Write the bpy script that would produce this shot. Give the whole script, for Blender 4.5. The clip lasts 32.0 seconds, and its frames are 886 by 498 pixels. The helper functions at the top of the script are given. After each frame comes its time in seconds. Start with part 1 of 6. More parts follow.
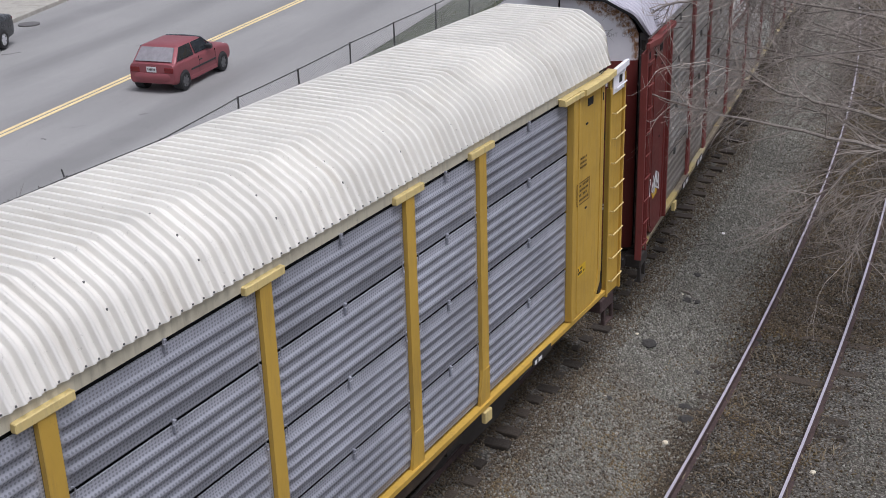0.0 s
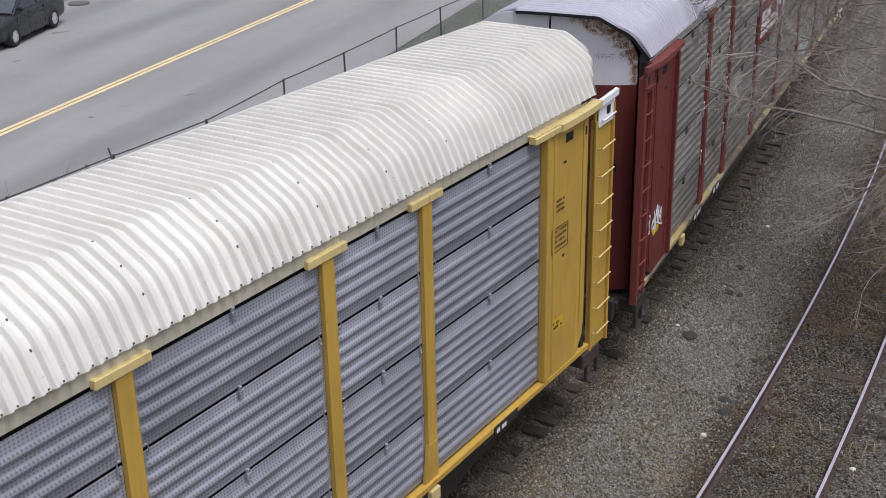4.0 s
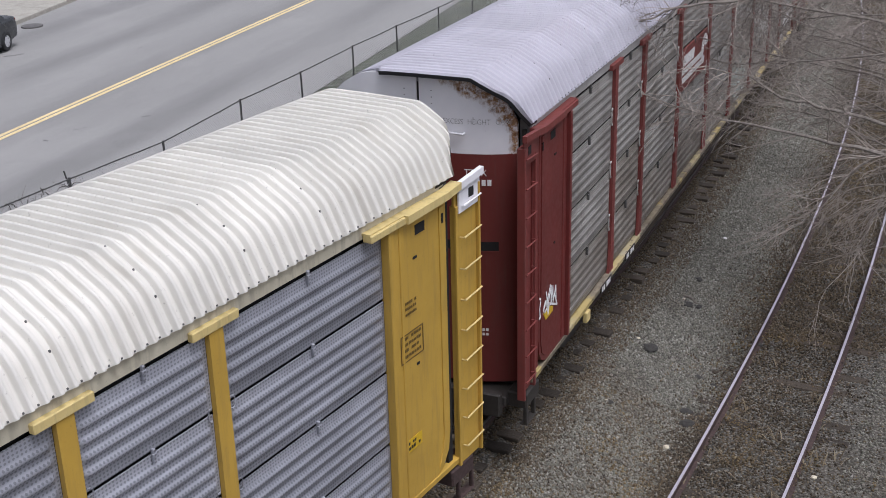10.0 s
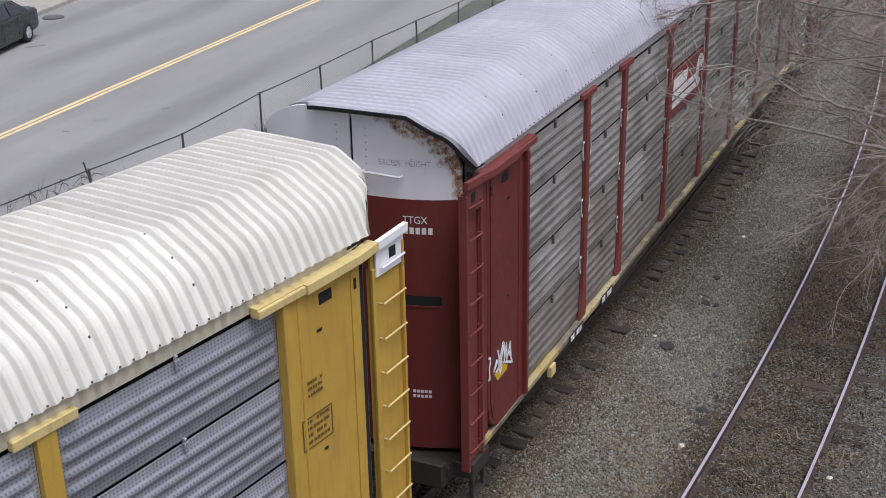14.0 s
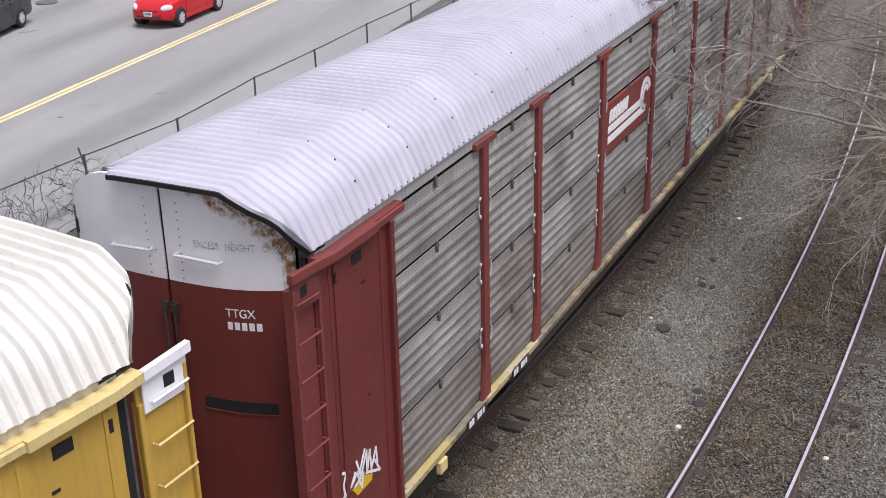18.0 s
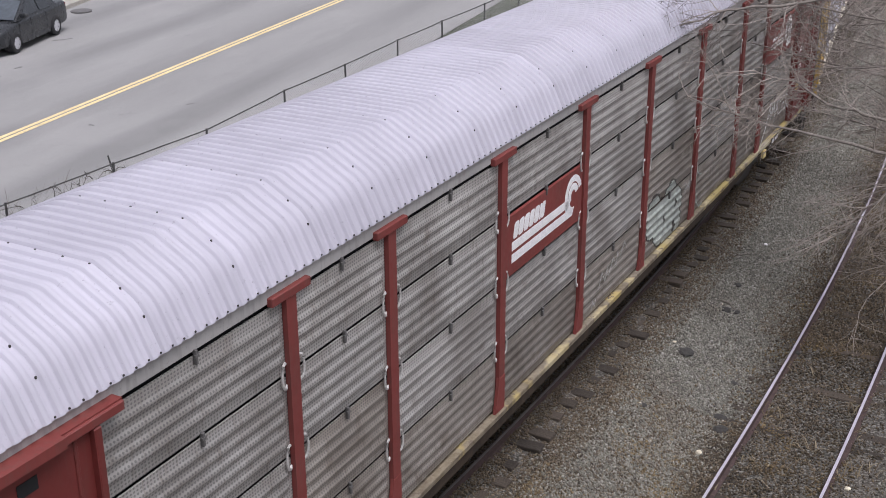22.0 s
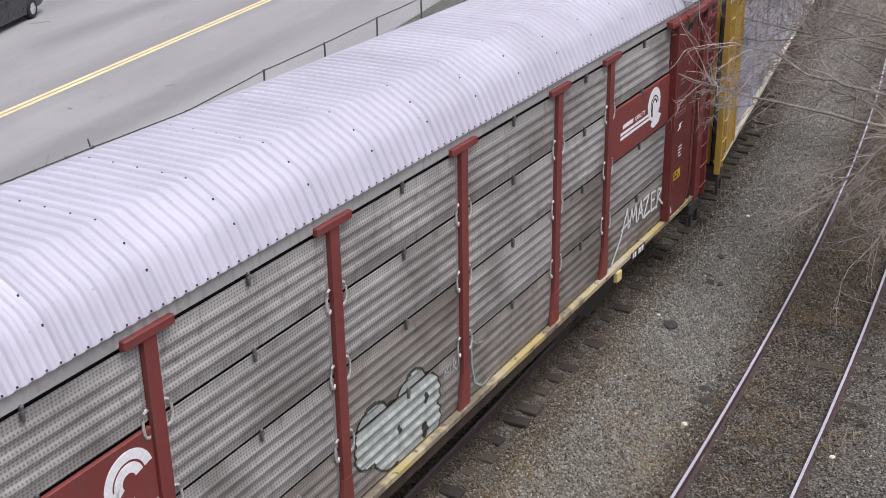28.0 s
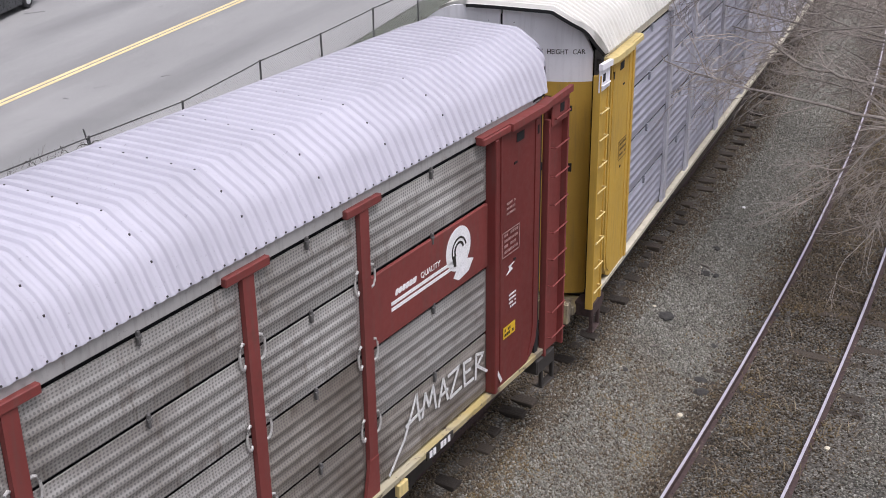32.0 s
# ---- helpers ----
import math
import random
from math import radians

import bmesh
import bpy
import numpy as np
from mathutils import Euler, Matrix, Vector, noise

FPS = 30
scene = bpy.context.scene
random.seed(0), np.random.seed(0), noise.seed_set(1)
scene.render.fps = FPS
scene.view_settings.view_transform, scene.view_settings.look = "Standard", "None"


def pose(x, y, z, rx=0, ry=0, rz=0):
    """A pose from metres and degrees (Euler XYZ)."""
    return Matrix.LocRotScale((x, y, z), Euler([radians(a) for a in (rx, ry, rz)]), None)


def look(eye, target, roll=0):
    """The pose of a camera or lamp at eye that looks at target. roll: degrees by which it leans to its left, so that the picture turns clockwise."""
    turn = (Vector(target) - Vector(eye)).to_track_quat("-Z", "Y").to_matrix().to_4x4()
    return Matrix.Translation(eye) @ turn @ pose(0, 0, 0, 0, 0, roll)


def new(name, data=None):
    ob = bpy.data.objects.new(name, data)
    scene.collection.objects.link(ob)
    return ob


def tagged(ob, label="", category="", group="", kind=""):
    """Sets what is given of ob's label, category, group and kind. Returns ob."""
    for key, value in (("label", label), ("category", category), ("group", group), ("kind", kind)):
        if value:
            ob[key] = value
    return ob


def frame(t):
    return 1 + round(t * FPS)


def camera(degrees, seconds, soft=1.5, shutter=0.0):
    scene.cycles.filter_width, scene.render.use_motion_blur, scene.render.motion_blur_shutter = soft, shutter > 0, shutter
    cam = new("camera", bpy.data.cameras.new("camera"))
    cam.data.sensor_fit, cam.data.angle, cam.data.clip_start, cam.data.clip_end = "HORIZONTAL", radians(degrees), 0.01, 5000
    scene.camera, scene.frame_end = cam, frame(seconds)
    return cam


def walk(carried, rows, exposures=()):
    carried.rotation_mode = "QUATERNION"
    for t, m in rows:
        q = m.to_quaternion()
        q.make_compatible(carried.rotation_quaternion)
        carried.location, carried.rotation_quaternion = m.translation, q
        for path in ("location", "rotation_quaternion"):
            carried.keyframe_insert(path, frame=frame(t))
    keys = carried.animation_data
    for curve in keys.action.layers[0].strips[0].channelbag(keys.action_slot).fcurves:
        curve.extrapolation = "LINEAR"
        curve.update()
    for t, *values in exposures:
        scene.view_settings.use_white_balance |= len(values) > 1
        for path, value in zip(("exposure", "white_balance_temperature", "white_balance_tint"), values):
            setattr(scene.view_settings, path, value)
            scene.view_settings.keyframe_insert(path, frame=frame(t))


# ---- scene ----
cam = camera(39.73, 32.0, soft=0.6)
EYE = 10.234
PATH = [
    (0, pose(0, 0, EYE, 67.637, 1.538, -0.575)),
    (0.5, pose(0, 0, EYE, 67.597, 1.553, -0.537)),
    (1, pose(0, 0, EYE, 67.427, 1.500, -0.504)),
    (1.5, pose(0, 0, EYE, 67.272, 1.488, -0.419)),
    (2, pose(0, 0, EYE, 67.260, 1.177, -0.257)),
    (2.5, pose(0, 0, EYE, 67.314, 1.104, -0.233)),
    (4.5, pose(0, 0, EYE, 66.982, 1.071, 2.056)),
    (5, pose(0, 0, EYE, 67.164, 1.201, 1.356)),
    (5.5, pose(0, 0, EYE, 67.223, 1.590, 0.752)),
    (6, pose(0, 0, EYE, 67.256, 1.583, 0.448)),
    (6.5, pose(0, 0, EYE, 67.315, 1.489, 0.326)),
    (7, pose(0, 0, EYE, 67.450, 1.488, 0.259)),
    (7.5, pose(0, 0, EYE, 67.502, 1.492, 0.229)),
    (8, pose(0, 0, EYE, 67.487, 1.383, 0.162)),
    (8.5, pose(0, 0, EYE, 67.581, 1.390, -0.050)),
    (9, pose(0, 0, EYE, 67.627, 1.230, -0.296)),
    (9.5, pose(0, 0, EYE, 67.714, 1.339, -0.533)),
    (10, pose(0, 0, EYE, 67.800, 1.332, -0.403)),
    (10.5, pose(0, 0, EYE, 67.797, 1.391, -0.304)),
    (11, pose(0, 0, EYE, 67.896, 0.895, 0.080)),
    (11.5, pose(0, 0, EYE, 67.969, 0.404, 0.885)),
    (12, pose(0, 0, EYE, 67.651, 0.914, 1.506)),
    (12.5, pose(0, 0, EYE, 67.437, 0.936, 1.777)),
    (13, pose(0, 0, EYE, 67.477, 1.119, 1.444)),
    (13.5, pose(0, 0, EYE, 67.568, 1.207, 0.873)),
    (14, pose(0, 0, EYE, 67.593, 0.993, 0.600)),
    (14.5, pose(0, 0, EYE, 67.550, 1.284, 0.313)),
    (16.5, pose(0, 0, EYE, 67.077, 1.180, 0.076)),
    (17, pose(0, 0, EYE, 67.001, 1.252, 0.139)),
    (17.5, pose(0, 0, EYE, 66.900, 1.298, 0.198)),
    (18, pose(0, 0, EYE, 66.819, 1.256, 0.292)),
    (18.5, pose(0, 0, EYE, 66.745, 1.252, 0.394)),
    (19, pose(0, 0, EYE, 66.678, 1.057, 0.480)),
    (19.5, pose(0, 0, EYE, 66.647, 1.083, 0.549)),
    (20, pose(0, 0, EYE, 66.654, 1.331, 0.676)),
    (20.5, pose(0, 0, EYE, 66.656, 1.335, 0.766)),
    (21, pose(0, 0, EYE, 66.742, 1.241, 1.016)),
    (21.5, pose(0, 0, EYE, 66.854, 0.708, 1.591)),
    (22, pose(0, 0, EYE, 67.643, 0.210, 1.979)),
    (22.5, pose(0, 0, EYE, 67.706, 0.712, 2.082)),
    (23, pose(0, 0, EYE, 67.226, 1.158, 2.650)),
    (23.5, pose(0, 0, EYE, 66.775, 1.505, 3.308)),
    (24, pose(0, 0, EYE, 66.435, 1.560, 3.650)),
    (24.5, pose(0, 0, EYE, 65.986, 1.324, 3.819)),
    (25, pose(0, 0, EYE, 65.545, 1.433, 3.177)),
    (25.5, pose(0, 0, EYE, 65.599, 1.141, 1.712)),
    (27.5, pose(0, 0, EYE, 66.427, 1.030, 0.706)),
    (28, pose(0, 0, EYE, 66.577, 0.895, 0.851)),
    (28.5, pose(0, 0, EYE, 66.568, 1.003, 0.823)),
    (29, pose(0, 0, EYE, 66.511, 0.796, 0.843)),
    (29.5, pose(0, 0, EYE, 66.445, 0.815, 0.750)),
    (30, pose(0, 0, EYE, 66.335, 0.802, 0.747)),
    (30.5, pose(0, 0, EYE, 66.240, 0.770, 0.765)),
    (31, pose(0, 0, EYE, 66.188, 0.712, 0.770)),
    (31.5, pose(0, 0, EYE, 66.186, 0.685, 0.722)),
    (32, pose(0, 0, EYE, 66.158, 0.742, 0.717)),
]
walk(cam, PATH, exposures=[(0, 0.10, 6000, 16), (10, 0.10, 6000, 16), (12, 0.07, 6000, 16), (14, 0.14, 6000, 16), (18, 0.50, 6120, 18), (20, 0.44, 6120, 18), (22, 0.26, 6120, 18), (25, 0.18, 6120, 18), (28, 0.44, 6120, 18), (32, 0.42, 6120, 18)])

# ---- sky and sun: flat overcast daylight ----
world = bpy.data.worlds.new("overcast_sky")
scene.world = world
world.use_nodes = True
wn, wl = world.node_tree.nodes, world.node_tree.links
wn.clear()
sky = wn.new("ShaderNodeTexSky")
sky.sky_type = "NISHITA"
sky.sun_disc = False
sky.sun_elevation = radians(69)
sky.sun_rotation = radians(136)
sky.dust_density = 4.0
soft_sky = wn.new("ShaderNodeHueSaturation")
soft_sky.inputs["Saturation"].default_value = 0.22
back = wn.new("ShaderNodeBackground")
back.inputs["Strength"].default_value = 0.116
wout = wn.new("ShaderNodeOutputWorld")
wl.new(sky.outputs["Color"], soft_sky.inputs["Color"])
wl.new(soft_sky.outputs["Color"], back.inputs["Color"])
wl.new(back.outputs["Background"], wout.inputs["Surface"])

sun = new("sun", bpy.data.lights.new("sun", "SUN"))
sun.data.energy = 1.75
sun.data.angle = radians(30)
sun.data.color = (1.0, 0.975, 0.95)
sun.matrix_world = look((0, 0, 40), (-10.6, 10.9, 0))
scene.view_settings.exposure = 0.0


# ---- materials ----
class Nodes:
    """A node material with a Principled shader and a few short cuts."""

    def __init__(self, name, rough=0.6, metal=0.0):
        self.m = bpy.data.materials.new(name)
        self.m.use_nodes = True
        self.t = self.m.node_tree
        self.p = self.t.nodes["Principled BSDF"]
        self.p.inputs["Roughness"].default_value = rough
        self.p.inputs["Metallic"].default_value = metal
        self.co = self.t.nodes.new("ShaderNodeTexCoord").outputs["Object"]

    def link(self, a, b):
        self.t.links.new(a, b)

    def world_co(self):
        self.co = self.t.nodes.new("ShaderNodeNewGeometry").outputs["Position"]
        return self

    def scaled(self, s):
        n = self.t.nodes.new("ShaderNodeMapping")
        n.inputs["Scale"].default_value = s
        self.link(self.co, n.inputs["Vector"])
        return n.outputs["Vector"]

    def noise(self, scale, detail=4.0, rough=0.55, co=None, stretch=None):
        n = self.t.nodes.new("ShaderNodeTexNoise")
        n.inputs["Scale"].default_value = scale
        n.inputs["Detail"].default_value = detail
        n.inputs["Roughness"].default_value = rough
        self.link(co or (self.scaled(stretch) if stretch else self.co), n.inputs["Vector"])
        return n.outputs["Fac"]

    def voronoi(self, scale, out="Color", co=None):
        n = self.t.nodes.new("ShaderNodeTexVoronoi")
        n.inputs["Scale"].default_value = scale
        self.link(co or self.co, n.inputs["Vector"])
        return n.outputs[out]

    def ramp(self, fac, stops):
        n = self.t.nodes.new("ShaderNodeValToRGB")
        e = n.color_ramp.elements
        while len(e) < len(stops):
            e.new(0.5)
        for el, (pos, c) in zip(e, stops):
            el.position = pos
            el.color = (*c, 1) if isinstance(c, tuple) else (c, c, c, 1)
        self.link(fac, n.inputs["Fac"])
        return n.outputs["Color"]

    def mix(self, fac, a, b, mode="MIX"):
        n = self.t.nodes.new("ShaderNodeMix")
        n.data_type, n.blend_type = "RGBA", mode
        for socket, v in ((n.inputs[0], fac), (n.inputs[6], a), (n.inputs[7], b)):
            if isinstance(v, (int, float)):
                socket.default_value = v
            elif isinstance(v, tuple):
                socket.default_value = (*v, 1)
            else:
                self.link(v, socket)
        return n.outputs[2]

    def math(self, op, a, b=0.0, c=0.0):
        n = self.t.nodes.new("ShaderNodeMath")
        n.operation = op
        for socket, v in zip(n.inputs, (a, b, c)):
            if isinstance(v, (int, float)):
                socket.default_value = v
            else:
                self.link(v, socket)
        return n.outputs[0]

    def scattered(self):
        """Shifts the pattern from object to object."""
        n = self.t.nodes.new("ShaderNodeVectorMath")
        n.operation = "MULTIPLY_ADD"
        self.link(self.random(), n.inputs[0])
        n.inputs[1].default_value = (37.0, 91.0, 53.0)
        self.link(self.co, n.inputs[2])
        self.co = n.outputs["Vector"]

    def xyz(self):
        n = self.t.nodes.new("ShaderNodeSeparateXYZ")
        self.link(self.co, n.inputs[0])
        return n.outputs

    def random(self):
        return self.t.nodes.new("ShaderNodeObjectInfo").outputs["Random"]

    def island(self):
        return self.t.nodes.new("ShaderNodeNewGeometry").outputs["Random Per Island"]

    def bump(self, height, strength=0.3, dist=0.01):
        n = self.t.nodes.new("ShaderNodeBump")
        n.inputs["Strength"].default_value = strength
        n.inputs["Distance"].default_value = dist
        self.link(height, n.inputs["Height"])
        self.link(n.outputs["Normal"], self.p.inputs["Normal"])

    def colour(self, c):
        self.link(c, self.p.inputs["Base Color"])
        return self

    def rough(self, fac, lo, hi):
        n = self.t.nodes.new("ShaderNodeMapRange")
        n.inputs["To Min"].default_value, n.inputs["To Max"].default_value = lo, hi
        self.link(fac, n.inputs["Value"])
        self.link(n.outputs["Result"], self.p.inputs["Roughness"])


def tone(c, k):
    return tuple(min(1.0, v * k) for v in c)


def painted(name, c, rough=0.5, dirt=(0.10, 0.085, 0.07), dirt_amount=0.35, wear=0.0, rust=(0.16, 0.06, 0.03)):
    """Old enamel on steel: slow fading, streaks that run down, specks of dirt and, where given, rust."""
    n = Nodes(name, rough)
    n.scattered()
    fade = n.ramp(n.noise(0.9, 3), [(0.3, tone(c, 0.88)), (0.7, tone(c, 1.1))])
    streak = n.ramp(n.noise(5.0, 5, 0.6, stretch=(2.5, 2.5, 0.25)), [(0.5, 0.0), (0.78, 1.0)])
    base = n.mix(n.math("MULTIPLY", streak, dirt_amount), fade, dirt)
    speck = n.ramp(n.noise(26.0, 4, 0.7), [(0.60, 0.0), (0.74, 1.0)])
    base = n.mix(n.math("MULTIPLY", speck, dirt_amount * 0.8), base, tone(dirt, 0.8))
    if wear:
        r = n.ramp(n.noise(3.2, 7, 0.68), [(0.60 - 0.1 * wear, 0.0), (0.66 - 0.06 * wear, 1.0)])
        base = n.mix(n.math("MULTIPLY", r, min(1.0, wear)), base, rust)
    n.colour(base)
    n.rough(n.noise(14, 3), rough - 0.12, rough + 0.15)
    n.bump(n.noise(38, 4), 0.12, 0.004)
    return n.m


def plain(name, c, rough=0.6, metal=0.0, spread=0.2, scale=12.0, bump=0.15):
    n = Nodes(name, rough, metal)
    a = n.ramp(n.noise(scale, 5, 0.6), [(0.3, tone(c, 1 - spread)), (0.7, tone(c, 1 + spread))])
    b = n.ramp(n.noise(scale * 6, 3, 0.6), [(0.35, 0.82), (0.65, 1.0)])
    n.colour(n.mix(1.0, a, b, "MULTIPLY"))
    n.rough(n.noise(scale * 2, 3), max(0.05, rough - 0.1), min(1.0, rough + 0.1))
    n.bump(n.noise(scale * 5, 4), bump, 0.004)
    return n.m


def perforated(name, c, dark, grime, streaks=0.6, rough=0.5, metal=0.2, holes=0.45):
    """Corrugated steel screen with rows of small holes, greyed and stained."""
    n = Nodes(name, rough, metal)
    x, y, z = n.xyz()
    n.scattered()
    base = n.ramp(n.noise(1.3, 4, 0.6), [(0.3, tone(c, 0.82)), (0.7, tone(c, 1.12))])
    shade = n.math("ADD", n.math("MULTIPLY", n.random(), 0.24), 0.86)
    base = n.mix(1.0, base, shade, "MULTIPLY")
    patch = n.ramp(n.noise(0.75, 5, 0.65), [(0.44, 0.0), (0.66, 1.0)])
    base = n.mix(n.math("MULTIPLY", patch, streaks * 0.75), base, tone(dark, 0.8))
    smudge = n.ramp(n.noise(2.6, 4, 0.6), [(0.60, 0.0), (0.70, 1.0)])
    base = n.mix(n.math("MULTIPLY", smudge, streaks * 0.55), base, tone(grime, 0.9))
    band = n.ramp(n.noise(3.0, 5, 0.65, stretch=(0.35, 1, 5)), [(0.42, 0.0), (0.75, 1.0)])
    base = n.mix(n.math("MULTIPLY", band, streaks * 0.6), base, dark)
    run = n.ramp(n.noise(7.0, 5, 0.7, stretch=(2.2, 1, 0.3)), [(0.55, 0.0), (0.8, 1.0)])
    base = n.mix(n.math("MULTIPLY", run, streaks), base, grime)
    dots = n.math("ADD", n.math("COSINE", n.math("MULTIPLY", x, 6.2832 / 0.042)), n.math("COSINE", n.math("MULTIPLY", z, 6.2832 / 0.0375)))
    hole = n.ramp(dots, [(0.35, 0.0), (0.9, 1.0)])
    base = n.mix(n.math("MULTIPLY", hole, holes), base, (0.03, 0.03, 0.035))
    n.colour(base)
    n.rough(n.noise(9, 4), rough - 0.1, rough + 0.2)
    n.bump(n.noise(22, 4), 0.12, 0.004)
    return n.m


def corrugated(name, c, soot, rough=0.68, metal=0.0, stain=(0.30, 0.24, 0.15), stain_amount=0.2):
    n = Nodes(name, rough, metal)
    n.scattered()
    base = n.ramp(n.noise(0.8, 4, 0.6), [(0.3, tone(c, 0.9)), (0.7, tone(c, 1.06))])
    shade = n.math("ADD", n.math("MULTIPLY", n.random(), 0.09), 0.94)
    base = n.mix(1.0, base, shade, "MULTIPLY")
    run = n.ramp(n.noise(4.0, 6, 0.65, stretch=(3.0, 0.25, 0.25)), [(0.52, 0.0), (0.8, 1.0)])
    base = n.mix(n.math("MULTIPLY", run, stain_amount), base, stain)
    speck = n.ramp(n.noise(17.0, 5, 0.7), [(0.62, 0.0), (0.75, 1.0)])
    base = n.mix(n.math("MULTIPLY", speck, 0.5), base, soot)
    n.colour(base)
    n.rough(n.noise(6, 4), rough - 0.08, rough + 0.2)
    n.bump(n.noise(30, 3), 0.08, 0.004)
    return n.m


M = {}
YELLOW = (0.53, 0.33, 0.055)
MAROON = (0.155, 0.027, 0.023)
M["yellow"] = painted("yellow_enamel", YELLOW, 0.5, dirt_amount=0.3)
M["yellow_pale"] = painted("sun_faded_yellow_enamel", (0.66, 0.52, 0.22), 0.55, dirt_amount=0.35)
n = Nodes("worn_yellow_sill", 0.75)
n.scattered()
base = n.ramp(n.noise(1.1, 3, 0.5), [(0.35, (0.42, 0.375, 0.26)), (0.6, (0.42, 0.33, 0.13))])
bare = n.ramp(n.noise(0.9, 4, 0.6, stretch=(1.0, 1.0, 0.4)), [(0.46, 0.0), (0.52, 1.0)])
base = n.mix(n.math("MULTIPLY", bare, 0.85), base, n.ramp(n.noise(6, 4, 0.7), [(0.35, (0.09, 0.07, 0.055)), (0.65, (0.22, 0.19, 0.15))]))
flaked = n.ramp(n.noise(7, 6, 0.7, stretch=(0.6, 1, 1.4)), [(0.57, 0.0), (0.62, 1.0)])
n.colour(n.mix(flaked, base, (0.13, 0.10, 0.075)))
n.bump(n.noise(30, 4), 0.15, 0.004)
M["yellow_sill"] = n.m
M["maroon"] = painted("maroon_enamel", MAROON, 0.5, dirt_amount=0.25)
M["clip_grey"] = plain("dark_zinc_clip", (0.13, 0.125, 0.12), 0.6, 0.2)
M["maroon_post"] = painted("faded_maroon_enamel", (0.195, 0.041, 0.035), 0.55, dirt_amount=0.4, wear=0.25, rust=(0.10, 0.04, 0.03))
M["cream"] = painted("cream_chord_paint", (0.60, 0.55, 0.42), 0.55, dirt_amount=0.35, wear=0.1)
M["zinc_chord"] = painted("grey_zinc_chord", (0.42, 0.405, 0.39), 0.5, dirt_amount=0.45, wear=0.2)
M["white"] = painted("white_enamel", (0.86, 0.85, 0.87), 0.45, dirt_amount=0.15)
M["panel_blue"] = perforated("blue_grey_steel_screen", (0.395, 0.405, 0.45), (0.245, 0.25, 0.28), (0.16, 0.15, 0.16), 0.35)
M["panel_zinc"] = perforated("weathered_zinc_screen", (0.445, 0.43, 0.40), (0.22, 0.195, 0.17), (0.12, 0.088, 0.065), 0.85, holes=0.5)
M["panel_grimy"] = perforated("brown_grimed_zinc_screen", (0.315, 0.288, 0.252), (0.15, 0.122, 0.096), (0.10, 0.07, 0.048), 0.95, holes=0.45)
M["panel_pale"] = perforated("pale_grey_steel_screen", (0.48, 0.48, 0.55), (0.30, 0.30, 0.34), (0.2, 0.19, 0.2), 0.3, holes=0.15)
M["roof_cream"] = corrugated("cream_white_roof_steel", (0.71, 0.69, 0.63), (0.18, 0.17, 0.15), stain_amount=0.28)
M["roof_zinc"] = corrugated("lilac_grey_zinc_roof_steel", (0.475, 0.461, 0.515), (0.14, 0.14, 0.15), stain=(0.33, 0.32, 0.35), stain_amount=0.3)
# black of seals and seams; also paints the shade in gaps and slots
M["black"] = plain("black_seal_and_gap_shade", (0.012, 0.012, 0.013), 0.8)
# dirty brown, darkened to hold the shade under the sill
M["grimy"] = plain("brown_dirt_and_sill_shade", (0.050, 0.034, 0.022), 0.95, 0.0, 0.5, 4)
# near-black colour put in for the shade inside the cars
M["inside"] = plain("inside_shade", (0.02, 0.02, 0.022), 0.8)
M["jamb"] = plain("dark_jamb_steel", (0.13, 0.127, 0.125), 0.7, 0.0, 0.4, 6)
M["under"] = plain("black_oily_steel", (0.035, 0.03, 0.026), 0.65)
M["steel"] = plain("bright_worn_rail_steel", (0.62, 0.59, 0.66), 0.35, 0.35, 0.08, 20)
# darker copy of the rail steel, shade under the train in its colour
M["shaded_steel"] = plain("rail_steel_in_shade", (0.16, 0.145, 0.13), 0.6, 0.2, 0.2, 20)
M["rust"] = plain("brown_rusted_steel", (0.072, 0.046, 0.042), 0.8, 0.2, 0.35, 18)
M["galv"] = plain("dull_galvanised_steel", (0.60, 0.58, 0.55), 0.5, 0.3, 0.2, 30)
M["ink"] = plain("black_stencil_paint", (0.03, 0.025, 0.02), 0.6)
M["chalk"] = plain("white_stencil_paint", (0.90, 0.89, 0.88), 0.6, 0.0, 0.08)
M["spray_white"] = plain("thin_white_spray_paint", (0.74, 0.73, 0.71), 0.7, 0.0, 0.25, 25)
M["label_yellow"] = plain("yellow_label", (0.72, 0.46, 0.02), 0.5, 0.0, 0.1)
M["tag_grey"] = plain("grey_green_spray_paint", (0.37, 0.40, 0.36), 0.8, 0.0, 0.3, 6)

# white enamel of the old doors, rusting from its upper outer edges
n = Nodes("rust_eaten_white_enamel", 0.5)
x, y, z = n.xyz()
out = n.math("ABSOLUTE", y)
curve = n.math("MULTIPLY", n.math("POWER", n.math("MAXIMUM", n.math("SUBTRACT", out, 0.74), 0.0), 1.6), 1.5)
down = n.math("SUBTRACT", n.math("SUBTRACT", 5.69, curve), z)
inward = n.math("ADD", n.math("MULTIPLY", n.math("SUBTRACT", 1.33, out), 2.0), 0.10)
rim = n.math("ADD", n.math("MINIMUM", down, inward), n.math("MULTIPLY", n.math("MAXIMUM", n.math("SUBTRACT", 0.72, out), 0.0), 0.6))
rim = n.math("ADD", rim, n.math("MULTIPLY", n.math("MAXIMUM", y, 0.0), 0.5))
drip = n.math("ADD", n.math("MULTIPLY", n.noise(5, 6, 0.65), 0.40), n.math("MULTIPLY", n.noise(9, 5, 0.6, stretch=(1, 1.6, 0.2)), 0.30))
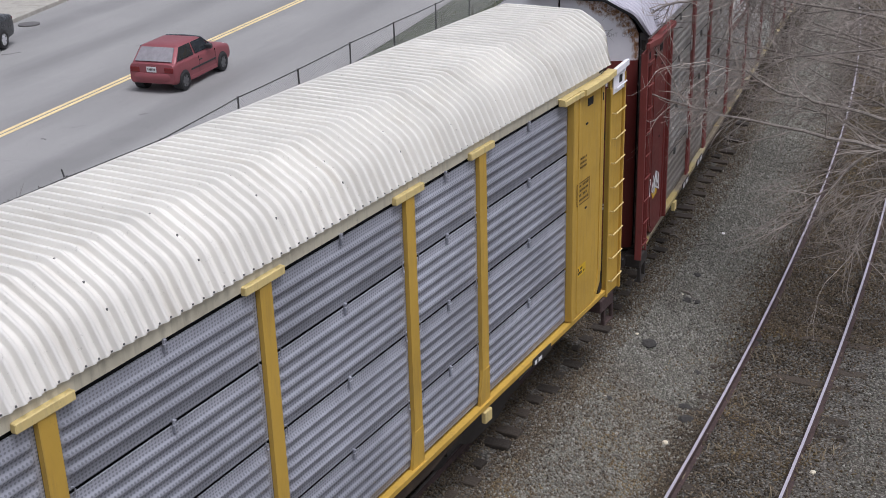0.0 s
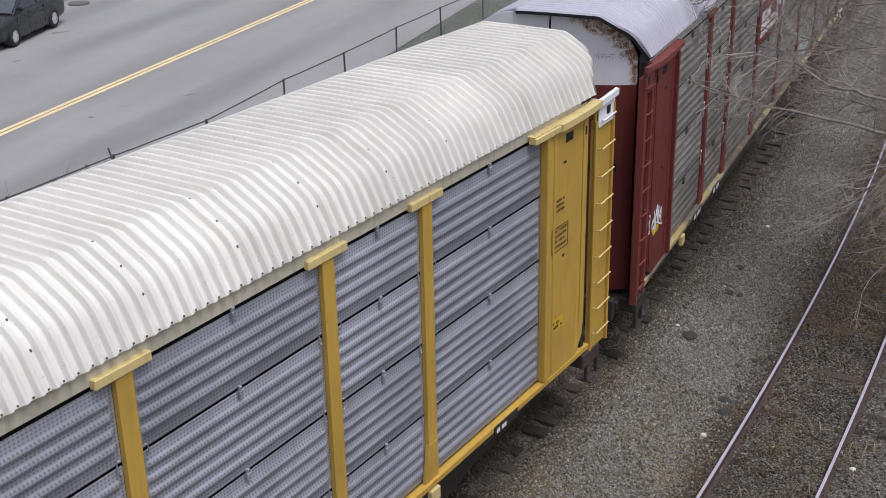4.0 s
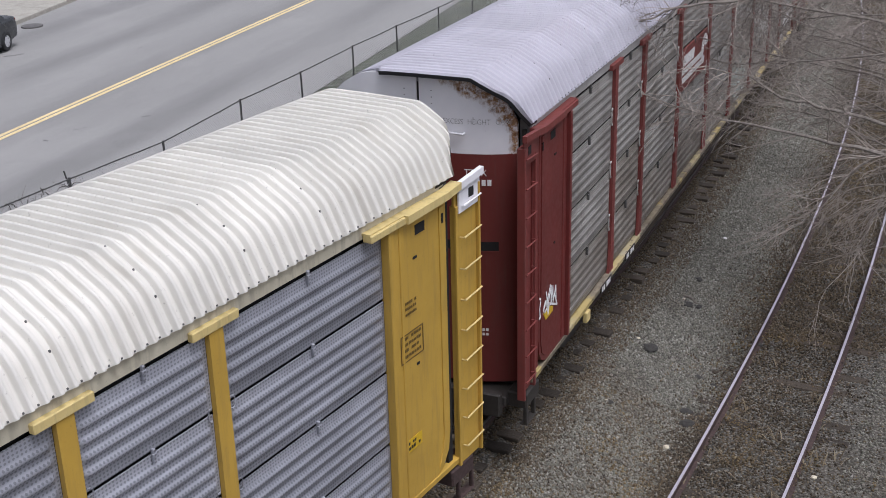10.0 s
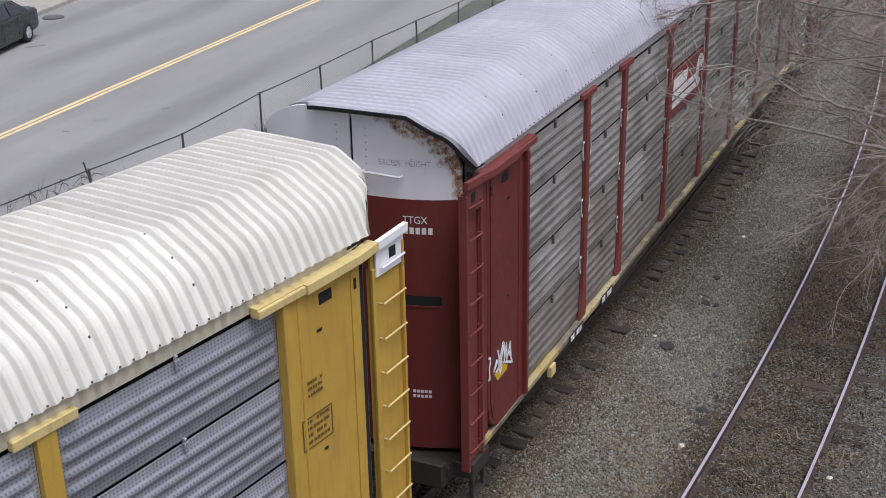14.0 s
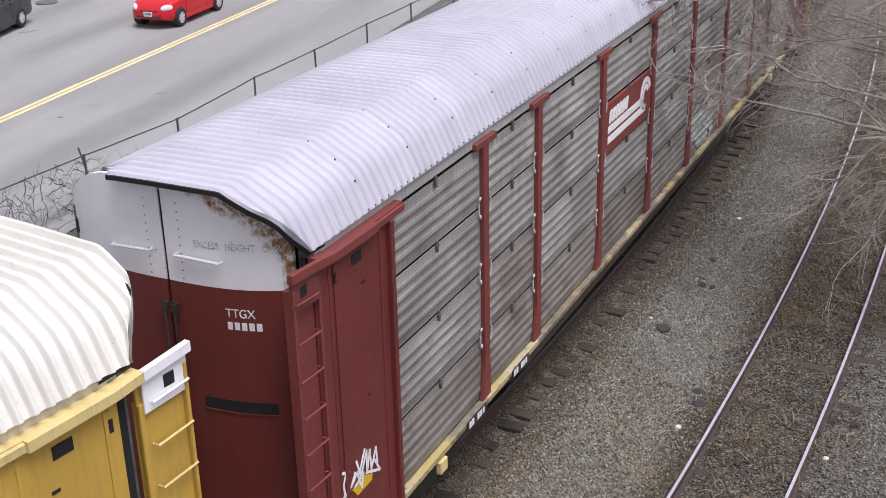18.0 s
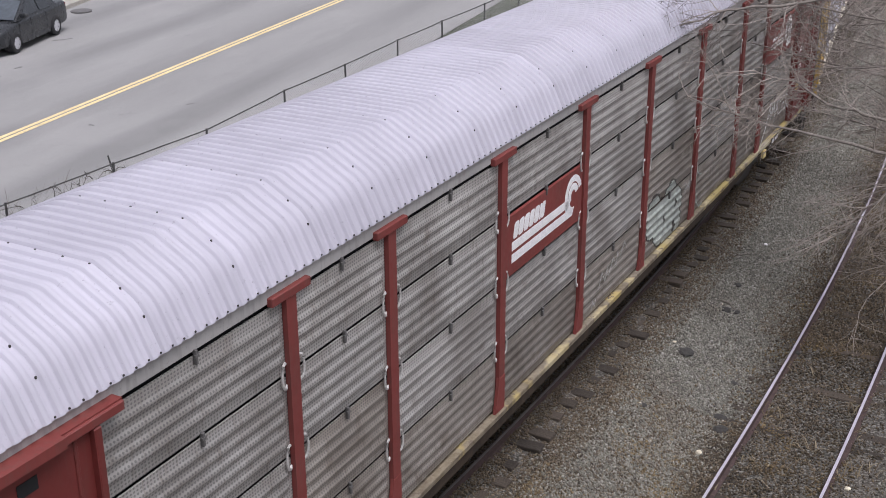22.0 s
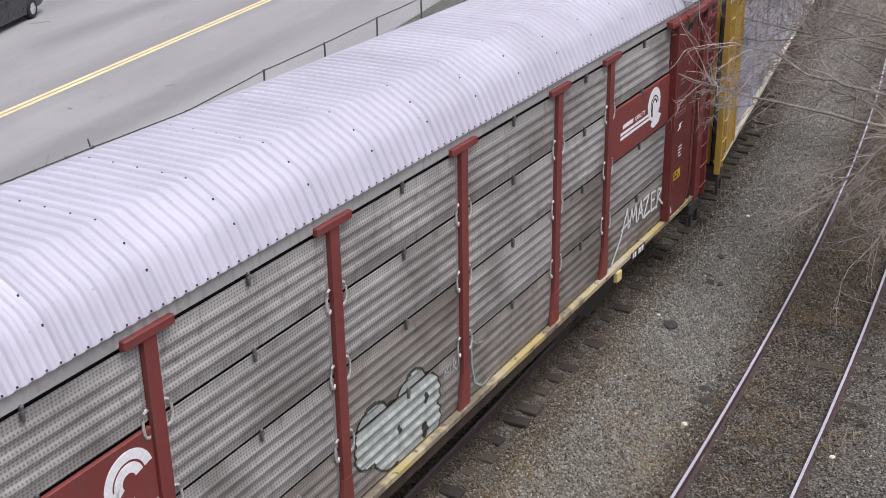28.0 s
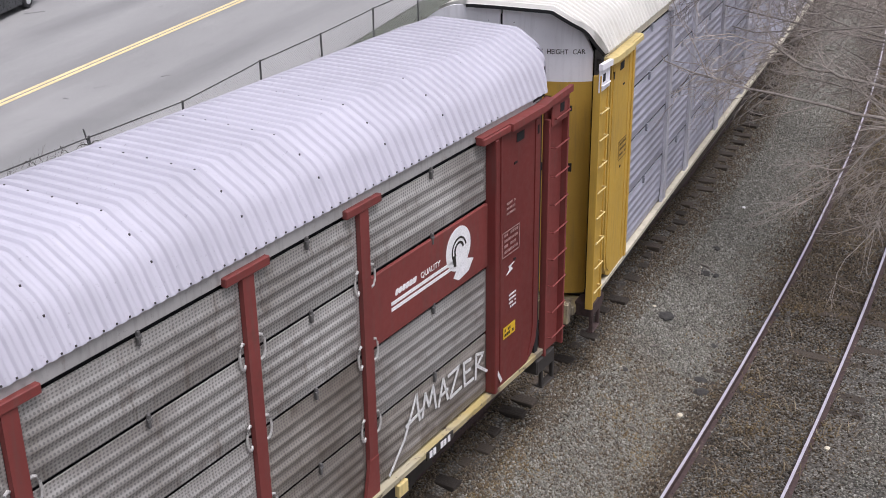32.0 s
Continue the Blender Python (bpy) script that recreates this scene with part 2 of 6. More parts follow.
r = n.ramp(n.math("SUBTRACT", drip, rim), [(0.03, 0.0), (0.14, 1.0)])
flake = n.ramp(n.noise(16, 6, 0.7), [(0.35, (0.13, 0.05, 0.02)), (0.6, (0.36, 0.19, 0.08)), (0.75, (0.62, 0.52, 0.42))])
base = n.ramp(n.noise(2.5, 4), [(0.3, (0.82, 0.81, 0.84)), (0.7, (0.89, 0.88, 0.90))])
pin = n.ramp(n.voronoi(7.0, "Distance"), [(0.05, 1.0), (0.09, 0.0)])
keep = n.ramp(n.noise(1.7, 2), [(0.52, 0.0), (0.6, 1.0)])
base = n.mix(n.math("MULTIPLY", pin, keep), base, (0.12, 0.09, 0.08))
eaten = n.ramp(n.noise(11, 6, 0.75), [(0.40, 0.15), (0.56, 1.0)])
n.colour(n.mix(n.math("MULTIPLY", r, eaten), base, flake))
n.bump(n.noise(24, 5), 0.2, 0.006)
M["white_rust"] = n.m

# old pale asphalt with darker wheel paths, patches and hair cracks; x runs across the road
n = Nodes("old_pale_asphalt", 0.85)
x, y, z = n.xyz()
base = n.ramp(n.noise(0.35, 5, 0.6, stretch=(1.0, 0.25, 1)), [(0.3, (0.265, 0.261, 0.252)), (0.7, (0.335, 0.330, 0.317))])
lane = n.math("COSINE", n.math("MULTIPLY", x, 6.2832 / 3.3))
lane = n.ramp(n.math("ADD", n.math("MULTIPLY", lane, 0.25), n.noise(0.5, 4, 0.6, stretch=(1, 0.15, 1))), [(0.45, 0.0), (0.85, 1.0)])
base = n.mix(n.math("MULTIPLY", lane, 0.75), base, (0.205, 0.203, 0.197))
base = n.mix(n.ramp(n.noise(0.22, 3, 0.5), [(0.55, 0.0), (0.7, 0.35)]), base, (0.375, 0.363, 0.35))
grit = n.ramp(n.noise(70, 3, 0.7), [(0.3, 0.78), (0.7, 1.08)])
base = n.mix(1.0, base, grit, "MULTIPLY")
seam = n.ramp(n.math("ABSOLUTE", n.math("SUBTRACT", n.noise(0.33, 6, 0.6, stretch=(1, 0.7, 1)), 0.5)), [(0.0, 0.16), (0.004, 0.0)])
base = n.mix(seam, base, (0.16, 0.155, 0.15))
stain = n.ramp(n.noise(0.9, 5, 0.7, stretch=(1, 0.5, 1)), [(0.66, 0.0), (0.72, 1.0)])
base = n.mix(n.math("MULTIPLY", stain, 0.55), base, (0.13, 0.13, 0.13))
n.colour(base)
n.bump(n.noise(90, 3, 0.7), 0.25, 0.01)
M["asphalt"] = n.m

# ballast and bare earth under the loose stones, browner beside and between the old rails
n = Nodes("ballast_and_dirt", 0.9).world_co()
stone = n.voronoi(24.0, "Color")
grey = n.ramp(stone, [(0.1, (0.11, 0.104, 0.088)), (0.5, (0.185, 0.177, 0.151)), (0.95, (0.265, 0.254, 0.222))])
# shade in the crevices between stones, multiplied into their colour
gap_shade = n.ramp(n.voronoi(24.0, "Distance"), [(0.25, 1.0), (0.62, 0.25)])
grey = n.mix(1.0, grey, gap_shade, "MULTIPLY")
soil = n.ramp(n.noise(9, 6, 0.7), [(0.3, (0.068, 0.055, 0.042)), (0.7, (0.15, 0.122, 0.092))])
base = n.mix(n.ramp(n.noise(0.45, 5, 0.65), [(0.44, 0.1), (0.70, 0.55)]), grey, soil)
# mossy soil on the bank between the far rail and the road
x, y, z = n.xyz()
dx, dy = n.math("SUBTRACT", x, -180.388), n.math("SUBTRACT", y, 109.763)
inner = n.math("SUBTRACT", 200.3, n.math("SQRT", n.math("ADD", n.math("MULTIPLY", dx, dx), n.math("MULTIPLY", dy, dy))))
moss = n.ramp(n.noise(1.6, 5, 0.65), [(0.35, (0.045, 0.05, 0.032)), (0.6, (0.085, 0.098, 0.062)), (0.75, (0.13, 0.115, 0.08))])
n.colour(n.mix(n.ramp(n.math("ADD", inner, n.noise(0.9, 4)), [(0.3, 0.0), (0.95, 1.0)]), base, moss))
n.bump(n.voronoi(24.0, "Distance"), 0.9, 0.03)
M["ground"] = n.m

n = Nodes("crushed_granite", 0.85).world_co()
chip = n.ramp(n.island(), [(0.0, (0.088, 0.083, 0.067)), (0.3, (0.136, 0.129, 0.105)), (0.65, (0.188, 0.181, 0.150)), (0.95, (0.275, 0.267, 0.227)), (1.0, (0.36, 0.352, 0.315))])
dusty = n.ramp(n.island(), [(0.0, (0.040, 0.032, 0.022)), (0.5, (0.105, 0.085, 0.060)), (1.0, (0.20, 0.165, 0.125))])
n.colour(n.mix(n.ramp(n.noise(0.8, 5, 0.7), [(0.52, 0.0), (0.68, 0.5)]), chip, dusty))
n.bump(n.noise(60, 3), 0.3, 0.006)
M["stone"] = n.m
n = Nodes("brown_dirty_ballast", 0.9).world_co()
chip = n.ramp(n.island(), [(0.0, (0.027, 0.020, 0.0125)), (0.4, (0.066, 0.049, 0.030)), (0.8, (0.108, 0.083, 0.053)), (0.97, (0.18, 0.145, 0.10)), (1.0, (0.26, 0.225, 0.18))])
ochre = n.ramp(n.island(), [(0.0, (0.05, 0.035, 0.015)), (0.6, (0.15, 0.102, 0.042)), (1.0, (0.26, 0.195, 0.10))])
base = n.mix(n.ramp(n.noise(0.9, 5, 0.7), [(0.50, 0.0), (0.62, 0.9)]), chip, ochre)
oil = n.ramp(n.noise(0.55, 4, 0.65), [(0.34, 0.3), (0.46, 0.0)])
n.colour(n.mix(oil, base, (0.030, 0.026, 0.021)))
M["stone_brown"] = n.m
n = Nodes("tan_dusty_ballast", 0.9)
n.colour(n.ramp(n.island(), [(0.0, (0.048, 0.035, 0.021)), (0.4, (0.092, 0.069, 0.043)), (0.8, (0.130, 0.101, 0.065)), (1.0, (0.19, 0.155, 0.108))]))
M["stone_tan"] = n.m

n = Nodes("creosoted_tie", 0.85)
base = n.ramp(n.noise(4.0, 6, 0.7, stretch=(14, 1.2, 14)), [(0.3, (0.024, 0.019, 0.014)), (0.7, (0.078, 0.060, 0.044))])
n.colour(n.mix(1.0, base, n.math("ADD", n.math("MULTIPLY", n.random(), 0.8), 0.6), "MULTIPLY"))
n.bump(n.noise(5, 6, 0.7, stretch=(20, 1.5, 20)), 0.6, 0.015)
M["tie"] = n.m

M["lane_yellow"] = painted("worn_lane_paint", (0.76, 0.61, 0.32), 0.7, dirt_amount=0.3, wear=0.25, rust=(0.34, 0.30, 0.22))
M["concrete"] = plain("pale_kerb_concrete", (0.40, 0.38, 0.33), 0.85, 0.0, 0.15, 3)
M["bark"] = plain("grey_brown_bark", (0.26, 0.23, 0.20), 0.9, 0.0, 0.35, 14, 0.6)
M["twig"] = plain("grey_brown_twig", (0.36, 0.315, 0.275), 0.9, 0.0, 0.3, 10)
M["twig_dark"] = plain("dark_vine_stem", (0.16, 0.14, 0.12), 0.9, 0.0, 0.3, 10)
M["vine"] = plain("weathered_dry_vine", (0.075, 0.066, 0.056), 0.9, 0.0, 0.35, 14)
n = Nodes("winter_weeds", 0.9)
n.colour(n.ramp(n.island(), [(0.0, (0.06, 0.075, 0.045)), (0.5, (0.12, 0.13, 0.085)), (1.0, (0.24, 0.20, 0.13))]))
M["weed"] = n.m
n = Nodes("dead_straw", 0.9)
n.colour(n.ramp(n.island(), [(0.0, (0.07, 0.05, 0.03)), (0.6, (0.16, 0.125, 0.075)), (1.0, (0.25, 0.21, 0.14))]))
M["straw"] = n.m
M["fence"] = plain("grey_fence_steel", (0.12, 0.12, 0.118), 0.6, 0.4, 0.2, 10)
M["wire"] = plain("fence_wire", (0.42, 0.42, 0.41), 0.6, 0.4, 0.1, 10)
M["tyre"] = plain("black_rubber", (0.022, 0.022, 0.023), 0.8)
M["rim"] = plain("silver_wheel_alloy", (0.72, 0.72, 0.74), 0.4, 0.35, 0.08)
M["trim"] = plain("black_plastic_trim", (0.03, 0.03, 0.032), 0.5)
M["plate"] = plain("white_plate", (0.7, 0.7, 0.7), 0.5, 0.0, 0.05)
M["lamp_clear"] = plain("clear_lamp_lens", (0.8, 0.8, 0.78), 0.12, 0.0, 0.06)
M["lamp_red"] = plain("red_lamp_lens", (0.17, 0.012, 0.014), 0.15, 0.0, 0.1)
M["rim_dark"] = plain("dull_wheel_steel", (0.20, 0.20, 0.205), 0.5, 0.6, 0.15)
# base colour raised to carry the sky's reflection in the glass
M["windscreen"] = plain("painted_sky_windscreen", (0.10, 0.115, 0.13), 0.06, 0.0, 0.15, 1.2, 0.0)
M["chrome"] = plain("chromed_metal", (0.7, 0.7, 0.7), 0.15, 1.0, 0.05)
n = Nodes("tinted_car_glass", 0.06)
n.colour(n.ramp(n.noise(1.5, 2), [(0.3, (0.022, 0.026, 0.03)), (0.7, (0.045, 0.05, 0.056))]))
n.p.inputs["Specular IOR Level"].default_value = 0.7
M["glass"] = n.m

# pale base colour stands for haze and reflection on a rear window
M["hazy_glass"] = plain("painted_haze_glass", (0.30, 0.285, 0.30), 0.2, 0.0, 0.12, 0.9, 0.0)
M["brown_ink"] = plain("faded_brown_stencil", (0.16, 0.10, 0.025), 0.6)
M["faint_ink"] = plain("worn_grey_stencil", (0.58, 0.57, 0.58), 0.6, 0.0, 0.6, 30)
M["faint_chalk"] = plain("faint_chalk", (0.43, 0.42, 0.40), 0.8, 0.0, 0.3, 25)
M["faint_pink"] = plain("weathered_pink_stencil", (0.36, 0.21, 0.19), 0.7, 0.0, 0.4, 25)
M["pale_post"] = painted("pale_lilac_grey_enamel", (0.50, 0.49, 0.53), 0.55, dirt_amount=0.35)
M["tar"] = plain("faded_tar", (0.21, 0.205, 0.20), 0.85, 0.0, 0.2, 5)
M["iron"] = plain("worn_cast_iron", (0.16, 0.155, 0.15), 0.7, 0.3)


def car_paint(name, c, rough=0.25, metal=0.2):
    n = Nodes(name, rough, metal)
    n.colour(n.ramp(n.noise(2.2, 4), [(0.3, tone(c, 0.92)), (0.7, tone(c, 1.06))]))
    n.rough(n.noise(9, 3), rough - 0.05, rough + 0.12)
    n.p.inputs["Coat Weight"].default_value = 0.1
    return n.m


M["paint_red"] = car_paint("bright_red_paint", (0.60, 0.014, 0.024), 0.35)
M["paint_maroon"] = car_paint("sun_faded_red_paint", (0.27, 0.075, 0.085), 0.45)
M["paint_silver"] = car_paint("silver_paint", (0.72, 0.72, 0.76), 0.35, 0.25)
M["paint_grey"] = car_paint("charcoal_paint", (0.075, 0.075, 0.088), 0.25, 0.4)
M["paint_black"] = car_paint("black_green_paint", (0.018, 0.022, 0.024), 0.2, 0.2)
M["paint_sedan"] = car_paint("dark_grey_green_paint", (0.05, 0.053, 0.056), 0.25, 0.4)


# ---- mesh helpers ----
def mesh_of(name, verts, faces, smooth=False):
    me = bpy.data.meshes.new(name)
    me.from_pydata([tuple(v) for v in verts], [], faces)
    me.update()
    if smooth:
        me.shade_smooth()
    return me


class Bits:
    """Collects solids into one mesh."""

    def __init__(self):
        self.v, self.f = [], []

    def add(self, verts, faces):
        k = len(self.v)
        self.v += [tuple(v) for v in verts]
        self.f += [tuple(i + k for i in f) for f in faces]
        return self

    def box(self, x0, x1, y0, y1, z0, z1, bevel=0.0):
        b = min(bevel, (x1 - x0) / 3, (y1 - y0) / 3, (z1 - z0) / 3)
        if b <= 0:
            v = [(x, y, z) for z in (z0, z1) for y in (y0, y1) for x in (x0, x1)]
            return self.add(v, [(0, 2, 3, 1), (4, 5, 7, 6), (0, 1, 5, 4), (2, 6, 7, 3), (0, 4, 6, 2), (1, 3, 7, 5)])
        rings = []
        for z, i in ((z0, b), (z0 + b, 0), (z1 - b, 0), (z1, b)):
            rings.append([(x0 + b, y0 + i, z), (x1 - b, y0 + i, z), (x1 - i, y0 + b, z), (x1 - i, y1 - b, z),
                          (x1 - b, y1 - i, z), (x0 + b, y1 - i, z), (x0 + i, y1 - b, z), (x0 + i, y0 + b, z)])
        return self.loft(rings)

    def loft(self, rings, caps=True, closed=True):
        n = len(rings[0])
        v = [p for r in rings for p in r]
        f = []
        for a in range(len(rings) - 1):
            for i in range(n if closed else n - 1):
                j = (i + 1) % n
                f.append((a * n + i, a * n + j, (a + 1) * n + j, (a + 1) * n + i))
        if caps:
            f.append(tuple(reversed(range(n))))
            f.append(tuple((len(rings) - 1) * n + i for i in range(n)))
        return self.add(v, f)

    def prism(self, poly, d0, d1, axis="y"):
        """A polygon in the plane across axis, drawn out from d0 to d1."""
        place = {"y": lambda p, d: (p[0], d, p[1]), "x": lambda p, d: (d, p[0], p[1]), "z": lambda p, d: (p[0], p[1], d)}[axis]
        return self.loft([[place(p, d) for p in poly] for d in (d0, d1)])

    def tube(self, pts, radii, sides=6, caps=True):
        pts = [Vector(p) for p in pts]
        if not hasattr(radii, "__len__"):
            radii = [radii] * len(pts)
        rings = []
        for i, p in enumerate(pts):
            d = (pts[min(i + 1, len(pts) - 1)] - pts[max(i - 1, 0)]).normalized()
            a = d.cross(Vector((0, 0, 1)) if abs(d.z) < 0.9 else Vector((1, 0, 0))).normalized()
            b = d.cross(a)
            rings.append([p + (a * math.cos(2 * math.pi * k / sides) + b * math.sin(2 * math.pi * k / sides)) * radii[i] for k in range(sides)])
        return self.loft(rings, caps)

    def disc(self, c, r, d0, d1, axis="y", sides=16):
        poly = [(c[0] + r * math.cos(2 * math.pi * k / sides), c[1] + r * math.sin(2 * math.pi * k / sides)) for k in range(sides)]
        return self.prism(poly, d0, d1, axis)

    def mesh(self, name, smooth=False):
        me = mesh_of(name, self.v, self.f, smooth)
        bm = bmesh.new()
        bm.from_mesh(me)
        bmesh.ops.recalc_face_normals(bm, faces=bm.faces)
        bm.to_mesh(me)
        bm.free()
        if smooth:
            me.shade_smooth()
            me.set_sharp_from_angle(angle=radians(38))
        return me


def part(name, shape, material, parent, label="", at=None, smooth=False):
    """One mesh object under a thing or a part; shape is a Bits or a mesh that is shared."""
    me = shape.mesh(name, smooth) if isinstance(shape, Bits) else shape
    if material and not me.materials:
        me.materials.append(material)
    ob = new(name, me)
    ob.parent = parent
    if at is not None:
        ob.matrix_local = at
    if label:
        ob["label"] = label
    return ob


def thing(name, label, category, m=None, group="", kind=""):
    ob = new(name)
    ob.empty_display_size = 0.3
    if m is not None:
        ob.matrix_basis = m
    return tagged(ob, label, category, group, kind)


# ---- the plan: a curved pair of tracks, a fence and a straight road ----
BEND = (-180.388, 109.763)      # centre of the curve
RADIUS = 202.712                # of the line on which the train runs
RISE = 0.48                     # its rails above those of the siding
SIDING = 4.52                   # from the middle of one track to that of the other
START = 0.51886                 # heading where s = 0, from +y to the right
ROAD_Z = 1.40
GAUGE = 1.505


def on_track(s, off=0.0, z=0.0):
    a = START - s / RADIUS
    return Vector((BEND[0] + (RADIUS + off) * math.cos(a), BEND[1] - (RADIUS + off) * math.sin(a), z))


def heading(s):
    """The turn about z, in radians, that lays x along the track."""
    return math.pi / 2 - (START - s / RADIUS)


def smooth_step(a, b, v):
    t = min(1.0, max(0.0, (v - a) / (b - a)))
    return t * t * (3 - 2 * t)


def relief(x, y):
    return 0.016 * np.sin(1.1 * x + 0.7 * y) * np.sin(0.8 * y - 0.5 * x + 1) + 0.013 * np.sin(2.9 * x - 1.7 * y) * np.sin(2.3 * y + 1.1 * x + 2) + 0.008 * np.sin(6.1 * x + 5.3 * y)


def lay(x, y):
    """Height of the ground."""
    off = math.hypot(x - BEND[0], y - BEND[1]) - RADIUS
    z = -0.17 + (RISE - 0.04) * (1 - smooth_step(1.75, 3.2, off))
    z += 0.078 * (1 - smooth_step(0.93, 1.13, abs(off) + 0.05 * math.sin(3.1 * x + 2.3 * y)))
    if off < -1.2:
        z = RISE - 0.21 - 0.35 * smooth_step(-1.5, -2.8, off)
        z += (ROAD_Z - 0.02 - z) * smooth_step(-4.2, -8.3, off)
    if off > 6.4:
        z += 0.9 * smooth_step(7.2, 13.0, off)
    near = 1.0 - smooth_step(20, 60, abs(off))
    if off > -8.4:
        z += near * relief(x, y)
    return z


def lattice(lo, hi, near_lo, near_hi, fine, coarse):
    out, v = [], near_lo
    while v < near_hi:
        out.append(v)
        v += fine
    out.append(near_hi)
    step, v = fine, near_hi
    while v < hi:
        step = min(coarse, step * 1.35)
        v += step
        out.append(v)
    step, v = fine, near_lo
    while v > lo:
        step = min(coarse, step * 1.35)
        v -= step
        out.insert(0, v)
    return out


gx = lattice(-900, 900, -14, 22, 0.3, 120)
gy = lattice(-400, 1400, 4, 60, 0.3, 120)
gv = [(x, y, lay(x, y)) for y in gy for x in gx]
w = len(gx)
gf = [(j * w + i, j * w + i + 1, (j + 1) * w + i + 1, (j + 1) * w + i) for j in range(len(gy) - 1) for i in range(w - 1)]
ground = new("ground", mesh_of("ground", gv, gf, True))
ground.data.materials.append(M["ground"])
tagged(ground, "grey ballast and brown dirt beside the rails", "ground", kind="structure")

# the road runs straight at its own angle; its own x lies across it, its y along it
ROAD = pose(-10.62, 31.34, ROAD_Z, 0, 0, -18.6)
road = new("road")
road.matrix_basis = ROAD
tagged(road, "worn pale grey asphalt road with a double yellow line", "road", kind="structure")
cols = [-16, -9.2, -6, -3, -0.3, 0.3, 3, 5.2, 6.0]
rows_y = [-560 + 14 * k for k in range(80)]
rv = [(x, y, 0.004 + 0.05 * max(0.0, 1 - (abs(x) / 6.5) ** 2)) for y in rows_y for x in cols]
c = len(cols)
rf = [(j * c + i, j * c + i + 1, (j + 1) * c + i + 1, (j + 1) * c + i) for j in range(len(rows_y) - 1) for i in range(c - 1)]
part("road_surface", mesh_of("road_surface", rv, rf, True), M["asphalt"], road)
for x in (-0.095, 0.095):
    lb = Bits()
    lb.box(x - 0.062, x + 0.062, -200, 300, 0.045, 0.062)
    part("lane_line", lb, M["lane_yellow"], road, "worn yellow lane line", pose(0.10, 0, 0, 0, 0, -1.0))
for x, y, r in ((-1.38, -2.37, 0.27), (-7.6, 10.3, 0.38)):
    mb = Bits()
    mb.disc((x, y), r, 0.0, 0.052, "z", 20)
    mb.disc((x, y), r * 0.86, 0.05, 0.056, "z", 20)
    part("manhole_cover", mb, M["iron"], road, "round iron manhole cover")

# small tar spots and spills
def ribbon(pts, wide, seed):
    rnd = random.Random(seed)
    fine = []
    for (x0, y0), (x1, y1) in zip(pts, pts[1:]):
        for k in range(6):
            t = k / 6
            fine.append((x0 + (x1 - x0) * t + rnd.uniform(-0.03, 0.03), y0 + (y1 - y0) * t + rnd.uniform(-0.03, 0.03)))
    fine.append(pts[-1])
    b = Bits()
    rings = []
    for k, (x, y) in enumerate(fine):
        p, q = fine[max(0, k - 1)], fine[min(len(fine) - 1, k + 1)]
        d = Vector((q[0] - p[0], q[1] - p[1]))
        d = Vector((-d.y, d.x)).normalized() * wide * rnd.uniform(0.4, 1.1) / 2
        z = 0.004 + 0.05 * max(0.0, 1 - (abs(x) / 6.5) ** 2)
        rings.append([(x - d.x, y - d.y, z - 0.01), (x + d.x, y + d.y, z - 0.01), (x + d.x, y + d.y, z + 0.004), (x - d.x, y - d.y, z + 0.004)])
    b.loft(rings)
    return b


for k, (pts, wide) in enumerate((([(-2.99, -1.37), (-2.85, -0.9)], 0.10), ([(-2.25, -1.14), (-2.02, -1.18)], 0.14), ([(-4.05, 1.31), (-4.1, 1.6)], 0.10), ([(-4.3, 2.5), (-4.29, 2.75)], 0.12),
                                 ([(-5.03, 1.76), (-4.94, 1.86)], 0.2), ([(1.29, -1.71), (1.44, -1.71)], 0.10), ([(-6.6, 8.6), (-6.5, 9.1)], 0.12), ([(2.6, 0.8), (2.75, 0.95)], 0.10),
                                 ([(-5.6, 6.0), (-5.2, 6.5)], 0.18), ([(-6.9, 9.3), (-6.2, 9.6)], 0.06))):
    part("tar_spot", ribbon(pts, wide, k), M["tar"], road, "dark tar spot")

# kerb and pavement past the parked car
pavement = thing("pavement", "pale concrete pavement behind a low kerb", "pavement", pose(-15.3, 43.4, ROAD_Z, 0, 0, -11.5), kind="structure")
for k in range(16):
    pb = Bits()
    y0 = -24 + 3.0 * k
    pb.box(-0.16, 0.0, y0, y0 + 2.985, -0.2, 0.16, 0.02)
    part("kerb_stone", pb, M["concrete"], pavement)
    pb = Bits()
    pb.box(-6.0, -0.165, y0, y0 + 2.985, -0.2, 0.15, 0.01)
    part("slab", pb, M["concrete"], pavement)


# ---- the auto-rack railcars ----
POSTS = (-8.95, -7.05, -4.23, -1.41, 1.41, 4.23, 7.05, 8.95)
JOINTS = (4.858, 4.03, 3.11, 2.16, 1.25)     # edges of the four tiers of side screens
RIB = 0.15
SHEET = 8 * RIB


def screen_profile(height):
    """Heights and depths, 0 to 1, of a screen's corrugation."""
    ribs = []
    z = height - (height - 0.1 - 0.15 * math.floor((height - 0.26) / 0.15)) / 2
    while z - 0.1 > 0.07:
        ribs.append(z)
        z -= 0.15
    prof = [(0, 0)]
    for top in reversed(ribs):
        prof += [(top - 0.102, 0), (top - 0.083, 0.5), (top - 0.062, 1), (top - 0.040, 1), (top - 0.020, 0.5), (top - 0.002, 0)]
    return prof + [(height, 0)]


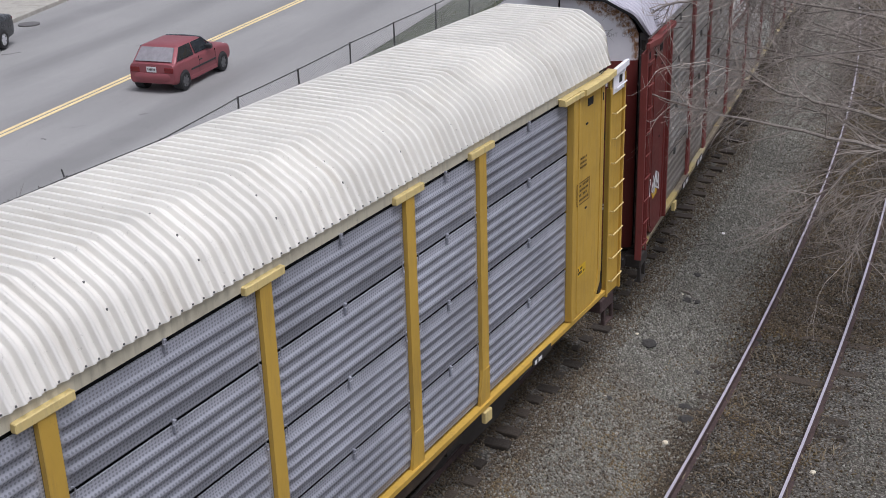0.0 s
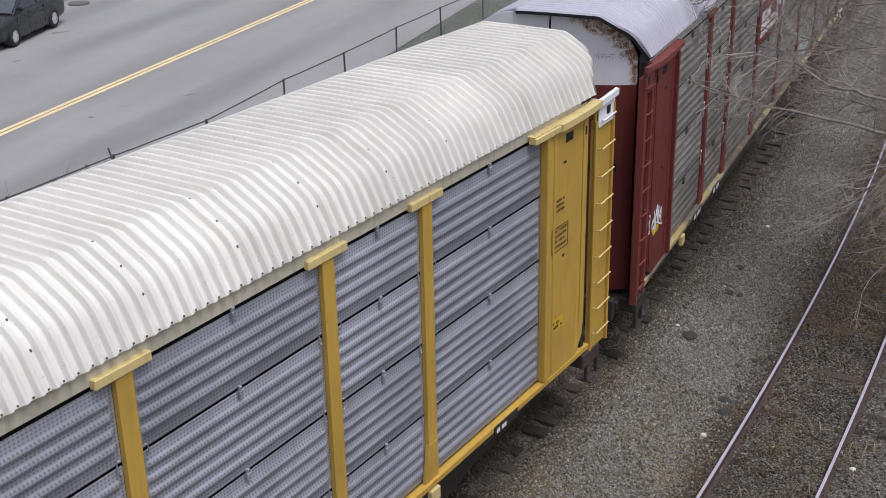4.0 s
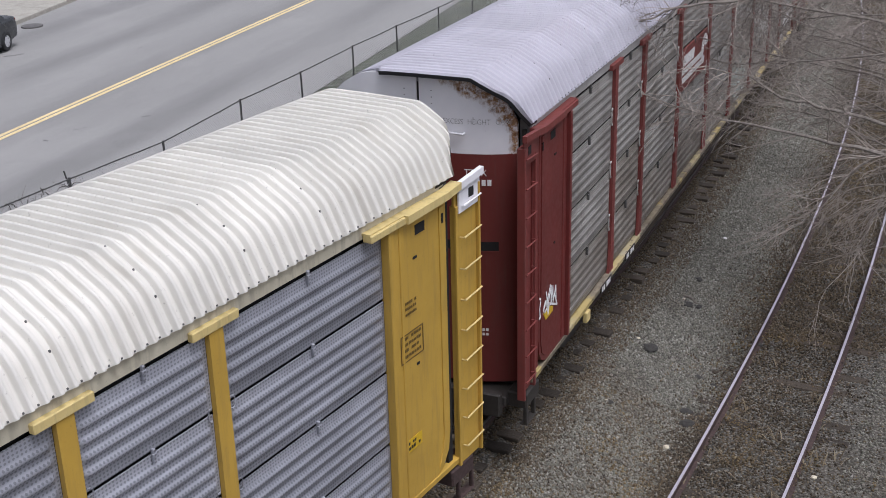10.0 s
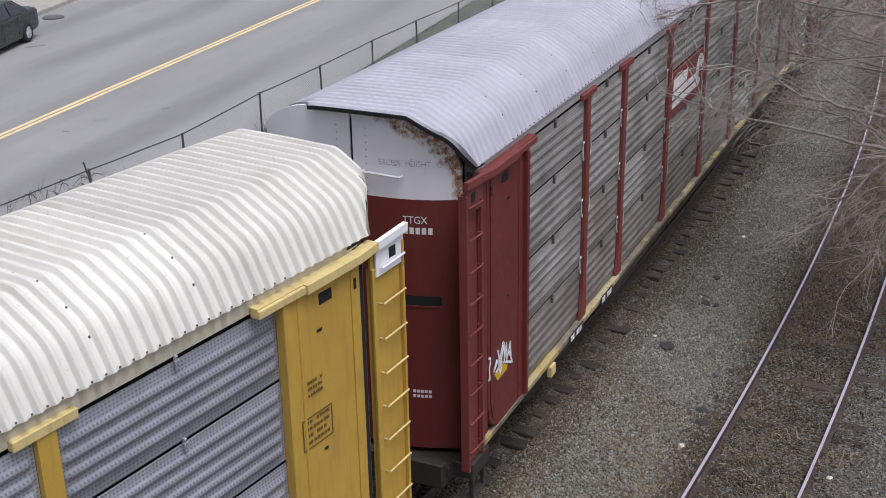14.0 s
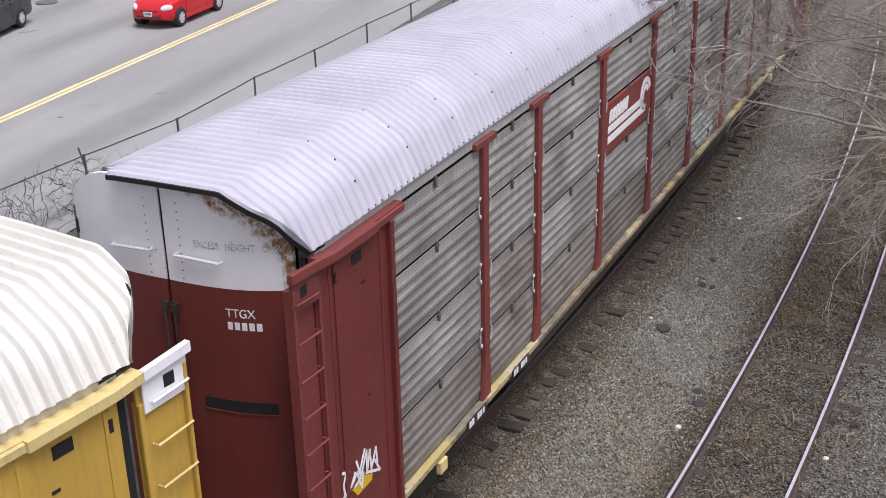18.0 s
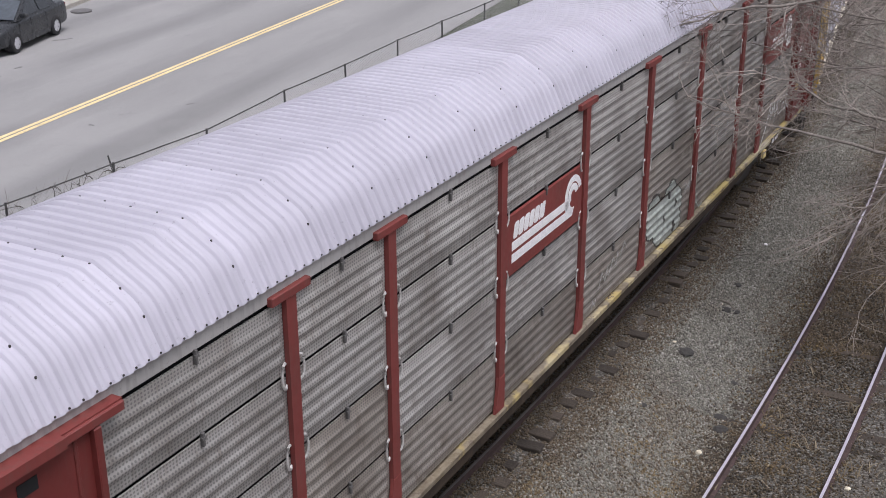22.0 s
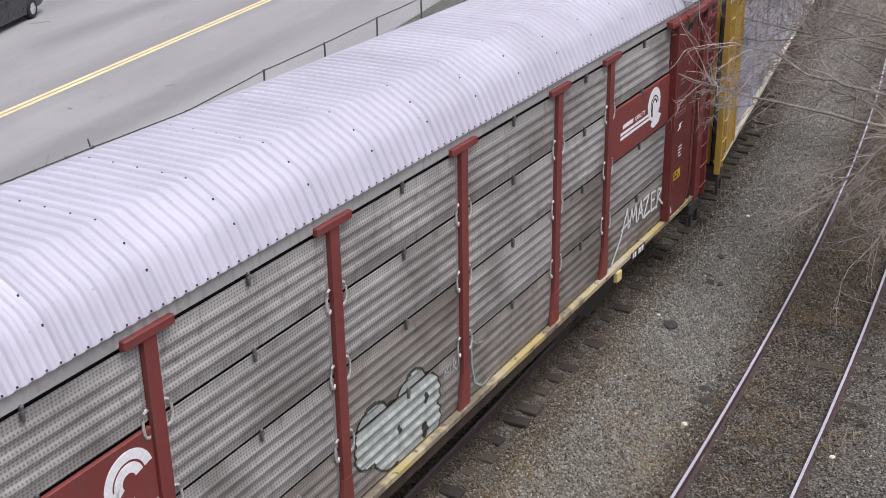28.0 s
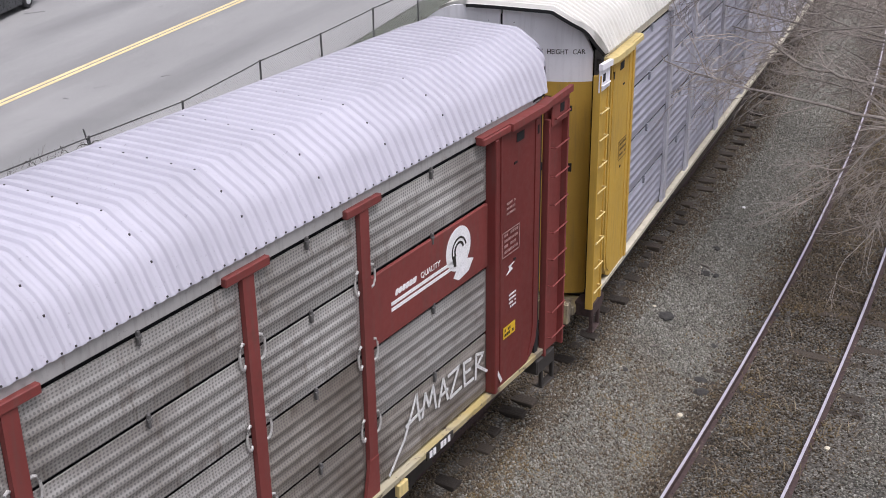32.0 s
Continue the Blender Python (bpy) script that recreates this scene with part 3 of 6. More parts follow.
def screen_mesh(width, height, depth):
    """One corrugated screen, its lower left corner at 0, its face towards -y."""
    xs = [0, 0.05, 0.085, width - 0.085, width - 0.05, width]
    prof = screen_profile(height)
    v, f = [], []
    for zz, deep in prof:
        for k, x in enumerate(xs):
            v.append((x, -depth * deep * (1 if 2 <= k <= 3 else 0), zz))
    c = len(xs)
    for j in range(len(prof) - 1):
        for i in range(c - 1):
            f.append((j * c + i, j * c + i + 1, (j + 1) * c + i + 1, (j + 1) * c + i))
    b = Bits()
    b.add(v, f)
    b.add([(0, 0, 0), (width, 0, 0), (width, 0.02, 0), (0, 0.02, 0), (0, 0, height), (width, 0, height), (width, 0.02, height), (0, 0.02, height)],
          [(0, 1, 2, 3), (4, 7, 6, 5), (0, 3, 7, 4), (1, 5, 6, 2), (3, 2, 6, 7)])
    me = mesh_of("screen", b.v, b.f, True)
    me.set_sharp_from_angle(angle=radians(60))
    return me


def flat_panel_mesh(width, height):
    b = Bits()
    b.box(0.0, width, -0.03, 0.02, 0.0, height, 0.01)
    return b.mesh("sign_panel")


# from the near eave over the flat crown to the far eave, with close stations at the bends
ROOF_LINE = [(-1.51, 5.06), (-1.42, 5.25), (-1.375, 5.345), (-1.345, 5.40), (-1.30, 5.46), (-1.245, 5.51), (-1.19, 5.545), (-1.13, 5.58), (-0.93, 5.692), (-0.885, 5.717),
             (-0.855, 5.732), (-0.83, 5.741), (-0.79, 5.745), (-0.4, 5.748), (0, 5.75), (0.4, 5.746), (0.46, 5.743), (0.50, 5.737), (0.54, 5.724), (0.60, 5.70), (1.05, 5.52),
             (1.24, 5.43), (1.30, 5.36), (1.36, 5.27), (1.51, 5.05)]
BOLTS = (-1.36, -1.13, -0.82, -0.52, -0.2, 0.12, 0.44)


def roof_height(y):
    for (a, p), (b, q) in zip(ROOF_LINE, ROOF_LINE[1:]):
        if y <= b:
            return p + (q - p) * (y - a) / (b - a)
    return ROOF_LINE[-1][1]


def roof_mesh(ribs=8, low=0.046, high=0.102, tall=0.054, lap=True):
    """A sheet of rounded ribs across the car; its last valley lies on the next sheet."""
    xs = []
    for k in range(ribs):
        x = k * RIB
        wall = 0.0042
        xs += [(x, 0), (x + low - 0.02, 0)] + [(x + low + wall * d, tall * h) for d, h in ((-3, 0.03), (-1.6, 0.2), (1.0, 0.86), (2.4, 1.0))]
        xs += [(x + (low + high) / 2, tall * 1.03)] + [(x + high + wall * d, tall * h) for d, h in ((-2.4, 1.0), (-1.0, 0.86), (1.6, 0.2), (3, 0.03))]
    xs += [(ribs * RIB, 0.005), (ribs * RIB + 0.03, 0.005), (ribs * RIB + 0.031, -0.002)] if lap else [(ribs * RIB, 0)]
    norms = []
    for i, (y, z) in enumerate(ROOF_LINE):
        a, b = ROOF_LINE[max(i - 1, 0)], ROOF_LINE[min(i + 1, len(ROOF_LINE) - 1)]
        d = Vector((b[0] - a[0], b[1] - a[1])).normalized()
        norms.append((-d.y, d.x))
    v, f = [], []
    for x, h in xs:
        for (y, z), (ny, nz) in zip(ROOF_LINE, norms):
            v.append((x, y + ny * h, z + nz * h))
    c = len(ROOF_LINE)
    for j in range(len(xs) - 1):
        for i in range(c - 1):
            f.append((j * c + i, (j + 1) * c + i, (j + 1) * c + i + 1, j * c + i + 1))
    me = mesh_of("roof_sheet", v, f, True)
    me.set_sharp_from_angle(angle=radians(70))
    return me


def roof_end(y):
    """How far the roof reaches over the bowed doors."""
    return 13.64 - 0.48 * (min(1.51, -y) / 1.51) ** 7 if y < 0 else 13.64 - 1.0 * max(0.0, (min(1.51, y) - 0.5) / 1.01) ** 0.8


def roof_cap_mesh(sign, rib):
    """The last roof sheet, its edge bowed like the doors; in the car's own space."""
    me = roof_mesh(11, *rib, lap=False)
    for p in me.vertices:
        p.co.x = sign * min(12.0 + p.co.x, roof_end(p.co.y))
    if sign < 0:
        me.flip_normals()
    return me


def roof_bolts_mesh():
    b = Bits()
    for y in BOLTS:
        tilt = 1 if y < -1 else 0
        z = roof_height(y)
        b.box(0.006, 0.020, y - 0.006 * tilt - 0.007, y - 0.006 * tilt + 0.007, z - 0.004, z + 0.014 + 0.004 * tilt)
    for k in range(8):
        for side in (-1, 1):
            b.box(k * RIB + 0.004, k * RIB + 0.018, side * 1.515 - 0.006, side * 1.515 + 0.006, 5.075, 5.09)
    return b.mesh("bolt_row")


def post_mesh(half):
    """A side post with its cross piece on top and its foot flared; the outer face towards -y."""
    b = Bits()
    outline = [(-half, 1.22), (half, 1.22), (half, 4.86), (-half, 4.86)]
    b.prism(outline, -0.058, 0.0)
    return b.mesh("post")


def post_foot_mesh(half):
    b = Bits()
    b.prism([(-0.20, 1.22), (half + 0.003, 1.22), (half + 0.003, 1.75), (-half - 0.003, 1.75)], -0.064, -0.02)
    return b.mesh("post_foot")


def tee_mesh():
    b = Bits()
    b.box(-0.32, 0.32, -0.072, 0.0, 4.862, 4.955, 0.008)
    return b.mesh("post_head")


def loop_mesh():
    b = Bits()
    pts = [(0.06, -0.02, 0.13), (0.02, -0.045, 0.155), (-0.03, -0.05, 0.135), (-0.06, -0.055, 0.08), (-0.07, -0.055, 0.0), (-0.06, -0.055, -0.08), (-0.03, -0.05, -0.135), (0.02, -0.045, -0.155), (0.06, -0.02, -0.13)]
    b.tube(pts, 0.021, 6)
    return b.mesh("latch_loop", True)


def clip_mesh():
    b = Bits()
    b.box(-0.017, 0.017, -0.042, -0.002, -0.085, 0.06, 0.006)
    b.box(-0.028, 0.028, -0.046, -0.02, -0.015, 0.015, 0.004)
    return b.mesh("joint_clip")


SHARED = {"post": post_mesh, "foot": post_foot_mesh, "tee": tee_mesh, "loop": loop_mesh, "clip": clip_mesh, "roof": roof_mesh, "bolts": roof_bolts_mesh}
_made = {}


def shared(kind, material, *size):
    """A mesh that all its copies share, one for each material and size."""
    key = (kind, material.name if material else "", size)
    if key not in _made:
        me = {"screen": screen_mesh, "flat": flat_panel_mesh}.get(kind, SHARED.get(kind))(*size)
        if material:
            me.materials.append(material)
        _made[key] = me
    return _made[key]


def door_curve(y):
    """How far the end door stands out, by its distance from the middle."""
    return 13.49 - 0.26 * (abs(y) / 1.29) ** 3


DOOR_EDGE = 1.33


def door_top(y):
    a = abs(y)
    if y > 0:
        return 5.695 - 0.012 * a - 0.55 * max(0.0, a - 0.62) ** 1.8
    pts = [(0.0, 5.695), (0.80, 5.685), (0.90, 5.64), (1.02, 5.565), (1.10, 5.495), (1.17, 5.41), (1.23, 5.32), (1.29, 5.22), (DOOR_EDGE, 5.08)]
    for (p, q), (r, s) in zip(pts, pts[1:]):
        if a <= r:
            return q + (s - q) * (a - p) / (r - p)
    return 5.08


def door_mesh(name, y0, y1, z0, z1, sign, thick=0.05):
    """Part of a bowed door leaf between two heights (z1 None: up to the roof line)."""
    cols = [y0 + (y1 - y0) * k / 20 for k in range(21)]
    rings = []
    for y in cols:
        t = door_top(y) if z1 is None else z1
        u = door_curve(y)
        rings.append([(sign * u, y, z0), (sign * u, y, t), (sign * (u - thick), y, t), (sign * (u - thick), y, z0)])
    b = Bits()
    b.loft(rings)
    me = b.mesh(name, True)
    return me


def on_door(sign, y, z, lift=0.0):
    return (sign * (door_curve(y) + lift), y, z)


def text_mesh(word, size, name="lettering"):
    cu = bpy.data.curves.new(name, "FONT")
    cu.body = word
    cu.size = size
    cu.extrude = 0.002
    ob = bpy.data.objects.new(name, cu)
    scene.collection.objects.link(ob)
    me = bpy.data.meshes.new_from_object(ob.evaluated_get(bpy.context.evaluated_depsgraph_get()))
    bpy.data.objects.remove(ob)
    bpy.data.curves.remove(cu)
    me.name = name
    return me


def bars(rows, heights, gap, seed):
    """Lines of unreadable stencilling, as plain bars: rows of (width, letters)."""
    rnd = random.Random(seed)
    b = Bits()
    z = 0.0
    for width, letters in rows:
        step = width / letters
        for k in range(letters):
            if rnd.random() < 0.12:
                continue
            b.box(k * step, k * step + step * rnd.uniform(0.55, 0.8), -0.004, 0.0, z, z + heights * rnd.uniform(0.8, 1.0))
        z -= heights + gap
    return b


def wheelset(truck, x):
    ws = Bits()
    ws.tube([(0, -0.95, 0), (0, 0.95, 0)], 0.08, 8)
    for s in (-1, 1):
        ws.tube([(0, s * 0.69, 0), (0, s * 0.72, 0)], 0.485, 24)
        ws.tube([(0, s * 0.72, 0), (0, s * 0.83, 0)], [0.46, 0.45], 24)
        for k in range(5):
            a = 2 * math.pi * k / 5
            ws.box(0.25 * math.cos(a) - 0.04, 0.25 * math.cos(a) + 0.04, s * 0.83 - 0.012, s * 0.83 + 0.012, 0.25 * math.sin(a) - 0.04, 0.25 * math.sin(a) + 0.04)
    return part("wheelset", ws, M["under"], truck, "black steel wheels on their axle", pose(x, 0, 0.455))


WHEELS = []


def truck(car, x):
    b = Bits()
    for s in (-1, 1):
        y = s * 1.0
        b.prism([(-1.15, 0.38), (-1.15, 0.62), (-0.55, 0.74), (0.55, 0.74), (1.15, 0.62), (1.15, 0.38), (0.8, 0.40), (0.42, 0.22), (-0.42, 0.22), (-0.8, 0.40)], y - 0.07, y + 0.07)
        for k in (-0.12, 0.12):
            b.tube([(k, y, 0.25), (k, y, 0.7)], 0.07, 8)
    b.box(-0.2, 0.2, -1.1, 1.1, 0.55, 0.85, 0.03)
    t = part("truck", b, M["under"], car, "black cast steel truck", pose(x, 0, 0))
    for dx in (-0.89, 0.89):
        WHEELS.append((car, wheelset(t, dx)))


def autorack(name, label, c):
    """A three-deck enclosed car carrier. c: its materials."""
    car = thing(name, label, "railcar", group="railcars of the train")
    flip = Matrix.Rotation(math.pi, 4, "Z")

    # deck, centre sill and an added near-black filler for the shade inside
    b = Bits()
    b.box(-13.2, 13.2, -1.40, 1.40, 1.06, 1.2)
    b.box(-13.6, 13.6, -0.3, 0.3, 0.66, 1.06)
    b.box(-10.9, -8.5, -1.05, 1.05, 0.86, 1.06)
    b.box(8.5, 10.9, -1.05, 1.05, 0.86, 1.06)
    part("underframe", b, M["under"], car, "black steel underframe")
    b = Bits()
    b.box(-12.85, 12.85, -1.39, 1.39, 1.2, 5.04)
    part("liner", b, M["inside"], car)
    for x in (-9.75, 9.75):
        truck(car, x)

    for side in (-1, 1):
        turn = Matrix.Identity(4) if side < 0 else flip
        face = turn @ Matrix.Translation((0, -1.47, 0))
        # sill, dark strip painted for the shade beneath it, and top chord
        b = Bits()
        b.box(-13.2, 13.2, -0.095, 0.08, 1.148, 1.225, 0.012)
        b.box(-13.2, 13.2, -0.10, 0.0, 1.214, 1.24, 0.006)
        sill = part("side_sill", b, c["sill"], car, "scuffed yellow side sill", face)
        b = Bits()
        b.prism([(-12.3, 1.09), (-8.6, 1.08), (-7.4, 0.93), (7.4, 0.93), (8.6, 1.08), (12.3, 1.09), (12.3, 1.148), (-12.3, 1.148)], -0.03, 0.03)
        part("sill_web", b, M["grimy"], car, at=face)
        b = Bits()
        b.box(-13.05, 13.05, -0.012, 0.06, 4.890, 5.075, 0.006)
        part("top_chord", b, c["chord"], car, at=face)
        # stacked screens between the posts
        edges = [-c["screens_end"]] + list(c["posts"]) + [c["screens_end"]]
        for k in range(9):
            x0 = edges[k] + (0.02 if k == 0 else c["half"] + 0.004)
            x1 = edges[k + 1] - (0.02 if k == 8 else c["half"] + 0.004)
            for tier in range(4):
                z0, z1 = JOINTS[tier + 1] + 0.022, JOINTS[tier] - 0.022
                sign = (k, tier) in c.get("signs", ()) and side < 0
                wide, tall = round(x1 - x0, 4), round(z1 - z0, 4)
                grimed = tier == 3 or (tier == 2 and k in (1, 5, 7))
                me = shared("flat", c["sign"], wide, tall) if sign else shared("screen", c["grimy"] if grimed else c["panel"], wide, tall, c["rib_depth"])
                part("sign_panel" if sign else "side_screen", me, None, car, "maroon painted flat sign panel" if sign else "", face @ pose(x0, 0, z0))
                if side < 0:
                    part("joint_clip", shared("clip", c["clip"]), None, car, at=face @ pose((x0 + x1) / 2, 0, z1 + 0.01))
        for x in c["posts"]:
            post = part("post", shared("post", c["post"], c["half"]), None, car, at=face @ pose(x, 0, 0))
            part("post_foot", shared("foot", c["post"], c["half"]), None, post)
            part("post_head", shared("tee", c["head"]), None, post)
            if side < 0:
                for z in JOINTS[1:4]:
                    for s in (-1, 1):
                        part("latch_loop", shared("loop", c["loop"]), None, post, "", pose(s * 0.138, 0.0, z + 0.01) @ Matrix.Diagonal((-0.72 * s, 0.62, 0.9, 1)) if c["loops"] else pose(s * 0.16, -0.01, z) @ Matrix.Diagonal((-0.4 * s, 0.4, 0.45, 1)))
        # end sheets, end beams and ladders
        for s in (-1, 1):
            e = c["screens_end"]
            b = Bits()
            b.prism([(e, 1.25), (12.62, 1.25), (12.79, 1.33), (12.91, 1.5), (12.95, 1.75), (12.95, 4.86), (e, 4.86)], -0.09, 0.03)
            b.prism([(12.67, 1.36), (12.81, 1.46), (12.87, 1.7), (12.87, 4.8), (12.79, 4.8), (12.79, 1.75), (12.75, 1.56)], -0.105, -0.08)
            b.box(e - 0.03, e + 0.05, -0.155 if c["closed"] else -0.12, 0.0, 1.25, 4.86, 0.01)
            b.box(e + 0.19, e + 0.23, -0.105, 0.0, 1.3, 4.86, 0.008)
            sheet = part("end_sheet", shared_mirror(b, "end_sheet", s), c["end"], car, at=face)
            # black strip put in for the shade of the open corner
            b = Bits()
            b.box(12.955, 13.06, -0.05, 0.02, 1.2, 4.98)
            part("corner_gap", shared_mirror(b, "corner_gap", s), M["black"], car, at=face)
            if c["closed"] and s < 0:
                b = Bits()
                b.box(12.945, 13.20, -0.086, 0.0, 1.3, 4.87, 0.008)
                part("corner_plate", shared_mirror(b, "corner_plate", s), c["end"], car, at=face)
            # slots as black boxes, their inner shade given by colour
            for hole in ((12.28, 12.48, -0.097, -0.06, 4.64, 4.76), (12.83, 12.87, -0.112, -0.06, 4.6, 4.72), (12.22, 12.3, -0.097, -0.06, 4.36, 4.39), (12.23, 12.29, -0.097, -0.06, 3.0, 3.03)):
                b = Bits()
                b.box(*hole)
                part("slot", shared_mirror(b, "slot", s), M["black"], sheet)
            if side > 0:
                continue
            b = Bits()
            b.box(11.36, 12.08, -0.145, -0.02, 4.862, 4.95, 0.010)
            b.prism([(12.03, 4.87), (12.90, 4.885), (13.19, 4.92), (13.19, 5.01), (12.90, 4.975), (12.03, 4.965)], -0.18, -0.03)
            b.box(11.36, 13.1, -0.12, 0.06, 4.94, 4.965)
            part("end_beam", shared_mirror(b, "end_beam", s), c["beam"], car, at=face)
            b = Bits()
            b.prism([(13.19, 4.92), (13.72, 4.965), (13.72, 5.055), (13.19, 5.01)], -0.18, -0.12)
            b.prism([(13.19, 4.60), (13.69, 4.62), (13.69, 4.97), (13.19, 4.93)], -0.135, -0.115)
            tip = part("beam_tip", shared_mirror(b, "beam_tip", s), c["tip"], car, at=face)
            # another slot, its inner dark painted as a black box
            b = Bits()
            b.box(13.42, 13.54, -0.138, -0.11, 4.74, 4.86)
            part("slot", shared_mirror(b, "slot", s), M["black"], tip)
            b = Bits()
            b.box(13.14, 13.66, -0.055 if c["closed"] else -0.10, -0.02 if c["closed"] else -0.06, 1.12, 4.86, 0.008)
            ladder = part("ladder", shared_mirror(b, "ladder", s), c["post_end"], car, at=face)
            for x0, x1, y0, z1 in ((13.14, 13.19, -0.125, 4.7), (13.645, 13.685, -0.15, 4.87)):
                b = Bits()
                b.box(x0, x1, y0, -0.03, 1.11, z1, 0.008)
                part("stile", shared_mirror(b, "stile", s), c["post_end"], ladder)
            for k in range(9):
                z = 4.72 - 0.415 * k
                r = Bits()
                r.tube([(13.26, -0.09, z - 0.03), (13.26, -0.165, z - 0.03), (13.67, -0.165, z), (13.67, -0.09, z)], 0.0125, 5)
                part("rung", shared_mirror(r, "rung", s), c["tip"] if k == 0 else c["rung"], ladder)
            b = Bits()
            b.box(12.95, 13.5, -0.11, 0.2, 0.88, 1.12, 0.02)
            b.box(13.10, 13.15, -0.11, -0.05, 0.62, 0.9, 0.01)
            b.box(13.44, 13.49, -0.11, -0.05, 0.62, 0.9, 0.01)
            b.box(13.10, 13.49, -0.12, 0.0, 0.60, 0.63, 0.008)
            part("corner_step", shared_mirror(b, "corner_step", s), c["step"], car, at=face)

    # roof
    n_sheets = 20
    x = -SHEET * n_sheets / 2
    for k in range(n_sheets):
        sheet = part("roof_sheet", shared("roof", c["roof"], 8, *c["rib"]), None, car, at=pose(x + SHEET * k, 0, 0))
        tagged(part("bolt_line", shared("bolts", c["bolt"]), None, sheet), kind="stuff")
    for s in (-1, 1):
        part("roof_sheet", roof_cap_mesh(s, c["rib"]), c["roof"], car)
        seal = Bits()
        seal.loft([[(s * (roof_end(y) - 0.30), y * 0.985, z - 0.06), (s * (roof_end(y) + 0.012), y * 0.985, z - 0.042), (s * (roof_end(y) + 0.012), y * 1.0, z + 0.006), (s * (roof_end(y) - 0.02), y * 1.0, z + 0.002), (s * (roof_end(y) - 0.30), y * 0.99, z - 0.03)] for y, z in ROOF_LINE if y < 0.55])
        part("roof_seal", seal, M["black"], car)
        for q in (-1, 1):
            # post and jamb, coloured dark for the shaded door corner, with a small lock box
            lo, hi = min(q * 1.34, q * 1.48), max(q * 1.34, q * 1.48)
            cheek = Bits()
            cheek.box(min(s * 12.9, s * 13.12), max(s * 12.9, s * 13.12), lo, hi, 1.2, 5.1)
            jamb = part("corner_jamb", cheek, M["jamb"], car, "corner jamb coloured dark like its shaded recess")
            box = Bits()
            mid = (lo + hi) / 2
            box.box(min(s * 13.11, s * 13.16), max(s * 13.11, s * 13.16), mid - 0.03, mid + 0.03, 4.80, 4.97, 0.006)
            part("lock_box", box, M["under"], jamb)

        end_door(car, s, c)
        # end platform, coupler and brake gear
        b = Bits()
        b.box(min(s * 13.1, s * 13.62), max(s * 13.1, s * 13.68), -1.3, 1.3, 0.92, 1.08, 0.02)
        b.box(min(s * 13.6, s * 13.74), max(s * 13.6, s * 13.74), -1.25, 1.25, 0.8, 1.16, 0.02)
        part("end_platform", b, c["platform"], car)
        b = Bits()
        b.box(min(s * 13.4, s * 14.0), max(s * 13.4, s * 14.0), -0.09, 0.09, 0.68, 0.86, 0.02)
        b.box(min(s * 13.95, s * 14.2), max(s * 13.95, s * 14.2), -0.17, 0.15, 0.6, 0.94, 0.04)
        part("coupler", b, M["rust"], car, "rusty cast coupler")
        b = Bits()
        b.tube([(s * 13.6, 0.45, 0.85), (s * 13.8, 0.4, 0.55), (s * 14.0, 0.3, 0.42), (s * 14.15, 0.2, 0.5)], 0.025, 6)
        part("air_hose", b, M["tyre"], car)
    return car


def shared_mirror(b, name, s):
    """The mesh of b, or its mirror image along the car."""
    if s < 0:
        b.v = [(-x, y, z) for x, y, z in b.v]
    return b.mesh(name)


def end_door(car, s, c):
    """A pair of bowed leaves, white above and coloured below, with bars and irons."""
    for q in (-1, 1):
        y0, y1 = (-DOOR_EDGE, -0.018) if q < 0 else (0.018, 1.45)
        leaf = part("door_leaf", door_mesh("door_leaf", y0, y1, 1.16, 4.64, s), c["door"], car, c["door_label"])
        part("leaf_top", door_mesh("leaf_top", y0, y1, 4.64, None, s), c["door_top"], leaf, c["top_label"])
        # white grab iron
        b = Bits()
        y = q * 0.16
        pts = [on_door(s, y, 4.96, 0.0), on_door(s, y, 4.96, 0.06), on_door(s, y + q * 0.5, 4.93, 0.06), on_door(s, y + q * 0.5, 4.93, 0.0)]
        b.tube(pts, 0.016, 6)
        part("grab_iron", b, c["iron"], leaf, smooth=True)
        # slot in the lower half, its inner shade painted black
        b = Bits()
        cols = [q * (0.3 + 0.08 * k) for k in range(11)]
        b.loft([[on_door(s, yy, 3.22, 0.004), on_door(s, yy, 3.36, 0.004), on_door(s, yy, 3.36, -0.03), on_door(s, yy, 3.22, -0.03)] for yy in cols])
        part("hand_slot", b, M["black"], leaf)
        b = Bits()
        b.loft([[on_door(s, yy, 3.205, 0.012), on_door(s, yy, 3.225, 0.012), on_door(s, yy, 3.225, 0.0), on_door(s, yy, 3.205, 0.0)] for yy in cols])
        part("slot_lip", b, c["door"], leaf)
        # column of rivets near the meeting edge, cover strip
        b = Bits()
        for k in range(10):
            z = 4.68 + 0.09 * k
            p = on_door(s, q * 0.2, z, 0.0)
            b.box(p[0] - 0.006, p[0] + 0.006, p[1] - 0.006, p[1] + 0.006, z, z + 0.011)
        part("rivet_row", b, M["rust"], leaf)
    # black strip behind the leaves, for the shade where they meet
    b = Bits()
    b.box(min(s * 13.42, s * 13.47), max(s * 13.42, s * 13.47), -0.05, 0.05, 1.16, 5.6)
    part("door_gap", b, M["black"], car)
    for y, m in ((-0.06, M["under"]), (0.06, c["iron_bar"])):
        b = Bits()
        b.tube([(s * 13.53, y, 1.3), (s * 13.53, y, 4.42)], 0.018, 6)
        for z in (1.6, 2.6, 3.6, 4.3):
            b.box(s * 13.515 - 0.03, s * 13.515 + 0.03, y - 0.035, y + 0.035, z, z + 0.1, 0.006)
        part("lock_rod", b, m, car)


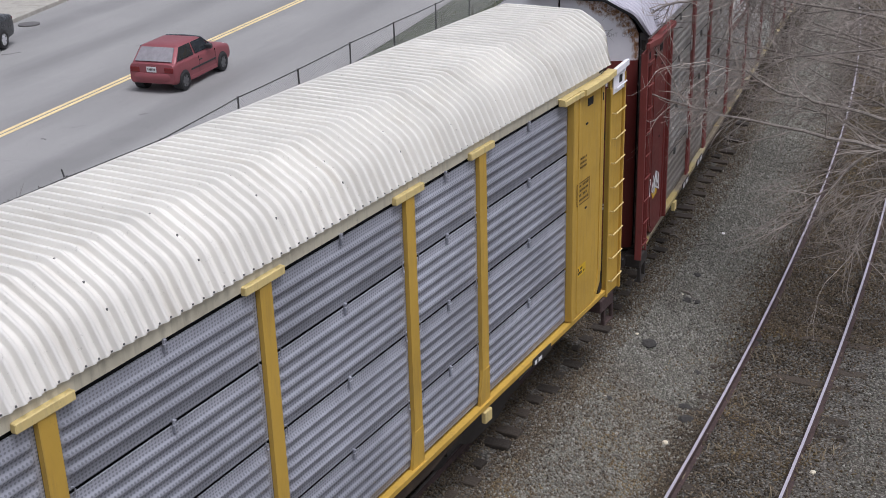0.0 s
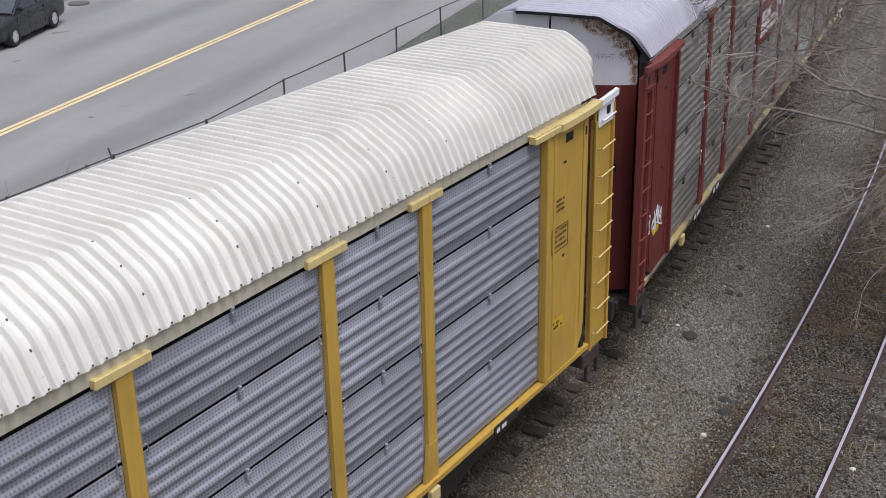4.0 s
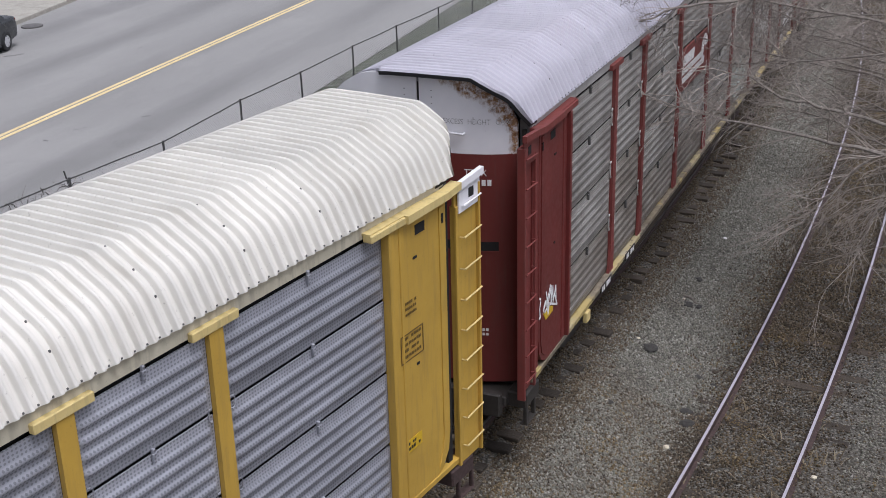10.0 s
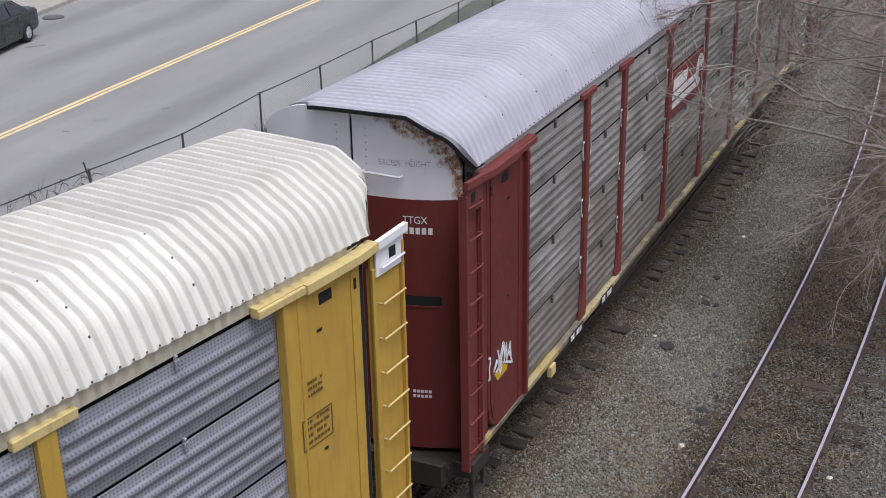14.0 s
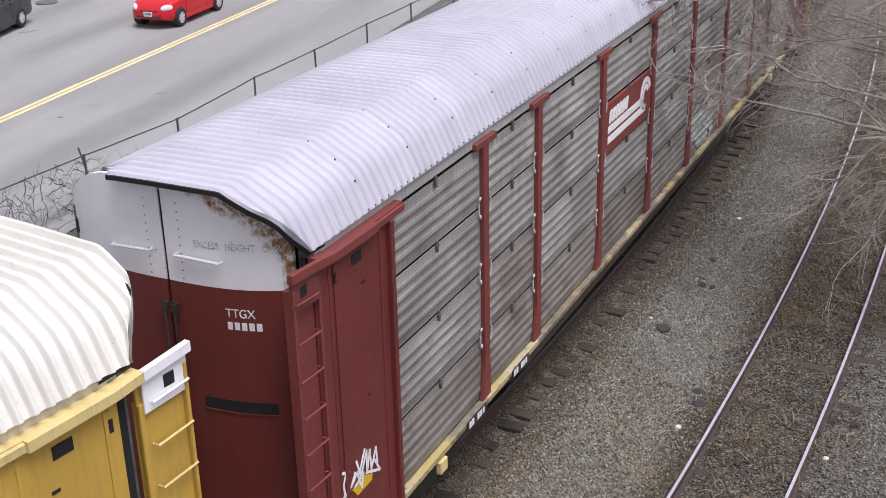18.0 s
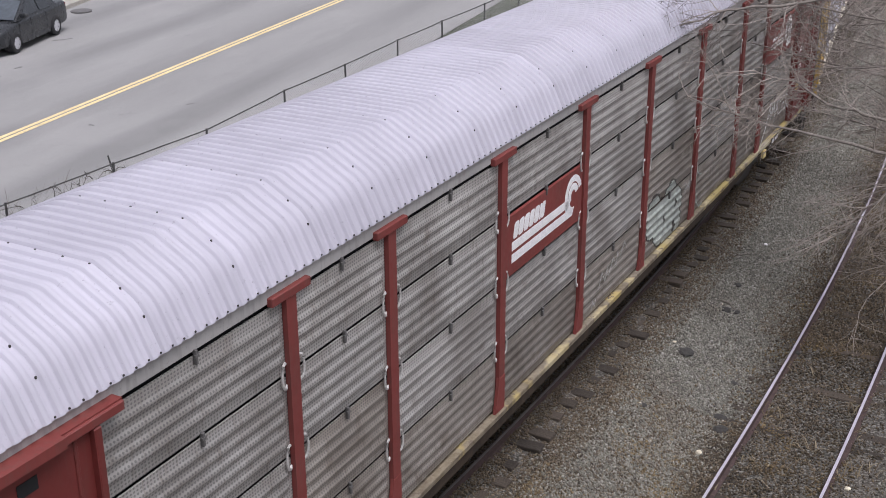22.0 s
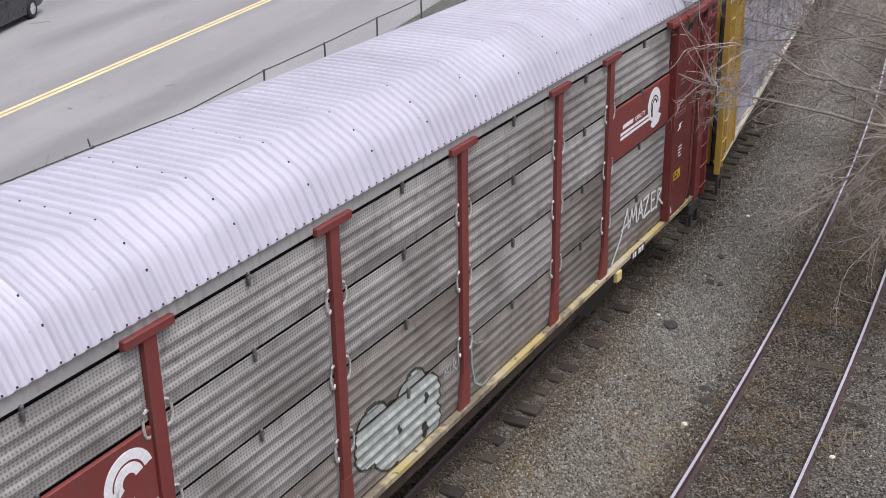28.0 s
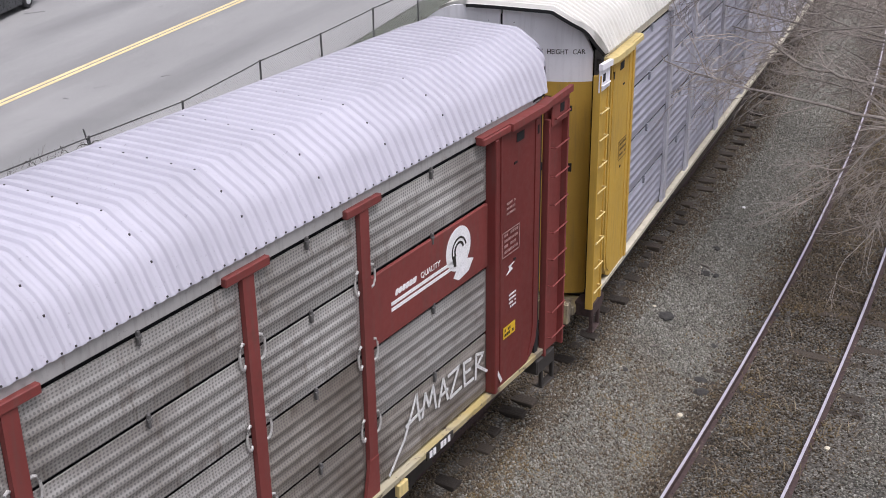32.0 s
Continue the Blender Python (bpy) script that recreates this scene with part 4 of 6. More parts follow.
RED_CAR = dict(closed=True, rib_depth=0.020, screens_end=11.67, half=0.082, posts=POSTS, rib=(0.042, 0.106, 0.036), panel=M["panel_zinc"], grimy=M["panel_grimy"], sign=M["maroon_post"], signs=((4 - 1, 1), (8, 1)), post=M["maroon_post"], head=M["maroon_post"], beam=M["maroon_post"], end=M["maroon"], post_end=M["maroon_post"],
               tip=M["maroon_post"], rung=M["maroon_post"], loop=M["galv"], loops=True, clip=M["clip_grey"], sill=M["yellow_sill"], chord=M["zinc_chord"], roof=M["roof_zinc"], bolt=M["under"],
               rim=M["roof_zinc"], door=M["maroon"], door_top=M["white_rust"], door_label="dark maroon bowed door leaf", top_label="white door top eaten by rust",
               iron=M["white"], iron_bar=M["rust"], step=M["under"], platform=M["under"])
YELLOW_CAR = dict(RED_CAR, closed=False, rib_depth=0.031, screens_end=11.75, half=0.096, posts=(-8.95, -7.13, -4.35, -1.47, 1.47, 4.35, 7.13, 8.95), rib=(0.044, 0.094, 0.066), panel=M["panel_blue"], grimy=M["panel_blue"], signs=(), post=M["yellow"], head=M["yellow_pale"], beam=M["yellow_pale"], end=M["yellow"], post_end=M["yellow"], tip=M["white"], rung=M["yellow_pale"],
                  loop=M["panel_blue"], loops=False, clip=M["panel_blue"], sill=M["yellow"], chord=M["cream"], roof=M["roof_cream"], bolt=M["jamb"], rim=M["roof_cream"], door=M["yellow"],
                  door_top=M["white"], door_label="yellow bowed door leaf", top_label="clean white door top", iron_bar=M["yellow"], step=M["rust"], platform=M["yellow_sill"])
PALE_CAR = dict(YELLOW_CAR, rib_depth=0.018, panel=M["panel_pale"], grimy=M["panel_pale"], post=M["pale_post"], head=M["pale_post"], sill=M["cream"])

front_car = autorack("autorack_car", "yellow car carrier with blue-grey screens and cream ribbed roof", YELLOW_CAR)
red_car = autorack("autorack_car", "maroon car carrier with weathered zinc screens and lilac-grey roof", RED_CAR)
last_car = autorack("autorack_car", "yellow car carrier with pale screens and white-topped end doors", PALE_CAR)


# ---- lettering, signs and spray paint on the railcars; all on the side towards -y ----
FACE = Matrix.Translation((0, -1.47, 0))


def ring_sector(cx, cz, r0, r1, a0, a1, steps=18):
    pts = []
    for r, order in ((r1, range(steps + 1)), (r0, range(steps, -1, -1))):
        for k in order:
            a = radians(a0 + (a1 - a0) * k / steps)
            pts.append((cx + r * math.cos(a), cz + r * math.sin(a)))
    return pts


def flat_strip(b, pts, y0, y1):
    """A ribbon from the two sides of a sector, as quads."""
    half = len(pts) // 2
    a, c = pts[:half], list(reversed(pts[half:]))
    rings = [[(p[0], y0, p[1]), (q[0], y0, q[1]), (q[0], y1, q[1]), (p[0], y1, p[1])] for p, q in zip(a, c)]
    b.loft(rings)


def stroke(b, pts, width, y0=-0.039, y1=-0.034):
    """A painted line through points (x, z)."""
    for (x0, z0), (x1, z1) in zip(pts, pts[1:]):
        d = Vector((x1 - x0, z1 - z0))
        if d.length < 1e-6:
            continue
        nrm = Vector((-d.y, d.x)).normalized() * width / 2
        d = d.normalized() * width * 0.3
        b.prism([(x0 - d.x + nrm.x, z0 - d.y + nrm.y), (x0 - d.x - nrm.x, z0 - d.y - nrm.y), (x1 + d.x - nrm.x, z1 + d.y - nrm.y), (x1 + d.x + nrm.x, z1 + d.y + nrm.y)], y0, y1)


def sign_blocks(x, z, widths, height, lean, y=-0.034):
    """Brand lettering, as plain leaning blocks."""
    out = []
    for w in widths:
        b = Bits()
        cut = min(0.03, w * 0.25)
        lift = lean / height
        b.prism([(x + cut, z), (x + w - cut, z), (x + w + cut * lift, z + cut), (x + w + (height - cut) * lift, z + height - cut), (x + w - cut + lean, z + height), (x + cut + lean, z + height),
                 (x + (height - cut) * lift, z + height - cut), (x + cut * lift, z + cut)], y, y + 0.004)
        out.append(b)
        x += w * 1.14
    return out


# large maroon sign: blocks, two stripes and a hooked sweep
for b in sign_blocks(-3.90, 3.645, (0.14, 0.15, 0.15, 0.14, 0.15, 0.055, 0.11), 0.225, 0.055):
    part("sign_letter", b, M["chalk"], red_car, at=FACE)
for z, x1 in ((3.485, -2.02), (3.31, -1.86)):
    b = Bits()
    b.prism([(-3.93, z), (x1, z), (x1 + 0.06, z + 0.125), (-3.93, z + 0.125)], -0.034, -0.030)
    part("sign_stripe", b, M["chalk"], red_car, at=FACE)
for r0, r1 in ((0.21, 0.31), (0.085, 0.185)):
    b = Bits()
    flat_strip(b, ring_sector(-1.84, 3.62, r0, r1, 15, 215), -0.034, -0.030)
    part("sign_sweep", b, M["chalk"], red_car, at=FACE)
b = Bits()
b.prism([(-2.12, 3.44), (-1.90, 3.31), (-1.84, 3.42), (-1.93, 3.47), (-1.99, 3.56), (-2.13, 3.55)], -0.034, -0.030)
part("sign_sweep", b, M["chalk"], red_car, at=FACE)

# second sign: small blocks, two thin stripes and a round mark with a tail
for b in sign_blocks(9.52, 3.60, (0.06, 0.065, 0.065, 0.06, 0.065, 0.025, 0.05), 0.075, 0.02):
    part("sign_letter", b, M["chalk"], red_car, at=FACE)
word = text_mesh("QUALITY", 0.105, "sign_word")
part("sign_word", word, M["chalk"], red_car, "", FACE @ Matrix.Translation((10.06, -0.032, 3.60)) @ Matrix.Rotation(math.pi / 2, 4, "X"))
for z in (3.43, 3.505):
    b = Bits()
    b.prism([(9.44, z), (10.85, z), (10.88, z + 0.045), (9.44, z + 0.045)], -0.034, -0.030)
    part("sign_stripe", b, M["chalk"], red_car, at=FACE)
b = Bits()
b.disc((10.92, 3.66), 0.29, -0.034, -0.030, "y", 36)
part("sign_mark", b, M["chalk"], red_car, at=FACE)
b = Bits()
b.prism([(10.90, 3.42), (11.12, 3.46), (11.28, 3.40), (11.16, 3.27), (10.92, 3.23), (10.80, 3.30)], -0.0345, -0.0305)
part("sign_mark", b, M["chalk"], red_car, at=FACE)
b = Bits()
for r0, r1 in ((0.15, 0.175), (0.085, 0.115)):
    flat_strip(b, ring_sector(10.93, 3.64, r0, r1, 10, 215, 18), -0.038, -0.033)
b.prism([(10.80, 3.46), (10.86, 3.44), (10.84, 3.60), (10.78, 3.60)], -0.038, -0.033)
part("sign_mark", b, M["ink"], red_car, at=FACE)


def end_label(car, x0, x1, z0, z1, m, seed, rows=4, sheet_y=-0.098):
    """A stencilled frame with rows of bars in it."""
    at = FACE @ Matrix.Translation((0, sheet_y, 0))
    b = Bits()
    t = 0.014
    b.box(x0, x1, -0.003, 0, z0, z0 + t)
    b.box(x0, x1, -0.003, 0, z1 - t, z1)
    b.box(x0, x0 + t, -0.003, 0, z0, z1)
    b.box(x1 - t, x1, -0.003, 0, z0, z1)
    label = part("stencil_frame", b, m, car, at=at)
    step = (z1 - z0) / (rows + 0.6)
    for k in range(rows):
        tagged(part("stencil_line", bars([((x1 - x0) * 0.8, 7)], step * 0.5, 0, seed + k), m, label, at=pose(x0 + 0.06, 0, z1 - step * (k + 0.9))), kind="stuff")


def sticker(car, x0, x1, z0, z1, m, sheet_y=-0.098):
    at = FACE @ Matrix.Translation((0, sheet_y, 0))
    b = Bits()
    b.box(x0, x1, -0.004, 0, z0, z1)
    s = part("warning_label", b, m, car, "small yellow warning label", at)
    tagged(part("stencil_line", bars([(x1 - x0 - 0.06, 6), (x1 - x0 - 0.06, 5)], (z1 - z0) * 0.25, (z1 - z0) * 0.15, 7), M["ink"], s, at=pose(x0 + 0.03, -0.004, z0 + (z1 - z0) * 0.6)), kind="stuff")


for car, ink in ((front_car, M["brown_ink"]), (last_car, M["brown_ink"]), (red_car, M["faint_pink"])):
    end_label(car, 11.90, 12.38, 3.14, 3.50, ink, 3)
    for k in range(3):
        tagged(part("stencil_line", bars([(0.24, 6)], 0.035, 0, 20 + k), ink, car, at=FACE @ pose(12.02, -0.098, 3.86 - 0.07 * k)), kind="stuff")
    sticker(car, 11.95, 12.28, 1.93, 2.10, M["label_yellow"])
    if car is not red_car:
        end_label(car, -12.4, -11.95, 3.14, 3.46, ink, 9, 3)
for k in range(4):
    tagged(part("stencil_line", bars([(0.2, 5)], 0.03, 0, 40 + k), M["chalk"], red_car, at=FACE @ pose(12.1, -0.098, 2.52 - 0.06 * k)), kind="stuff")
b = Bits()
b.prism([(12.02, 2.86), (12.2, 2.9), (12.14, 2.95), (12.24, 2.99), (12.08, 2.97), (12.1, 2.92)], -0.102, -0.098)
part("stencil_mark", b, M["chalk"], red_car, at=FACE)

# black number board on the sills, with the figures as bars
for car, x in ((red_car, 10.0), (red_car, -9.75), (red_car, -8.2), (front_car, 10.35)):
    b = Bits()
    b.box(x, x + 0.62, -0.112, -0.09, 1.115, 1.238)
    board = part("number_board", b, M["ink"], car, "black board with white figures", FACE)
    wide = 0.26 if car is front_car else 0.52
    tagged(part("stencil_line", bars([(wide, 6)], 0.1 if wide > 0.3 else 0.07, 0, 5), M["chalk"], board, at=pose(x + 0.05, -0.112, 1.127)), kind="stuff")
for car, x in ((red_car, 9.35), (red_car, -10.6), (front_car, 8.8)):
    b = Bits()
    b.box(x, x + 0.2, -0.125, -0.05, 0.95, 1.13, 0.01)
    part("jacking_pad", b, M["yellow_pale"], car, "yellow jacking pad on the sill", FACE)

# spray paint that follows the ribs of the screens
def paint_patch(car, x0, x1, z_lo, z_hi, inside, m, name, lift=0.003):
    v, f = [], []
    for tier in range(4):
        z0, z1 = JOINTS[tier + 1] + 0.022, JOINTS[tier] - 0.022
        if z1 < z_lo or z0 > z_hi:
            continue
        height = z1 - z0
        prof = screen_profile(round(height, 4))
        cut = []
        for (za, da), (zb, db) in zip(prof, prof[1:]):
            k = max(1, int((zb - za) / 0.012))
            cut += [(za + (zb - za) * i / k, da + (db - da) * i / k) for i in range(k)]
        prof = cut + [prof[-1]]
        n = int((x1 - x0) / 0.014)
        base = len(v)
        for zz, deep in prof:
            for i in range(n + 1):
                v.append((x0 + (x1 - x0) * i / n, -0.020 * deep - lift, z0 + zz))
        for j in range(len(prof) - 1):
            for i in range(n):
                x = x0 + (x1 - x0) * (i + 0.5) / n
                zc = z0 + (prof[j][0] + prof[j + 1][0]) / 2
                if inside(x, zc):
                    a = base + j * (n + 1) + i
                    f.append((a, a + 1, a + n + 2, a + n + 1))
    return part(name, mesh_of(name, v, f), m, car, "", FACE)


CLOUD = ((2.03, 2.0, 0.36), (2.92, 1.97, 0.39), (3.22, 1.83, 0.36), (2.42, 1.74, 0.44), (2.9, 1.58, 0.45), (3.3, 1.42, 0.30), (1.96, 1.88, 0.30))
HOLES = ((2.6, 1.72, 0.07), (3.25, 1.84, 0.085), (3.2, 1.40, 0.125))


def in_cloud(x, z, grow=0.0):
    wob = 0.012 * math.sin(9 * x + 5) + 0.012 * math.sin(8 * z)
    return z > 1.27 and any((x - a) ** 2 + (z - c) ** 2 < (r + grow + wob) ** 2 for a, c, r in CLOUD)


paint_patch(red_car, 1.55, 3.9, 1.25, 2.6, lambda x, z: in_cloud(x, z, 0.035), M["ink"], "spray_outline", 0.002)
paint_patch(red_car, 1.55, 3.9, 1.25, 2.6, lambda x, z: in_cloud(x, z) and not any(((x - a) / 0.6) ** 2 + (z - c) ** 2 < r * r for a, c, r in HOLES), M["tag_grey"], "spray_fill", 0.005)
b = Bits()
stroke(b, [(4.4, 2.15), (4.42, 1.75), (4.5, 1.45), (4.7, 1.3), (4.9, 1.32)], 0.03)
stroke(b, [(4.4, 2.15), (4.55, 2.02), (4.72, 1.98)], 0.025)
part("spray_line", b, M["tag_grey"], red_car, at=FACE)
# white chalky scrawl along the foot of the last screens
for line in ([(9.28, 1.30), (9.62, 1.62), (9.90, 2.10), (9.96, 1.72)], [(9.66, 1.78), (10.06, 1.84)], [(10.02, 1.72), (10.10, 2.02), (10.18, 1.80), (10.28, 2.04), (10.34, 1.70)],
             [(10.40, 1.68), (10.52, 2.02), (10.62, 1.68)], [(10.44, 1.80), (10.62, 1.82)], [(10.64, 2.00), (10.90, 2.02), (10.68, 1.66), (10.96, 1.68)],
             [(11.20, 1.98), (11.02, 2.0), (11.04, 1.66), (11.26, 1.66)], [(11.04, 1.84), (11.18, 1.84)], [(11.32, 1.62), (11.34, 1.98), (11.52, 1.92), (11.36, 1.80), (11.62, 1.60)]):
    b = Bits()
    stroke(b, line, 0.042)
    tagged(part("spray_stroke", b, M["spray_white"], red_car, "thin white sprayed stroke", FACE), kind="stuff")
b = Bits()
stroke(b, [(11.70, 1.62), (11.86, 1.36)], 0.05, -0.125, -0.121)
part("spray_stroke", b, M["spray_white"], red_car, at=FACE)
# tangled white tag on the maroon end sheet
b = Bits()
for line in ([(-12.86, 2.35), (-12.92, 2.23), (-12.9, 2.07), (-12.76, 2.13), (-12.67, 2.24)],
             [(-12.76, 2.12), (-12.62, 2.22), (-12.57, 2.03)],
             [(-12.69, 2.07), (-12.49, 2.13), (-12.54, 1.98)],
             [(-12.63, 2.36), (-12.53, 2.09)],
             [(-12.44, 2.41), (-12.58, 2.18)],
             [(-12.53, 2.15), (-12.4, 2.37), (-12.41, 2.08)],
             [(-12.41, 2.08), (-12.33, 2.34), (-12.31, 2.08)],
             [(-12.31, 2.08), (-12.19, 2.29), (-12.17, 2.08)],
             [(-12.43, 2.1), (-12.12, 1.96), (-12.23, 2.15)],
             [(-12.93, 2.39), (-12.79, 2.32)],
             [(-12.94, 2.08), (-12.79, 2.09)]):
    stroke(b, line, 0.034, -0.102, -0.098)
tagged(part("spray_tag", b, M["chalk"], red_car, "tangled white spray tag", FACE), kind="stuff")

# door lettering; seen from the near end, x of the words runs towards -y


def door_bars(car, y, z, letters, step, height, m, seed):
    rnd = random.Random(seed)
    for k in range(letters):
        if m is M["chalk"] and k == letters - 1 and letters > 4:
            continue
        b = Bits()
        ya, yb = y - k * step, y - k * step - step * 0.68
        b.loft([[on_door(-1, yy, z, 0.004), on_door(-1, yy, z + height, 0.004), on_door(-1, yy, z + height, -0.002), on_door(-1, yy, z, -0.002)] for yy in (ya, yb)])
        part("door_figure", b, m, car)


def door_text(car, word, y0, z, size, m):
    me = text_mesh(word, size)
    for v in me.vertices:
        v.co = on_door(-1, y0 - v.co.x * 0.85, z + v.co.y, 0.003 + v.co.z)
    part("door_letters", me, m, car)


for car, m in ((red_car, M["chalk"]), (last_car, M["ink"])):
    door_bars(car, -0.66, 4.19, 6, 0.075, 0.085, m, 2)
    door_text(car, "TTGX", -0.65, 4.33, 0.135, m)
    for k in range(2):
        for j in range(5):
            b = Bits()
            y = -0.72 - 0.05 * j
            b.loft([[on_door(-1, yy, 1.98 - 0.07 * k, 0.004), on_door(-1, yy, 2.02 - 0.07 * k, 0.004), on_door(-1, yy, 2.02 - 0.07 * k, -0.002), on_door(-1, yy, 1.98 - 0.07 * k, -0.002)] for yy in (y, y - 0.035)])
            part("door_figure", b, m, car)
for car, m in ((red_car, M["faint_ink"]), (last_car, M["ink"])):
    x_word = -0.36
    for word in ("EXCESS", "HEIGHT", "CAR"):
        me = text_mesh(word, 0.105)
        width = max(v.co.x for v in me.vertices)
        for v in me.vertices:
            y = x_word - v.co.x * 0.82
            p = on_door(-1, y, 5.06 + v.co.y, 0.003 + v.co.z)
            v.co = p
        x_word -= width * 0.82 + 0.06
        part("door_word", me, m, car, "stencilled warning word")
# chalk scribbles low on the screens and a yellow flash under the tag
for line in ([(3.66, 1.92), (3.72, 2.08), (3.78, 1.96), (3.70, 1.99)], [(3.82, 1.94), (3.86, 2.05)], [(3.90, 1.94), (3.92, 2.10), (3.98, 2.0), (3.92, 1.98), (4.0, 1.9)], [(4.04, 2.12), (4.06, 1.92)], [(-0.62, 1.62), (-0.5, 1.86), (-0.36, 1.66), (-0.24, 1.9)], [(-0.2, 1.7), (0.0, 1.94), (0.12, 1.76), (0.2, 1.98)], [(-0.9, 1.36), (-0.86, 1.5), (-0.78, 1.38), (-0.72, 1.5)], [(0.3, 1.84), (0.5, 2.06), (0.6, 1.9)]):
    b = Bits()
    stroke(b, line, 0.016)
    tagged(part("chalk_stroke", b, M["faint_chalk"], red_car, "faint chalk scribble", FACE), kind="stuff")
b = Bits()
b.prism([(-12.74, 2.06), (-12.63, 1.92), (-12.31, 1.93), (-12.28, 2.0), (-12.46, 2.08)], -0.0965, -0.0925)
part("spray_flash", b, M["label_yellow"], red_car, "yellow sprayed flash", FACE)


# ---- road vehicles: x ahead, y to their left, z up from the road ----
def quad_patch(b, a, p, q, r, u0, u1, v0, v1, lift, nrm, bow=0.0):
    """A thin pane over part of the quad a-p-q-r (a, p below; r, q above)."""
    a, p, q, r = Vector(a), Vector(p), Vector(q), Vector(r)
    n = nrm.normalized()
    rings = []
    steps = 6
    for k in range(steps + 1):
        u = u0 + (u1 - u0) * k / steps
        lo, hi = a.lerp(p, u), r.lerp(q, u)
        s, t = lo.lerp(hi, v0), lo.lerp(hi, v1)
        o = n * (lift + bow * math.sin(math.pi * u))
        rings.append([s + o, t + o, t + o - n * 0.03, s + o - n * 0.03])
    b.loft(rings)


def wheel(parent, x, y, r, rim_m, wide=0.2):
    b = Bits()
    prof = [(r * 0.62, -wide / 2), (r * 0.9, -wide / 2), (r * 0.98, -wide * 0.4), (r, -wide * 0.2), (r, wide * 0.2), (r * 0.98, wide * 0.4), (r * 0.9, wide / 2), (r * 0.62, wide / 2)]
    n = 28
    b.loft([[(pr * math.cos(2 * math.pi * k / n), py, pr * math.sin(2 * math.pi * k / n)) for k in range(n)] for pr, py in prof], caps=False)
    hub = thing_part("wheel", parent, pose(x, y, r))
    part("tyre", b, M["tyre"], hub, smooth=True)
    b = Bits()
    out = 1 if y > 0 else -1
    b.disc((0, 0), r * 0.66, -wide * 0.3, wide * 0.3, "y", 24)
    part("wheel_disc", b, M["rim_dark"], hub)
    b = Bits()
    y0, y1 = sorted((out * wide * 0.30, out * wide * 0.46))
    flat = []
    n = 24
    b.loft([[(pr * math.cos(2 * math.pi * k / n), yy, pr * math.sin(2 * math.pi * k / n)) for k in range(n)] for pr, yy in ((r * 0.67, y0), (r * 0.67, y1), (r * 0.58, y1), (r * 0.58, y0))], caps=False)
    for k in range(6):
        a = 2 * math.pi * k / 6
        c, s = math.cos(a), math.sin(a)
        w = r * 0.12
        b.prism([(c * r * 0.1 - s * w, s * r * 0.1 + c * w), (c * r * 0.1 + s * w, s * r * 0.1 - c * w), (c * r * 0.6 + s * w * 1.5, s * r * 0.6 - c * w * 1.5), (c * r * 0.6 - s * w * 1.5, s * r * 0.6 + c * w * 1.5)], y0, y1)
    b.disc((0, 0), r * 0.17, y0, y1 + 0.004 * out if out > 0 else y1, "y", 12)
    part("rim", b, rim_m, hub)
    return hub


def thing_part(name, parent, at):
    ob = new(name)
    ob.empty_display_size = 0.1
    ob.parent = parent
    ob.matrix_local = at
    return ob


def bowed_bar(b, x, sweep, half, z0, z1):
    """A bumper whose ends sweep back round the corners."""
    rings = []
    for k in range(17):
        u = -1 + k / 8
        xx = x - sweep * abs(u) ** 3.0
        back = xx - (0.22 if sweep > 0 else -0.22)
        m = 0.3 * (z1 - z0)
        inn = 0.03 if sweep > 0 else -0.03
        rings.append([(xx - inn, half * u, z0), (xx, half * u, z0 + m), (xx, half * u, z1 - m), (xx - inn, half * u, z1), (back, half * u, z1), (back, half * u, z0)])
    b.loft(rings)


def lens(b, c, r, turn, n=12):
    """A squashed ball, turned about z."""
    rings = []
    for k in range(1, n):
        a = math.pi * k / n
        ring = []
        for j in range(n + 4):
            t = 2 * math.pi * j / (n + 4)
            p = Vector((r[0] * math.cos(a), r[1] * math.sin(a) * math.cos(t), r[2] * math.sin(a) * math.sin(t)))
            p.rotate(Matrix.Rotation(turn, 3, "Z"))
            ring.append(Vector(c) + p)
        rings.append(ring)
    b.loft(rings)


def eased(stations, steps=4):
    """More stations between those given, along a smooth curve through them."""
    out = []
    n = len(stations)
    for i in range(n - 1):
        p0, p1, p2, p3 = (stations[max(0, min(n - 1, i + d))] for d in (-1, 0, 1, 2))
        for k in range(steps):
            t = k / steps
            row = []
            for a, b, c, d in zip(p0, p1, p2, p3):
                v = 0.5 * (2 * b + (c - a) * t + (2 * a - 5 * b + 4 * c - d) * t * t + (3 * b - a - 3 * c + d) * t ** 3)
                row.append(min(max(v, min(b, c)), max(b, c)))
            out.append(tuple(row))
    out.append(stations[-1])
    return out


def bonnet(v, x):
    """Height of the body's top at x."""
    st = v["stations"]
    for p, q in zip(st, st[1:]):
        if x <= q[0]:
            return p[3] + (q[3] - p[3]) * (x - p[0]) / (q[0] - p[0])
    return st[-1][3]


